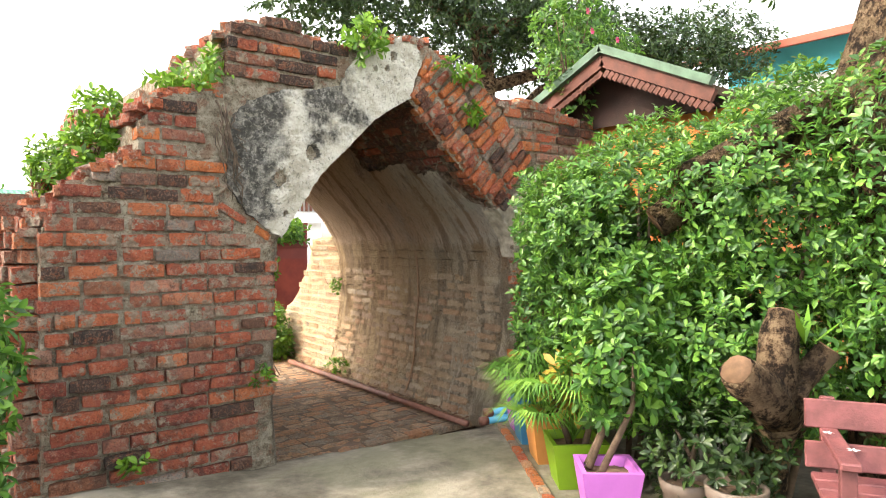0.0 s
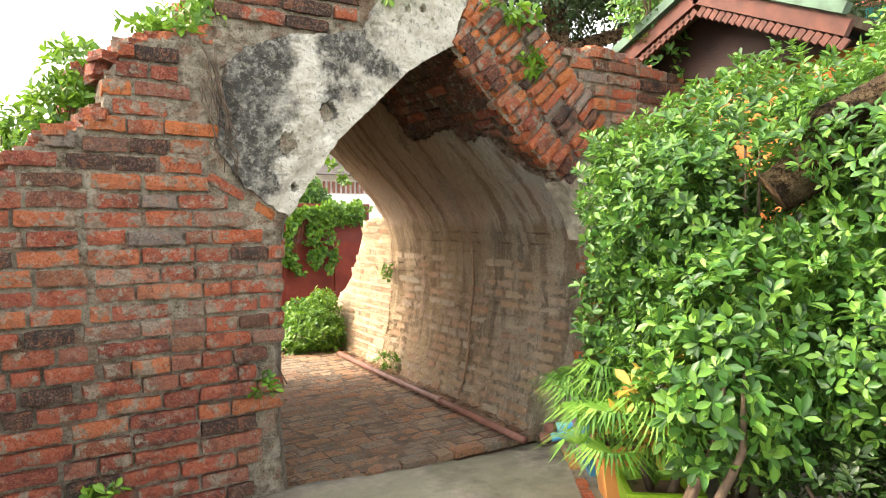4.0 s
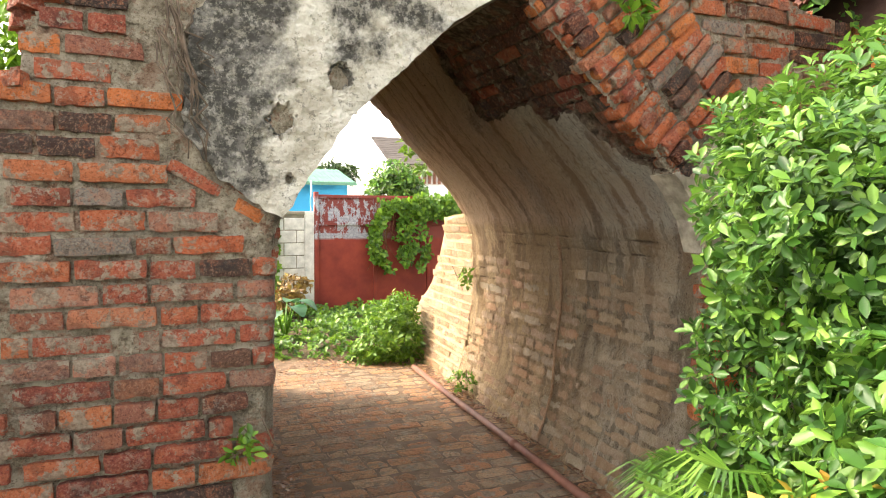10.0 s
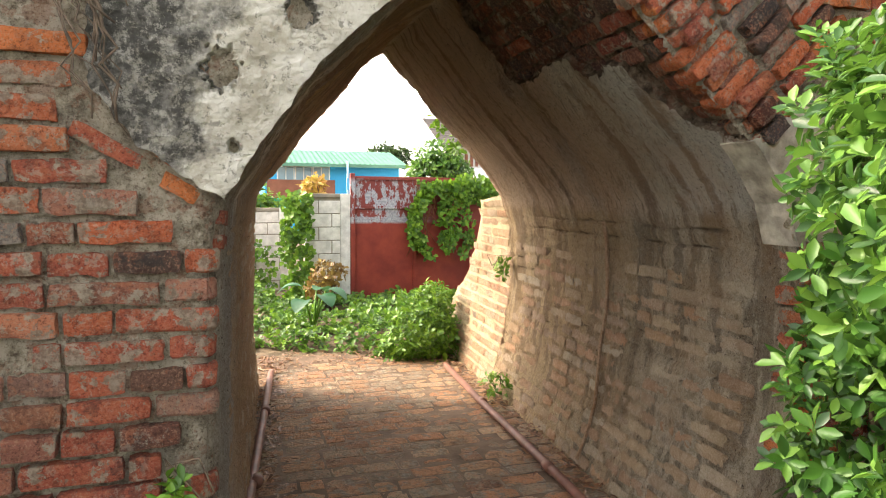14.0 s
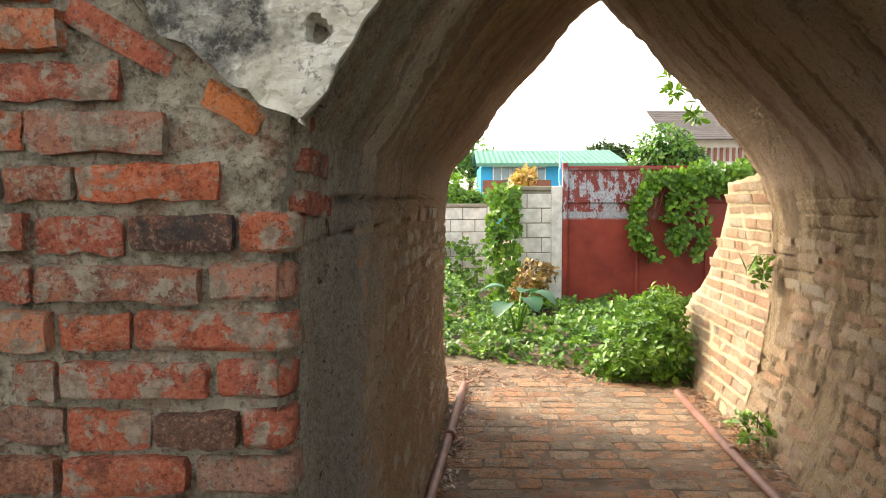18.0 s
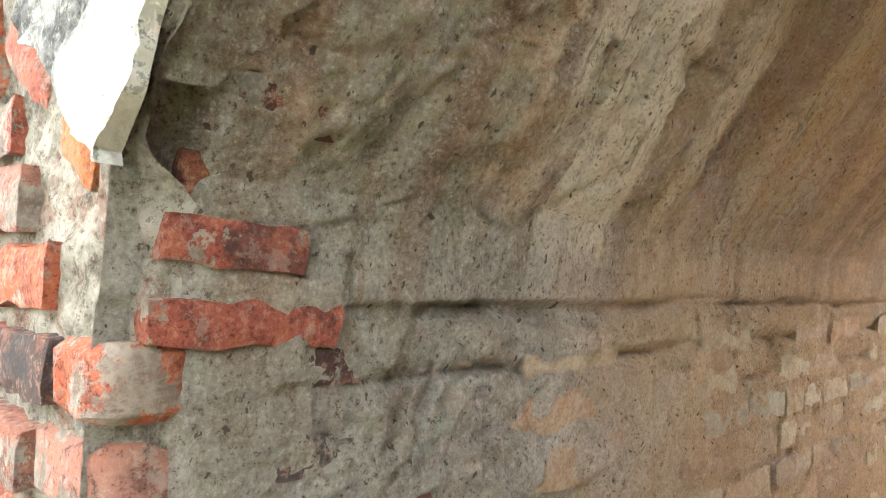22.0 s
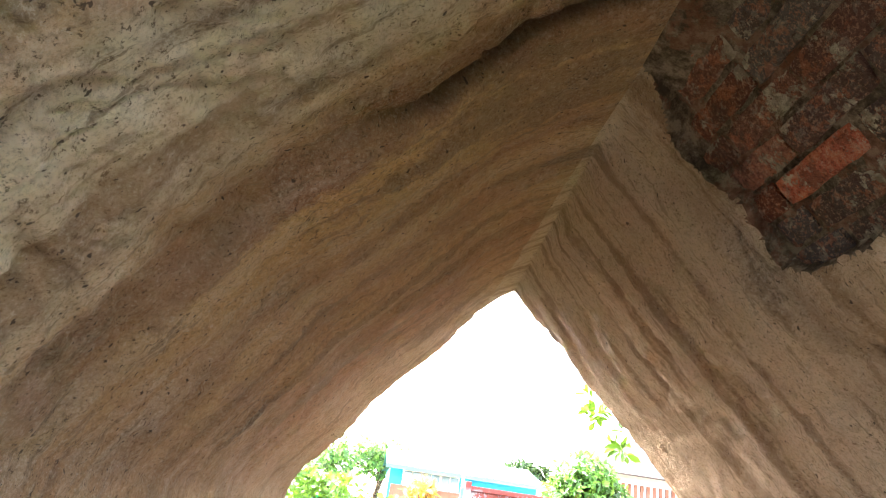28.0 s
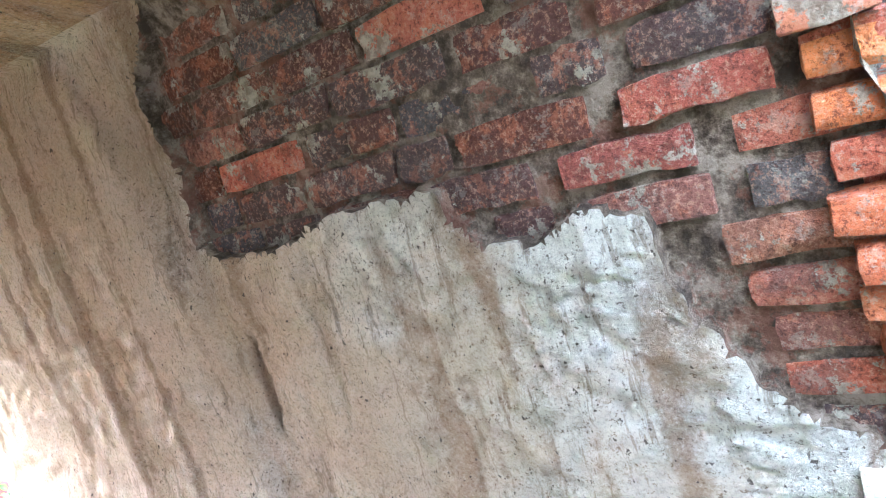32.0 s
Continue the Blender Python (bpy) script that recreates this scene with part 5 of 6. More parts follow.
# worn courses that show through the plaster of the other wall
for k in range(17):
    z = 0.05 + 0.0855 * k
    y = 0.55 + RB.uniform(0, 0.15)
    while y < DEPTH - 0.1:
        ln = RB.choice((0.13, 0.22, 0.25, 0.26))
        if RB.random() < 0.72:
            p, u, v, w = along(y + ln / 2, z, False)
            lay("washed", lining_l, p + w * (0.062 - RB.uniform(0.0, 0.009)), u + Vector((0, 0, RB.uniform(-.02, .02))), v, w, ln, 0.070, 0.11)
        y += ln + RB.uniform(0.012, 0.025)

# bricks of the left jamb below the plaster, half buried in mortar
for y0, y1, z, kind in ((0.04, 0.19, 1.555, "deep"), (0.03, 0.24, 1.478, "deep"), (0.16, 0.30, 1.335, "vault"), (0.05, 0.13, 1.61, "vault"), (0.08, 0.20, 1.68, "vault"), (0.17, 0.28, 1.43, "vault"), (0.30, 0.42, 1.25, "vault"), (0.10, 0.24, 0.89, "vault")):
    p, u, v, w = along((y0 + y1) / 2, z, False)
    lay(kind, lining_l, p + w * (0.050 if kind == "deep" else 0.060), u + Vector((0, 0, RB.uniform(-0.02, 0.04))), v + Vector((0, 0.1, 0)), w, y1 - y0, 0.052, 0.11)

# paving of the passage
for k in range(33):
    y = 0.32 + 0.136 * k
    x = 0.0 + shift(y) - RB.uniform(0.0, 0.13)
    while x < 1.98 + shift(y):
        ln = RB.choice((0.25, 0.26, 0.13, 0.27))
        if y < 4.35 + 0.25 * nz(x, 0, 0, 3):
            lay("paver", floor_bed, (x + ln / 2, y + RB.uniform(-0.006, 0.006), -0.030 + RB.uniform(-0.004, 0.004)), (1, RB.uniform(-.03, .03), RB.uniform(-.012, .012)), (0, RB.uniform(-.012, .012), 1), (0, 1, 0), ln, 0.056, 0.125)
        x += ln + RB.uniform(0.006, 0.014)

# ragged left end and broken top of the wall: loose courses joined as one
def rubble(name, rows, label, parent):
    verts, faces = [], []
    for c, u, v, w, (l, h, d) in rows:
        u, v, w = Vector(u).normalized(), Vector(v).normalized(), Vector(w).normalized()
        i = len(verts)
        for a in (-1, 1):
            for b in (-1, 1):
                for e in (-1, 1):
                    j = Vector([RB.uniform(-0.005, 0.005) for _ in range(3)])
                    verts.append(Vector(c) + u * a * l / 2 + v * b * h / 2 + w * e * d / 2 + j)
        for f in ((0, 1, 3, 2), (4, 6, 7, 5), (0, 4, 5, 1), (2, 3, 7, 6), (0, 2, 6, 4), (1, 5, 7, 3)):
            faces.append(tuple(i + q for q in f))
    ob = obj(name, mesh_of(name, verts, faces, M_BRICK_STUFF), parent)
    tagged(ob, label, kind="stuff")
    return ob


rows = []
for k in range(-14, 10):
    z = ROW0 + k * PITCH
    y = 0.1
    while y < 3.4:
        ln = RB.choice((0.07, 0.10, 0.12, 0.13))
        back = -0.03 * RB.random() - 0.10 * max(0.0, nz(y, z, 7, 2.0)) - 0.16 * smoothstep(1.7, 2.2, z) * RB.random()
        if z < interp(y, [(0, 1.66), (0.5, 1.76), (1.0, 1.86), (1.6, 1.86), (3.4, 1.6)]) + 0.08 * nz(y, 0, 0, 3):
            rows.append(((LEFT_END + 0.03 + back * -0.2 - RB.uniform(0, 0.07), y + ln / 2, z + RB.uniform(-0.008, 0.008)), (RB.uniform(-.05, .05), 1, 0), (0, RB.uniform(-.08, .08), 1), (1, 0, RB.uniform(-.1, .1)), (ln, 0.082 * RB.uniform(0.8, 1.05), 0.2)))
        y += ln + 0.012
# the broken core behind the left end steps up towards the back
for k in range(6, 13):
    z = ROW0 + k * PITCH
    reach = interp(z, [(1.95, -1.22), (2.15, -1.06), (2.5, -0.98)])
    y = 0.95 + 0.05 * (k % 2)
    while y < 1.9:
        ln = RB.choice((0.12, 0.2, 0.24))
        a = reach + RB.uniform(-0.05, 0.05) + 0.10 * (y - 0.95)
        while a < -0.45:
            rows.append(((a + 0.1, y + ln / 2, z + RB.uniform(-0.006, 0.006)), (RB.uniform(-.06, .06), 1, 0), (0, RB.uniform(-.06, .06), 1), (1, 0, RB.uniform(-.08, .08)), (ln, 0.08 * RB.uniform(0.85, 1.05), 0.2)))
            a += 0.21
        y += ln + 0.012
for k in range(700):
    x = RB.uniform(LEFT_END, 2.8)
    y = RB.uniform(0.08, 1.5) if k % 3 else RB.uniform(0.05, 0.25)
    z = top_at(x) - 0.03 + RB.uniform(-0.03, 0.015) + 0.06 * nz(x, y, 0, 2.5) * (y > 0.2)
    a = RB.uniform(0, 3.14)
    rows.append(((x, y + front_y(x), z), (math.cos(a), math.sin(a), RB.uniform(-.25, .25)), (RB.uniform(-.3, .3), RB.uniform(-.3, .3), 1), (-math.sin(a), math.cos(a), 0), (RB.uniform(0.08, 0.24), RB.uniform(0.035, 0.065), RB.uniform(0.07, 0.12))))
rubble("rubble", rows, "broken weathered brick courses", wall_front)

# the lower broken brick wall that goes on beyond the passage
GARDEN_TOP = [(3.1, 1.66), (3.75, 1.62), (3.95, 1.42), (4.15, 1.16), (4.4, 0.86), (4.75, 0.60), (5.0, 0.40)]


def garden_mesh():
    n, k = 70, 40
    verts, faces = [], []
    for i in range(n + 1):
        y = 3.12 + 1.88 * i / n
        top = interp(y, GARDEN_TOP) + 0.05 * nz(y, 0, 3, 5)
        for j in range(k + 1):
            z = -0.08 + (top + 0.08) * j / k
            x = interp(max(z, 0), RIGHT_X) + shift(y) + 0.012 * nz(y, z, 0, 9) + 0.01
            verts.append((x, y, z))
        verts.append((x + 0.35, y, top - 0.03))
        verts.append((x + 0.35, y, -0.1))
    m = k + 3
    for i in range(n):
        for j in range(m - 1):
            faces.append((i * m + j, i * m + j + 1, (i + 1) * m + j + 1, (i + 1) * m + j))
    return mesh_of("wall_garden", verts, faces, simple("ochre_lime_mortar", (0.36, 0.29, 0.18), 0.95, 0.3, 9, bump=1.0, spec=0.15), smooth=True)


garden = obj("wall_garden", garden_mesh())
tagged(garden, "broken low brick wall beyond the passage", "wall", kind="structure")
for k in range(19):
    z = 0.05 + 0.0855 * k
    y = 3.09 + RB.uniform(0, 0.06)
    while y < 4.9:
        ln = RB.choice((0.13, 0.24, 0.26))
        if z < interp(y + ln / 2, GARDEN_TOP) - 0.02:
            p, u, v, w = along(y + ln / 2, z, True)
            p.z = z
            lay(RB.choice(("washed", "washed", "washed", "paver", "washed", "washed")), garden, p + w * (0.060 - RB.uniform(0, 0.008)), u, v, w, ln, 0.071, 0.11)
        y += ln + 0.012


# ---- the planting to the right of the path ----
def clear_of_path(p):
    """Leaves stay to the right of the edging."""
    a, d = Vector((1.64, -1.76, 1.70)), Vector((-0.58, -0.36, -0.04))
    f = min(1.0, max(-0.3, (p - a).dot(d) / d.dot(d)))
    if (p - a - d * f).length < 0.14:      # the sawn limb stands clear of the leaves
        return False
    # and so does what can be seen of it from the path, and the pale limb above it
    for a, d, r in ((Vector((1.30, -2.22, 1.70)), Vector((-0.10, 0.30, 0.0)), 0.15), (Vector((2.05, -2.75, 2.22)), Vector((-0.30, 0.55, -0.14)), 0.13)):
        f = min(1.0, max(0.0, (p - a).dot(d) / d.dot(d)))
        if (p - a - d * f).length < r:
            return False
    line = 1.18 + (1.3 if p.y > -0.97 else 0.66) * (p.y + 0.97)
    return p.x - line > 0.06 * nz(p.x, p.y, p.z, 2.5) * 2 and not (p.y > -0.32 and p.z < 2.3)


def shrub_at(base, blobs, leaves, seed, size=0.052, label="dense bright green shrub with small glossy leaves", material=None):
    t = shrub("shrub", label, base, blobs, leaves, size, seed, material=material, keep=clear_of_path)
    t["group"] = "shrubs beside the path"
    return t


shrub_at((1.95, -0.85, GROUND), [((0.0, -0.05, 0.85), (0.72, 0.5, 0.65)), ((0.0, 0.05, 1.45), (0.8, 0.5, 0.55))], 2300, 5)
shrub_at((1.75, -1.6, GROUND), [((0.05, 0, 0.85), (0.75, 0.6, 0.65)), ((0.1, 0.1, 1.5), (0.85, 0.7, 0.6)), ((0.6, 0.2, 1.85), (0.7, 0.6, 0.5))], 3300, 6)
shrub_at((1.75, -2.45, GROUND), [((0.1, 0.1, 0.85), (0.72, 0.6, 0.6)), ((0.3, 0.1, 1.6), (0.85, 0.7, 0.65)), ((0.8, 0.1, 2.1), (0.7, 0.6, 0.45))], 3300, 7, label="tall green shrub with small leaves around a sawn limb")
shrub_at((2.1, -3.25, GROUND), [((0.0, 0.0, 1.1), (0.8, 0.7, 0.8)), ((0.1, 0, 1.9), (0.9, 0.75, 0.65))], 2400, 8)
shrub("young_shrub", "young leafy shrub with broad light green leaves in a violet planter", (0.90, -1.95, 0.38), [((0.14, 0.02, 0.52), (0.32, 0.32, 0.32)), ((0.24, 0.05, 0.80), (0.30, 0.3, 0.28))], 330, 0.066, 21, stems=3, keep=lambda q: q.x > 0.62)
# added dark leaves fill the shaded hollow below the stump
shrub("shade_shrub", "low dark green shrub added for the shade below the tree stump", (1.25, -2.35, GROUND), [((0, 0, 0.35), (0.35, 0.35, 0.3))], 260, 0.05, 22, material=M_LEAF_DARK, stems=3)
shrub("yellowing_plant", "plant with yellowing leaves between planters", (1.08, -1.62, 0.38), [((-0.05, 0, 0.42), (0.12, 0.14, 0.2))], 30, 0.09, 23, material=M_LEAF_YELLOW, stems=2)


# dark leaves that close the gaps between the shrubs and stand for their shade
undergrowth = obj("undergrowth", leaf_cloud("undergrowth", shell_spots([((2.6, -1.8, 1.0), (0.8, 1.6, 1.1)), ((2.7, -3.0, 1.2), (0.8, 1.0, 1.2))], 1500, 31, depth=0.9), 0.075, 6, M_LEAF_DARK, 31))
tagged(undergrowth, "dark leaves added for the shade behind the shrubs", "undergrowth", kind="stuff")


# planters along the edging
def planter(base, size, height, material, label, rz=0.0, dish=0.05):
    """A square box that widens upwards, with a rim, walls and soil."""
    t = thing("planter", label, "planter", base, group="painted planters along the path")
    t.rotation_euler = (0, 0, radians(rz))
    s, k = size, size * 0.72
    bm = bmesh.new()
    w = 0.025
    rings = [(k, 0.0), (s, height), (s - 2 * w, height), (k - w, height - dish - 0.04)]
    loops = [[bm.verts.new((sx * r / 2, sy * r / 2, z)) for sx, sy in ((-1, -1), (1, -1), (1, 1), (-1, 1))] for r, z in rings]
    bm.faces.new(loops[0][::-1])
    for a, b in zip(loops, loops[1:]):
        for i in range(4):
            bm.faces.new((a[i], a[(i + 1) % 4], b[(i + 1) % 4], b[i]))
    part("box", bm, material, t)
    bm = bmesh.new()
    bmesh.ops.create_grid(bm, x_segments=8, y_segments=8, size=(s - 2.2 * w) / 2)
    for v in bm.verts:
        v.co.z = height - dish + 0.012 * nz(v.co.x, v.co.y, size, 20)
    part("soil", bm, M_DIRT, t)
    return t


planter((0.88, -1.96, GROUND - 0.02), 0.31, 0.29, M_VIOLET, "violet painted square planter with soil and a stem", -42)
planter((1.13, -1.55, GROUND - 0.02), 0.33, 0.29, M_GREENBOX, "lime green painted square planter with a palm", -38)
planter((1.36, -1.17, GROUND - 0.02), 0.33, 0.34, M_ORANGEBOX, "orange painted planter board with flaking edges", -35)
planter((1.58, -0.82, GROUND - 0.02), 0.32, 0.38, M_BLUEBOX, "dark blue painted planter beside the arch", -35)
planter((1.80, -0.52, GROUND - 0.02), 0.30, 0.42, M_VIOLET, "violet painted planter beside the arch", -35)


def plant_pot(base, r, h, material, label):
    t = thing("plant_pot", label, "pot", base, group="round pots")
    prof = [(r * 0.72, 0), (r * 0.92, h * 0.75), (r, h * 0.8), (r * 1.04, h), (r * 0.9, h), (r * 0.86, h * 0.82)]
    n = 20
    verts = [(q * math.cos(2 * math.pi * i / n), q * math.sin(2 * math.pi * i / n), z) for q, z in prof for i in range(n)]
    faces = [(j * n + i, j * n + (i + 1) % n, (j + 1) * n + (i + 1) % n, (j + 1) * n + i) for j in range(len(prof) - 1) for i in range(n)]
    obj("pot_body", mesh_of("pot_body", verts, faces, material, smooth=True), t)
    bm = bmesh.new()
    bmesh.ops.create_circle(bm, cap_ends=True, segments=n, radius=r * 0.88)
    for v in bm.verts:
        v.co.z = h * 0.84
    part("soil", bm, M_DIRT, t)


M_POT = simple("grey_brown_plastic", (0.13, 0.10, 0.08), 0.5, 0.2, 8, bump=0.1)
plant_pot((1.07, -2.30, GROUND), 0.13, 0.24, M_POT, "round grey-brown plant pot with dry leaves")
plant_pot((1.06, -2.56, GROUND), 0.14, 0.28, M_POT, "round grey-brown plant pot with a small shrub")

# brick edging between the path and the planters
kerb = thing("edging", "row of orange-brown edging bricks beside the planters", "edging")
for i in range(14):
    f = i / 13
    p = Vector((1.62, -0.45, GROUND - 0.02)).lerp(Vector((0.52, -2.02, GROUND - 0.005)), f)
    d = Vector((-1.10, -1.57, 0)).normalized()
    lay("orange" if i % 3 else "paver", kerb, p, d, (0, 0, 1), Vector((-d.y, d.x, 0)), 0.13, 0.075, 0.06)


# palm in the green planter
def palm(base, seed):
    t = thing("palm", "small fan-leaved palm with thin bright green fronds", "palm", base)
    rng = random.Random(seed)
    for k in range(26):
        a = rng.uniform(1.6, 5.6) if k % 3 else rng.uniform(0, 6.28)
        lean = rng.uniform(0.10, 0.34)
        h = rng.uniform(0.15, 0.44)
        top = Vector((math.cos(a) * lean, math.sin(a) * lean, h))
        mid = Vector((math.cos(a) * lean * 0.35, math.sin(a) * lean * 0.35, h * 0.65))
        fr = obj("frond_stalk", tube_mesh("frond_stalk", [(0, 0, 0), mid, top], [0.006, 0.004, 0.003], M_PALM, 5), t)
        verts, faces = [], []
        out = Vector((math.cos(a), math.sin(a), 0.1)).normalized()
        side = Vector((-out.y, out.x, 0))
        n = rng.randint(26, 34)
        for i in range(n):
            w = -2.0 + 4.0 * i / (n - 1)
            d = (out * math.cos(w) + side * math.sin(w) + Vector((0, 0, 0.25))).normalized()
            L = rng.uniform(0.17, 0.27)
            nrm = d.cross(Vector((0, 0, 1))).normalized() * 0.0062
            b = len(verts)
            p1, p2 = top + d * L * 0.55, top + d * L + Vector((0, 0, -0.45 * L))
            verts += [top - nrm * 0.3, top + nrm * 0.3, p1 + nrm, p1 - nrm, p2]
            faces += [(b, b + 1, b + 2, b + 3), (b + 3, b + 2, b + 4)]
        obj("frond", mesh_of("frond", verts, faces, M_PALM), t)
    return t


palm((1.13, -1.52, 0.38), 4)
palm((1.36, -1.15, 0.42), 9)


# tree with sawn limbs
def limb(name, pts, radii, parent, seed, cut=True):
    ob = obj(name, tube_mesh(name, pts, radii, M_BARK, 14, 0.14, seed), parent)
    if cut:
        a, b = Vector(pts[-2]), Vector(pts[-1])
        d = (b - a).normalized()
        obj("cut_face", tube_mesh("cut_face", [b - d * 0.004, b + d * 0.006], [radii[-1] * 0.93, radii[-1] * 0.9], M_CUT, 14, 0.06, seed + 1), ob)
    return ob


old_tree = thing("pruned_tree", "thick old tree trunk with sawn-off limbs among shrubs", "tree", (1.12, -2.72, GROUND))
limb("trunk", [(0.55, 0.30, 0), (0.45, 0.25, 0.35), (0.25, 0.10, 0.6), (0.08, 0.0, 0.80)], [0.11, 0.11, 0.11, 0.10], old_tree, 40, False)
limb("limb", [(0.14, 0.04, 0.62), (-0.06, 0.03, 0.74), (-0.18, 0.05, 0.81), (-0.26, 0.06, 0.87)], [0.10, 0.10, 0.088, 0.078], old_tree, 41)
limb("limb", [(0.10, 0.02, 0.68), (0.04, 0.02, 0.90), (0.07, 0.02, 1.0), (0.12, 0.02, 1.09)], [0.10, 0.085, 0.08, 0.075], old_tree, 42)
limb("limb", [(0.12, 0.0, 0.72), (0.22, -0.08, 0.85), (0.25, -0.13, 0.93)], [0.07, 0.055, 0.055], old_tree, 43)
for k, (a, h) in enumerate(((0.3, 0.95), (2.0, 0.98), (-1.0, 0.93), (3.3, 0.95))):
    d = Vector((math.cos(a), math.sin(a), 0.9))
    verts, faces = [], []
    b, s = Vector((0.16, -0.06, h)), Vector((-math.sin(a), math.cos(a), 0)) * 0.018
    p = [b, b + d * 0.09 + s, b + d * 0.2, b + d * 0.09 - s]
    obj("sprout", mesh_of("sprout", p, [(0, 1, 2), (0, 2, 3)], M_LEAF_VINE), old_tree)

big_tree = thing("old_tree", "gnarled tree trunk with thick sawn branches behind shrubs", "tree", (2.22, -2.95, GROUND))
limb("trunk", [(0.1, 0, 0), (0.08, 0.02, 1.2), (0.0, 0.02, 1.9), (-0.02, 0.0, 2.3), (0.02, -0.05, 2.7), (0.2, -0.15, 3.4)], [0.32, 0.28, 0.30, 0.32, 0.30, 0.24], big_tree, 50, False)
limb("limb", [(-0.02, 0.1, 2.05), (-0.16, 0.42, 2.08), (-0.32, 0.72, 1.92), (-0.50, 1.08, 1.64), (-0.58, 1.18, 1.55)], [0.15, 0.11, 0.10, 0.11, 0.10], big_tree, 51)
limb("limb", [(-0.05, 0.1, 2.2), (-0.3, 0.35, 2.15), (-0.5, 0.75, 1.95), (-0.7, 1.0, 1.8)], [0.12, 0.09, 0.07, 0.05], big_tree, 52, False)
spots = shell_spots([((-0.6, 0.7, 3.1), (0.7, 0.6, 0.35)), ((0.1, 0.2, 3.5), (0.9, 0.8, 0.5))], 160, 51)
obj("crown", leaf_cloud("crown", spots, 0.06, 7, M_LEAF_DARK, 51), big_tree)


# bench
def bench(base, rz):
    t = thing("bench", "maroon painted wooden bench with fallen white flowers", "bench", base)
    t.rotation_euler = (0, 0, radians(rz))
    for y in (-0.17, -0.06, 0.05, 0.16):
        part("seat_slat", box_bm((1.1, 0.10, 0.028), (0, y, 0.42), 0.005), M_MAROON, t)
    for z, h in ((0.50, 0.11), (0.67, 0.12)):
        part("back_board", box_bm((1.14, 0.026, h), (0, 0.235 + (z - 0.5) * 0.12, z), 0.005, rot=(-7, 0, 0)), M_MAROON, t)
    for x in (-0.48, 0.48):
        part("leg", box_bm((0.055, 0.05, 0.6), (x, -0.18, 0.30), 0.005), M_MAROON, t)
        part("leg", box_bm((0.055, 0.05, 0.74), (x, 0.25, 0.37), 0.005, rot=(-6, 0, 0)), M_MAROON, t)
        part("arm_rest", box_bm((0.07, 0.50, 0.03), (x, 0.0, 0.60), 0.006), M_MAROON, t)
        part("side_rail", box_bm((0.04, 0.42, 0.06), (x, 0.02, 0.37), 0.005), M_MAROON, t)
    for k, (x, y) in enumerate(((-0.45, -0.1), (-0.50, 0.12))):
        bm = bmesh.new()
        for i in range(5):
            a = i * 1.2566
            c = bm.verts.new((x, y, 0.628))
            p = [bm.verts.new((x + 0.02 * math.cos(a + q) * k2, y + 0.02 * math.sin(a + q) * k2, 0.626)) for q, k2 in ((-0.35, 0.7), (0, 1.3), (0.35, 0.7))]
            bm.faces.new((c, *p))
        part("blossom", bm, M_WHITE, t)
    return t


bench((1.06, -3.50, GROUND + 0.03), -62)


# orange building with a carved gable
def shrine():
    t = thing("orange_building", "orange rendered building with a green-edged gable roof", "house", (3.2, -1.2, GROUND))
    part("wall", box_bm((3.0, 2.1, 2.55), (1.55, 0.75, 1.25)), M_ORANGE_WALL, t)
    roof_m = simple("mossy_roof", (0.10, 0.07, 0.045), 0.9, 0.4, 8, bump=0.8)
    edge_m = simple("green_verge", (0.06, 0.11, 0.07), 0.6, 0.3, 8)
    red_m = simple("red_brown_carving", (0.085, 0.028, 0.018), 0.7, 0.3, 10)
    for side in (-1, 1):
        bm = box_bm((3.6, 1.15, 0.06), (1.5, 0.75 + side * 0.515, 2.85), rot=(-side * 25, 0, 0))
        part("roof", bm, roof_m, t)
        part("verge", box_bm((0.07, 1.15, 0.07), (-0.32, 0.75 + side * 0.515, 2.91), rot=(-side * 25, 0, 0)), edge_m, t)
        part("bargeboard", box_bm((0.05, 1.15, 0.10), (-0.29, 0.75 + side * 0.515, 2.80), rot=(-side * 25, 0, 0)), red_m, t)
        for k in range(20):
            d = 0.04 + k * 0.056
            y, z = 0.75 + side * d * math.cos(radians(25)), 3.09 - d * math.sin(radians(25)) - 0.13
            part("carved_point", box_bm((0.02, 0.045, 0.07), (-0.29, y, z - 0.02), rot=(45, 0, 0)), red_m, t)
    # a near-black sheet stands for the dark, shaded space under the roof
    bm = bmesh.new()
    vs = [bm.verts.new(p) for p in ((-0.05, -0.28, 2.5), (-0.05, 1.78, 2.5), (-0.05, 0.75, 3.06))]
    bm.faces.new(vs)
    part("gable", bm, simple("dark_under_roof", (0.022, 0.009, 0.006), 0.8, 0.3, 6), t)
    return t


shrine()


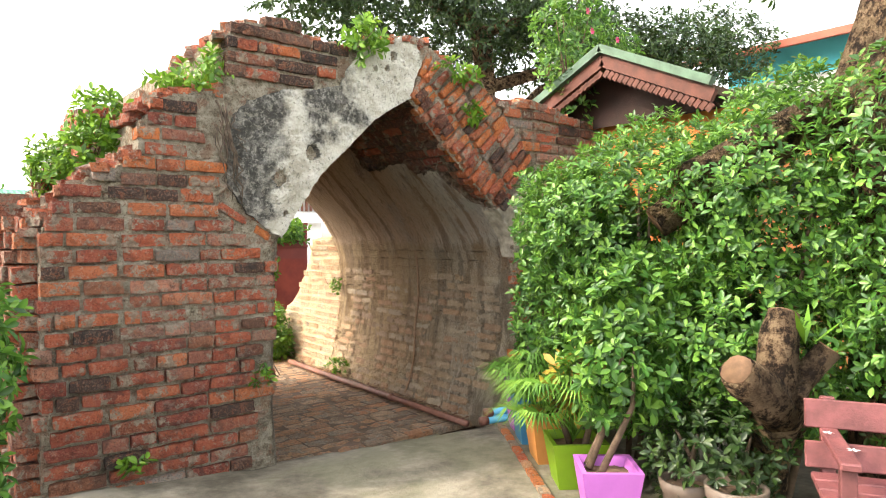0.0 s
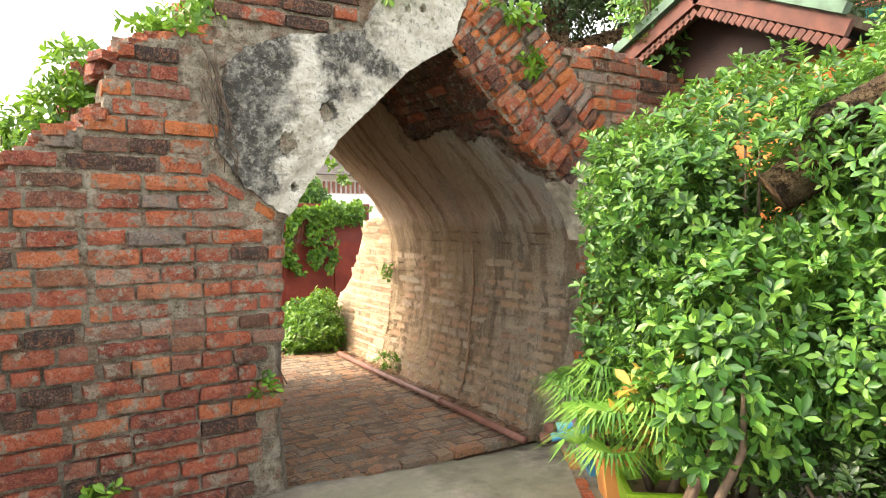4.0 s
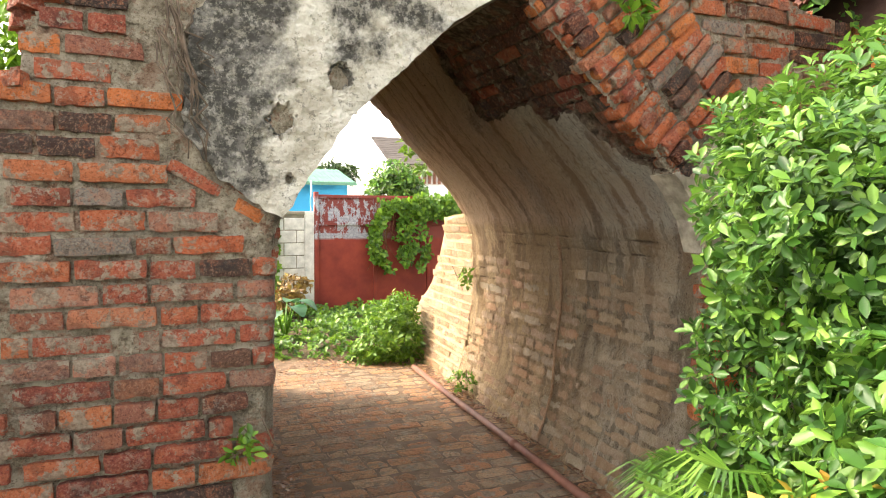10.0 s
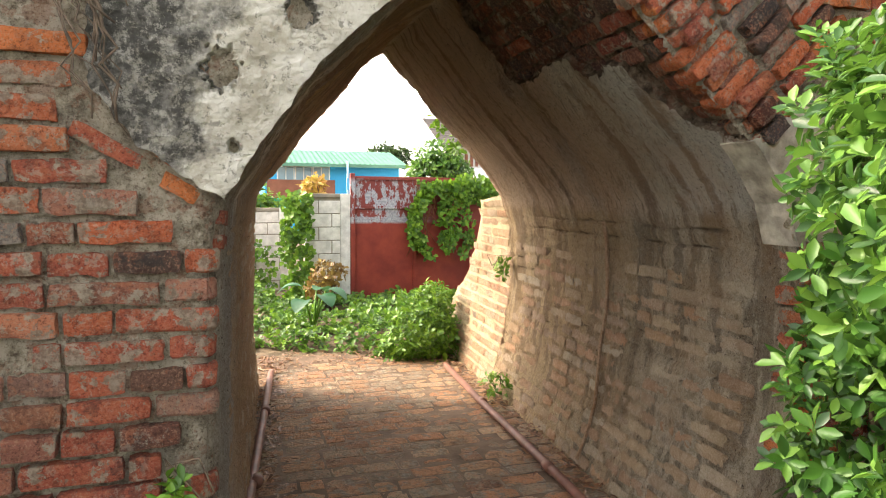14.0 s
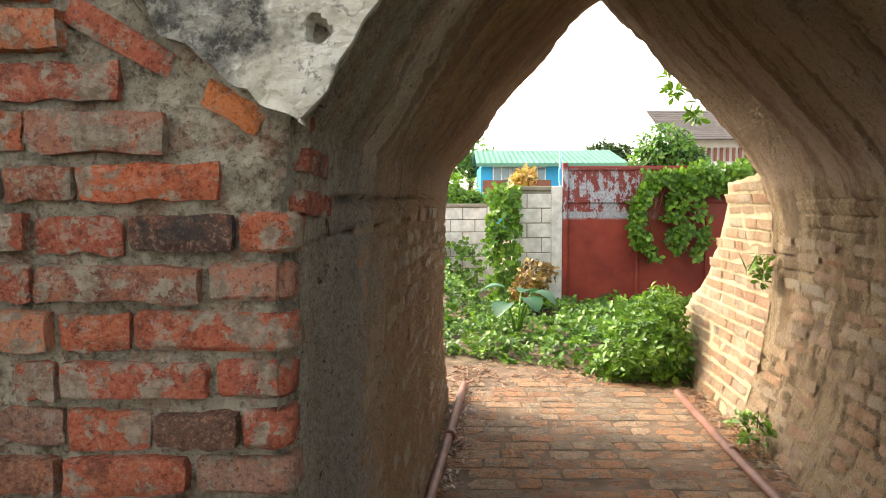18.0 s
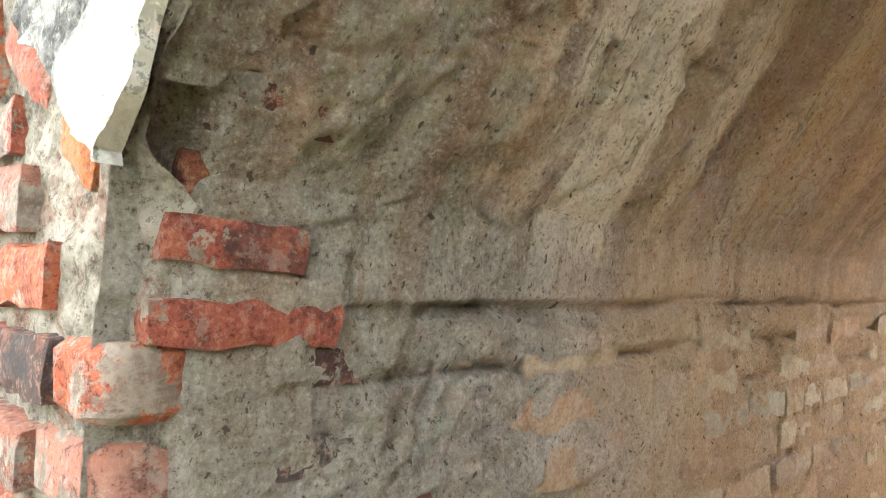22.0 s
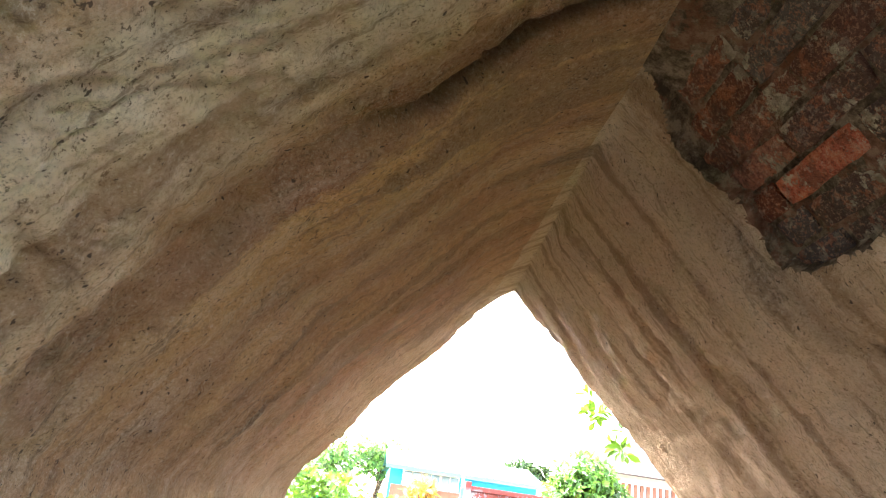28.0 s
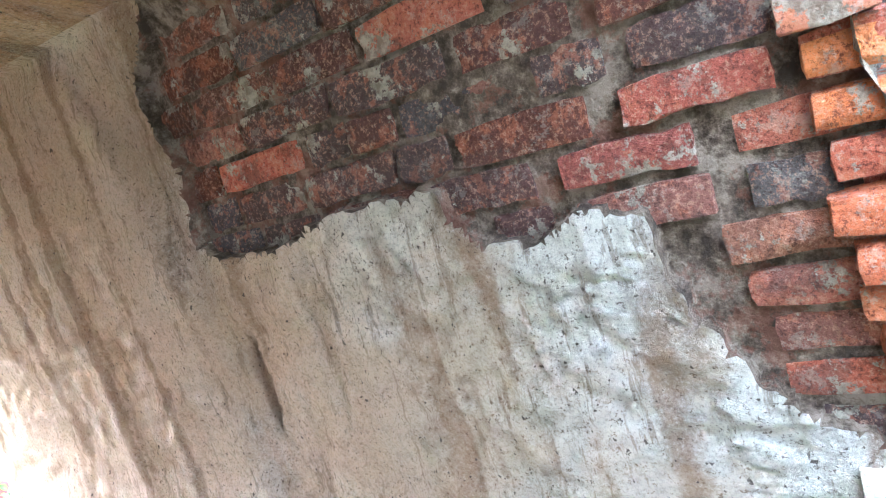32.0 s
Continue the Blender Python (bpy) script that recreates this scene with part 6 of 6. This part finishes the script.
# ---- trees and houses behind the wall ----
def tree(base, height, trunk_r, blobs, count, size, seed, label, material=None, per=7):
    t = thing("tree", label, "tree", base)
    rng = random.Random(seed)
    pts = [Vector((0.15 * nz(seed, i, 0, 1.3) * i, 0.15 * nz(i, seed, 4, 1.3) * i, height * 0.6 * i / 5)) for i in range(6)]
    obj("trunk", tube_mesh("trunk", pts, [trunk_r * (1 - 0.09 * i) for i in range(6)], M_BARK, 12, 0.12, seed), t)
    for k, (c, r) in enumerate(blobs):
        e = Vector(c)
        a = pts[3 + k % 3]
        m = a.lerp(e, 0.5) + Vector((0, 0, 0.25))
        obj("limb", tube_mesh("limb", [a, m, e], [trunk_r * 0.4, trunk_r * 0.25, trunk_r * 0.07], M_BARK, 7, 0.15, seed + k), t)
    obj("crown", leaf_cloud("crown", shell_spots(blobs, count, seed, depth=0.95), size, per, material or M_LEAF_DARK, seed, spread=(30, 95), droop=0.3), t)
    return t


tree((6.1, 4.7, 0), 9.0, 0.30, [((-2.6, 0.3, 5.6), (1.5, 1.3, 1.0)), ((-0.7, -0.4, 5.9), (1.6, 1.4, 1.3)), ((1.2, 0.1, 5.7), (1.6, 1.4, 1.2)), ((2.8, -0.6, 5.2), (1.3, 1.3, 0.8)), ((0.2, 0.6, 7.2), (2.6, 2.0, 1.4)), ((-3.6, 0.0, 5.9), (1.0, 0.9, 0.6)), ((2.6, -2.2, 5.0), (1.5, 1.0, 0.6)), ((4.2, -2.4, 5.3), (1.4, 1.0, 0.7)), ((1.0, -1.6, 5.2), (1.2, 0.9, 0.5))], 10000, 0.10, 61, "tall tree with feathery dark green crown behind the wall", per=6)
shrub("flowering_climber", "leggy flowering climber with pale stems and pink blossoms", (3.22, 0.25, 2.55), [((0.05, -0.2, 1.30), (0.24, 0.25, 0.28)), ((0, -0.2, 0.45), (0.32, 0.3, 0.5)), ((0.1, -0.15, 0.95), (0.3, 0.3, 0.4)), ((-0.25, -0.2, 0.7), (0.25, 0.25, 0.25)), ((0.35, -0.3, 0.45), (0.35, 0.3, 0.5)), ((0.45, -0.45, 0.05), (0.3, 0.3, 0.4)), ((-0.3, -0.2, 1.05), (0.3, 0.25, 0.4)), ((0.45, -0.2, 0.9), (0.35, 0.3, 0.4)), ((0.7, -0.4, 0.45), (0.3, 0.3, 0.35))], 900, 0.062, 63, material=M_LEAF, stems=26, girth=0.6)
for k in range(7):
    rng = random.Random(700 + k)
    t = thing("blossom", "small pink blossom on the climber", "flower", (3.22 + rng.uniform(-0.35, 0.35), rng.uniform(-0.32, 0.0), 3.1 + rng.uniform(0, 0.6)), group="pink blossoms")
    bm = bmesh.new()
    for i in range(6):
        a = i * 1.047
        c = bm.verts.new((0, 0, 0))
        p = [bm.verts.new((0.03 * k2 * math.cos(a + q), -0.015, 0.03 * k2 * math.sin(a + q))) for q, k2 in ((-0.45, 0.8), (0, 1.2), (0.45, 0.8))]
        bm.faces.new((c, *p))
    part("petals", bm, simple("pink_petal", (0.55, 0.06, 0.16), 0.6, 0.2, 9, bump=0), t)


def far_house():
    t = thing("house", "turquoise house with a red-orange roof seen over the shrubs", "house", (12.5, 1.2, 0))
    part("wall", box_bm((4, 4, 5.7), (2, 0, 2.85)), simple("turquoise_paint", (0.10, 0.62, 0.80), 0.6, 0.06, 1, bump=0), t)
    part("band", box_bm((0.1, 4.2, 0.7), (-0.05, 0, 4.6)), M_WHITE, t)
    part("roof", box_bm((5.4, 5.2, 0.14), (1.6, 0, 6.1), rot=(0, -14, 0)), simple("red_roof", (0.36, 0.11, 0.075), 0.7, 0.15, 3), t)


far_house()

# small round tree behind the gate, bananas and bushes behind the block wall
tree((3.62, 9.3, 0), 2.6, 0.05, [((-0.05, 0, 2.26), (0.40, 0.4, 0.42)), ((0.26, 0.1, 2.05), (0.36, 0.35, 0.34)), ((-0.34, 0, 2.05), (0.25, 0.3, 0.26))], 520, 0.10, 71, "small dense round tree behind the gate", material=M_LEAF)
tree((8.9, 36, 0), 5.5, 0.15, [((0, 0, 4.1), (1.3, 1.0, 0.7))], 220, 0.3, 72, "tree crown showing above the blue house", material=M_LEAF_DARK)
tree((1.2, 38, 0), 6, 0.2, [((0, 0, 4.0), (1.6, 1.2, 1.0)), ((-2.6, -1, 3.6), (1.6, 1.3, 1.2))], 420, 0.3, 73, "far tree beside the blue house", material=M_LEAF)


def broad_leaf(name, root, direction, length, width, droop, material, parent, n=6):
    verts, faces = [], []
    d = Vector(direction).normalized()
    s = d.cross(Vector((0, 0, 1))).normalized()
    p = Vector(root)
    for i in range(n + 1):
        f = i / n
        w = width * math.sin(math.pi * min(0.97, 0.08 + 0.92 * f)) ** 0.7
        verts += [p + s * w + Vector((0, 0, 0.25 * w)), p, p - s * w + Vector((0, 0, 0.25 * w))]
        p = p + d * (length / n)
        d = (d + Vector((0, 0, -droop / n))).normalized()
    for i in range(n):
        a = i * 3
        faces += [(a, a + 1, a + 4, a + 3), (a + 1, a + 2, a + 5, a + 4)]
    return obj(name, mesh_of(name, verts, faces, material, smooth=True), parent)


def banana(base, h, seed):
    t = thing("banana_plant", "yellow-green banana plant with broad leaves behind the block wall", "plant", base, group="banana plants")
    rng = random.Random(seed)
    obj("stalk", tube_mesh("stalk", [(0, 0, 0), (0, 0, h)], [0.07, 0.05], M_LEAF_VINE, 8), t)
    for k in range(7):
        a = k * 0.9 + rng.uniform(-.3, .3)
        broad_leaf("leaf", (0, 0, h), (math.cos(a), math.sin(a), 1.1), rng.uniform(0.7, 1.1), 0.14, 1.6, M_LEAF_VINE, t)


banana((0.15, 11.5, 0), 1.15, 81)
banana((0.75, 12.5, 0), 1.2, 82)
banana((1.45, 10.6, 0), 1.15, 83)
shrub("croton", "yellow variegated bush behind the block wall", (1.35, 9.2, 0), [((0, 0, 1.75), (0.2, 0.2, 0.25))], 40, 0.12, 84, material=M_LEAF_YELLOW, stems=3)
net = thing("garden_net", "turquoise shade net on a low frame", "net", (0.2, 10.4, 0))
M_NET = simple("turquoise_net", (0.05, 0.45, 0.42), 0.8, 0.25, 6)
part("net_sheet", box_bm((1.6, 0.02, 0.26), (0.3, 0, 1.50), rot=(6, 0, 2)), M_NET, net)
shrub("leafy_bush", "bright green leafy bush behind the block wall", (0.15, 10.1, 0), [((0, 0, 1.55), (0.55, 0.3, 0.40)), ((-0.7, 0.1, 1.65), (0.6, 0.3, 0.45)), ((0.55, 0.2, 1.35), (0.35, 0.3, 0.3))], 420, 0.11, 86, material=M_LEAF_VINE, stems=6, category="bush")
for x in (-0.45, 1.05):
    part("stake", box_bm((0.03, 0.03, 1.7), (x, 0.03, 0.83)), M_STEM, net)
pole = thing("pole", "thin pale blue metal pole beside the gate", "pole", (1.72, 7.95, 0))
obj("tube", tube_mesh("tube", [(0, 0, 0), (0, 0, 2.2)], [0.016, 0.016], simple("pale_blue_metal", (0.25, 0.42, 0.55), 0.4, 0.1, 4, bump=0), 8), pole)
part("bracket", box_bm((0.05, 0.04, 0.18), (0.0, -0.03, 1.85), 0.004), M_BLUEPIPE, pole)


# ---- creepers ----
def ground_spots(x0, x1, y0, y1, count, seed, height):
    rng = random.Random(seed)
    out = []
    while len(out) < count:
        x, y = rng.uniform(x0, x1), rng.uniform(y0, y1)
        h = height(x, y)
        if h <= 0.01:
            continue
        z = ground_z(x, y) + h * rng.uniform(0.35, 1.0) ** 0.6
        out.append((Vector((x, y, z)), Vector((rng.gauss(0, 0.3), -0.35 + rng.gauss(0, 0.3), 1)).normalized()))
    return out


def creeper_height(x, y):
    edge = interp(x, [(-0.5, 4.9), (0.3, 5.0), (0.9, 4.75), (1.3, 4.5), (1.5, 4.15), (2.2, 3.95)])
    if y < edge + 0.15 * nz(x, y, 0, 3):
        return 0.0
    h = 0.15 + 0.17 * nz(x, y, 2, 2.4)
    if x < 1.5 and nz(x, y, 8, 1.9) > 0.22:      # bare gaps with fallen leaves
        return 0.0
    h += 0.62 * math.exp(-((x - 1.92) / 0.36) ** 2 - ((y - 4.62) / 0.50) ** 2)
    h += 0.55 * (1 - smoothstep(-0.2, 0.75, x)) * smoothstep(5.2, 7.0, y)
    return h * smoothstep(edge, edge + 0.35, y)


creeper = obj("creeper", leaf_cloud("creeper", ground_spots(-1.0, 3.6, 3.9, 7.75, 1500, 91, creeper_height), 0.068, 5, M_LEAF_VINE, 91, width=0.75, spread=(35, 95)))
under_creeper = obj("creeper", leaf_cloud("creeper", ground_spots(-1.0, 3.6, 3.9, 7.75, 1500, 191, lambda x, y: 0.85 * creeper_height(x, y)), 0.06, 5, M_LEAF, 191, width=0.6, spread=(35, 95)))
tagged(under_creeper, "darker green weeds among the creeper", "weeds", kind="stuff")
tagged(creeper, "green creeper covering the ground beyond the passage", "creeper", kind="stuff")

rng9 = random.Random(92)
spots = []
for k in range(420):      # on the block walls
    x = rng9.uniform(-1.2, 0.95) if k % 3 else rng9.uniform(0.75, 1.12)
    y = 9.35 if x < 0.7 and k % 3 else 7.68
    if y > 9 and x > 0.9:
        continue
    z = rng9.uniform(0.1, 1.5) if y > 9 else rng9.uniform(0.1, 1.7)
    if y > 9 and 0.25 * nz(x, z, 0, 1.5) + 0.5 < z / 1.5:
        continue
    spots.append((Vector((x, y - rng9.uniform(0, 0.15), z)), Vector((rng9.gauss(0, .4), -1, 0.4 + rng9.gauss(0, .3)))))
obj_v = obj("wall_vine", leaf_cloud("wall_vine", spots, 0.085, 6, M_LEAF_VINE, 93, width=0.7, droop=0.4))
tagged(obj_v, "bright vine climbing the concrete block wall", "vine", kind="stuff")

spots = []
for k in range(480):      # hanging over the gate in a torn loop
    f = rng9.random()
    if f < 0.45:          # the arm that curls down
        g = rng9.random()
        x = interp(g, [(0, 3.35), (0.25, 2.95), (0.5, 2.72), (0.75, 2.68), (1, 2.95)])
        z = interp(g, [(0, 1.86), (0.25, 1.78), (0.5, 1.45), (0.75, 1.1), (1, 0.72)])
        w = 0.03 + 0.06 * abs(nz(g, 3, 1, 6))
    elif f < 0.8:         # the mass over the top
        x, z, w = rng9.uniform(3.35, 4.2), rng9.uniform(1.62, 1.95), 0.04
    else:                 # strands hanging down behind
        x = rng9.choice((3.2, 3.32, 3.55))
        z, w = rng9.uniform(0.8, 1.7), 0.05
    x += rng9.gauss(0, w)
    z += rng9.gauss(0, w)
    spots.append((Vector((x, GATE_Y - 0.06 - rng9.uniform(0, 0.18), z)), Vector((rng9.gauss(0, .4), -1, 0.3 + rng9.gauss(0, .3)))))
gv = thing("gate_vine", "leafy green vine hanging over the red gate", "vine", (0, 0, 0))
obj("leaves", leaf_cloud("leaves", spots, 0.085, 6, M_LEAF_VINE, 94, width=0.6, droop=0.5), gv)
for k in range(16):
    x0 = rng9.uniform(2.75, 3.4)
    pts = [(x0, GATE_Y - 0.05, 1.9), (x0 + rng9.uniform(-.2, .2), GATE_Y - 0.09, 1.5), (x0 + rng9.uniform(-.3, .3), GATE_Y - 0.07, rng9.uniform(0.7, 1.2))]
    obj("stem", tube_mesh("stem", pts, [0.007, 0.006, 0.004], simple("dry_red_stem", (0.25, 0.11, 0.06), 0.9, 0.3, 9) if k == 0 else bpy.data.materials["dry_red_stem"], 5), gv)

shrub("dry_weed", "brown withered weed at the foot of the block wall", (1.33, 7.25, 0.02), [((0, 0, 0.55), (0.24, 0.2, 0.2)), ((-0.15, 0, 0.3), (0.2, 0.2, 0.2))], 90, 0.085, 96, material=leaf_material("withered_leaf", (0.14, 0.07, 0.02), (0.27, 0.16, 0.04), (0.40, 0.28, 0.07), trans=0.2), stems=6, girth=0.4, category="weed")
shrub("creeper_clump", "dense leafy clump of creeper at the foot of the broken wall", (1.93, 4.42, 0.0), [((0, 0, 0.26), (0.36, 0.36, 0.30)), ((0.12, 0.12, 0.50), (0.24, 0.26, 0.24)), ((-0.25, -0.1, 0.12), (0.25, 0.25, 0.14))], 430, 0.062, 97, material=M_LEAF_VINE, stems=5, girth=0.3, category="creeper")
taro = thing("taro", "large-leaved blue-green taro plant growing in the creeper", "plant", (0.93, 5.75, 0.05))
for k, (a, h) in enumerate(((1.2, 0.46), (2.6, 0.52), (-0.3, 0.48), (4.0, 0.38), (5.2, 0.44))):
    top = Vector((0.15 * math.cos(a), 0.15 * math.sin(a), h))
    st = obj("stalk", tube_mesh("stalk", [(0, 0, 0), top * 0.6, top], [0.016, 0.012, 0.008], M_LEAF_VINE, 6), taro)
    broad_leaf("leaf", top, (math.cos(a), math.sin(a) - 0.4, 0.2), 0.31, 0.115, 1.3, M_TARO, taro)

# litter of dry leaves along the walls and at the edge of the creeper
rngl = random.Random(95)
spots = []
for k in range(900):
    q = rngl.random()
    y = rngl.uniform(0.3, 4.7)
    if q < 0.35:
        x = 0.02 + shift(y) + abs(rngl.gauss(0, 0.08))
    elif q < 0.7:
        x = 1.95 + shift(y) - abs(rngl.gauss(0, 0.12))
    else:
        x, y = rngl.uniform(0.2, 2.1), rngl.gauss(4.4, 0.22)
    spots.append((Vector((x, y, 0.012 + ground_z(x, 5) * 0)), Vector((rngl.gauss(0, .2), rngl.gauss(0, .2), 1))))
litter = obj("leaf_litter", leaf_cloud("leaf_litter", spots, 0.05, 2, leaf_material("dry_leaf", (0.16, 0.07, 0.035), (0.28, 0.14, 0.07), (0.36, 0.22, 0.11), trans=0.1), 95, spread=(80, 95)))
tagged(litter, "dry brown fallen leaves along the passage floor", "leaves", kind="stuff")


# ---- plants on the wall and roots ----
def wall_plant(base, blobs, count, size, seed, label, material=None):
    return shrub("wall_plant", label, base, blobs, count, size, seed, material=material or M_LEAF_VINE, stems=3, category="plant", girth=0.18)


wall_plant((-0.97, 0.66, 2.12), [((0.02, -0.05, 0.30), (0.16, 0.14, 0.20)), ((-0.05, -0.12, 0.06), (0.15, 0.14, 0.18))], 120, 0.062, 101, "bright leafy creeper growing from the broken wall")
wall_plant((-1.20, 0.95, 2.02), [((0, 0, 0.10), (0.12, 0.18, 0.16)), ((0.04, -0.1, 0.0), (0.10, 0.15, 0.12))], 90, 0.058, 102, "yellow-green creeper on the ragged wall end")
wall_plant((-0.50, 0.15, 2.55), [((0, 0, 0.06), (0.28, 0.15, 0.10)), ((0.12, 0, 0.16), (0.13, 0.12, 0.12))], 80, 0.06, 103, "leafy weed on top of the broken wall")
wall_plant((0.62, -0.02, 2.95), [((0, -0.06, 0.1), (0.17, 0.1, 0.16))], 45, 0.065, 104, "leafy weed rooted in the wall above the arch")
wall_plant((1.40, -0.1, 2.95), [((0, -0.05, 0.0), (0.14, 0.06, 0.08)), ((0.16, -0.05, -0.06), (0.10, 0.05, 0.06))], 16, 0.07, 105, "pale green trailing weed on the arch ring", )
wall_plant((1.62, -0.1, 2.62), [((0, -0.05, 0), (0.07, 0.05, 0.06))], 9, 0.07, 106, "small weed sprouting between ring bricks")
wall_plant((-0.95, -0.03, 0.33), [((0, -0.04, 0), (0.06, 0.05, 0.04))], 7, 0.06, 107, "small weed at the foot of the wall")
wall_plant((-0.16, -0.03, 0.72), [((0, -0.03, 0), (0.05, 0.04, 0.05))], 7, 0.05, 108, "small weed between bricks of the jamb")
wall_plant((2.22, 3.05, 1.05), [((0, 0, 0), (0.03, 0.06, 0.12))], 12, 0.05, 109, "small weed hanging on the passage wall")
wall_plant((2.14, 2.75, 0.1), [((-0.08, 0, 0), (0.1, 0.16, 0.1))], 26, 0.05, 110, "low weeds at the foot of the passage wall")
wall_plant((1.98, 3.69, 2.38), [((-0.10, 0.06, -0.03), (0.07, 0.05, 0.12))], 7, 0.075, 111, "green leaves hanging at the far mouth")
wall_plant((2.16, 3.69, 2.16), [((-0.11, 0.06, -0.02), (0.06, 0.05, 0.08))], 5, 0.075, 112, "green leaves hanging at the far mouth")
shrub("side_shrub", "bright green leafy shrub beside the wall's ragged end", (-1.78, -0.75, GROUND + 0.1), [((0, 0, 0.85), (0.22, 0.3, 0.42)), ((-0.1, 0, 0.45), (0.25, 0.3, 0.4))], 320, 0.07, 113, material=M_LEAF, stems=4)

roots = thing("aerial_roots", "dry twisted roots hanging down the wall beside the plaster", "root", (-0.40, -0.03, 2.45))
M_ROOT = simple("dry_root", (0.085, 0.062, 0.045), 0.9, 0.5, 20)
rr = random.Random(120)
for k in range(13):
    x = rr.uniform(-0.06, 0.05)
    wob, n = rr.uniform(0.02, 0.075), rr.randint(7, 13)
    start, length = rr.uniform(-0.2, 0.06), rr.uniform(0.2, 0.5)
    pts = []
    for i in range(n):
        f = i / (n - 1)
        pts.append((x + wob * nz(k * 7.1, f * 4, 0, 1.7) + 0.10 * f * rr.uniform(0.6, 1.2), -0.016 - 0.03 * abs(nz(k, f, 3, 5)), start - length * f))
    r = rr.uniform(0.003, 0.008)
    obj("root", tube_mesh("root", pts, [r * (1 - 0.6 * i / n) for i in range(n)], M_ROOT, 6, 0.25, k), roots)

# blue pipe ends beside the arch
for k, (z, dx) in enumerate(((0.10, 0.0), (0.16, 0.05))):
    t = thing("water_pipe", "light blue water pipe with a brown end cap", "pipe", (1.78 + dx, -0.10, z), group="blue water pipes")
    obj("pipe_run", tube_mesh("pipe_run", [(0, 0, 0), (0.45, -0.12, 0.01)], [0.03, 0.03], M_BLUEPIPE, 12), t)
    obj("end_cap", tube_mesh("end_cap", [(-0.05, 0.012, 0), (0.01, 0, 0)], [0.038, 0.038], M_PIPE, 12), t)

# cable conduit down the passage wall
cond = thing("conduit", "thin plastered-over cable running down the passage wall", "cable", (0, 0, 0))
pts = []
for i in range(14):
    z = 1.5 - 1.46 * i / 13
    p, u, v, w = along(1.35 - 0.05 * nz(z, 0, 0, 2), z, True)
    pts.append(p - w * 0.012)
obj("cable", tube_mesh("cable", pts, [0.011] * 14, M_BRICK_WASHED, 8, 0.1, 5), cond)

# an added house block, unseen off to the left, that shades the yard
shade_house = thing("house", "plain pale house block added out of view to shade the yard", "house", (-9.0, 2.4, 0))
part("wall", box_bm((3.0, 9.5, 6.6), (0, 0, 3.3)), M_WHITE, shade_house)
part("roof", box_bm((3.6, 10.2, 0.15), (0, 0, 6.65)), M_ROOFGREY, shade_house)
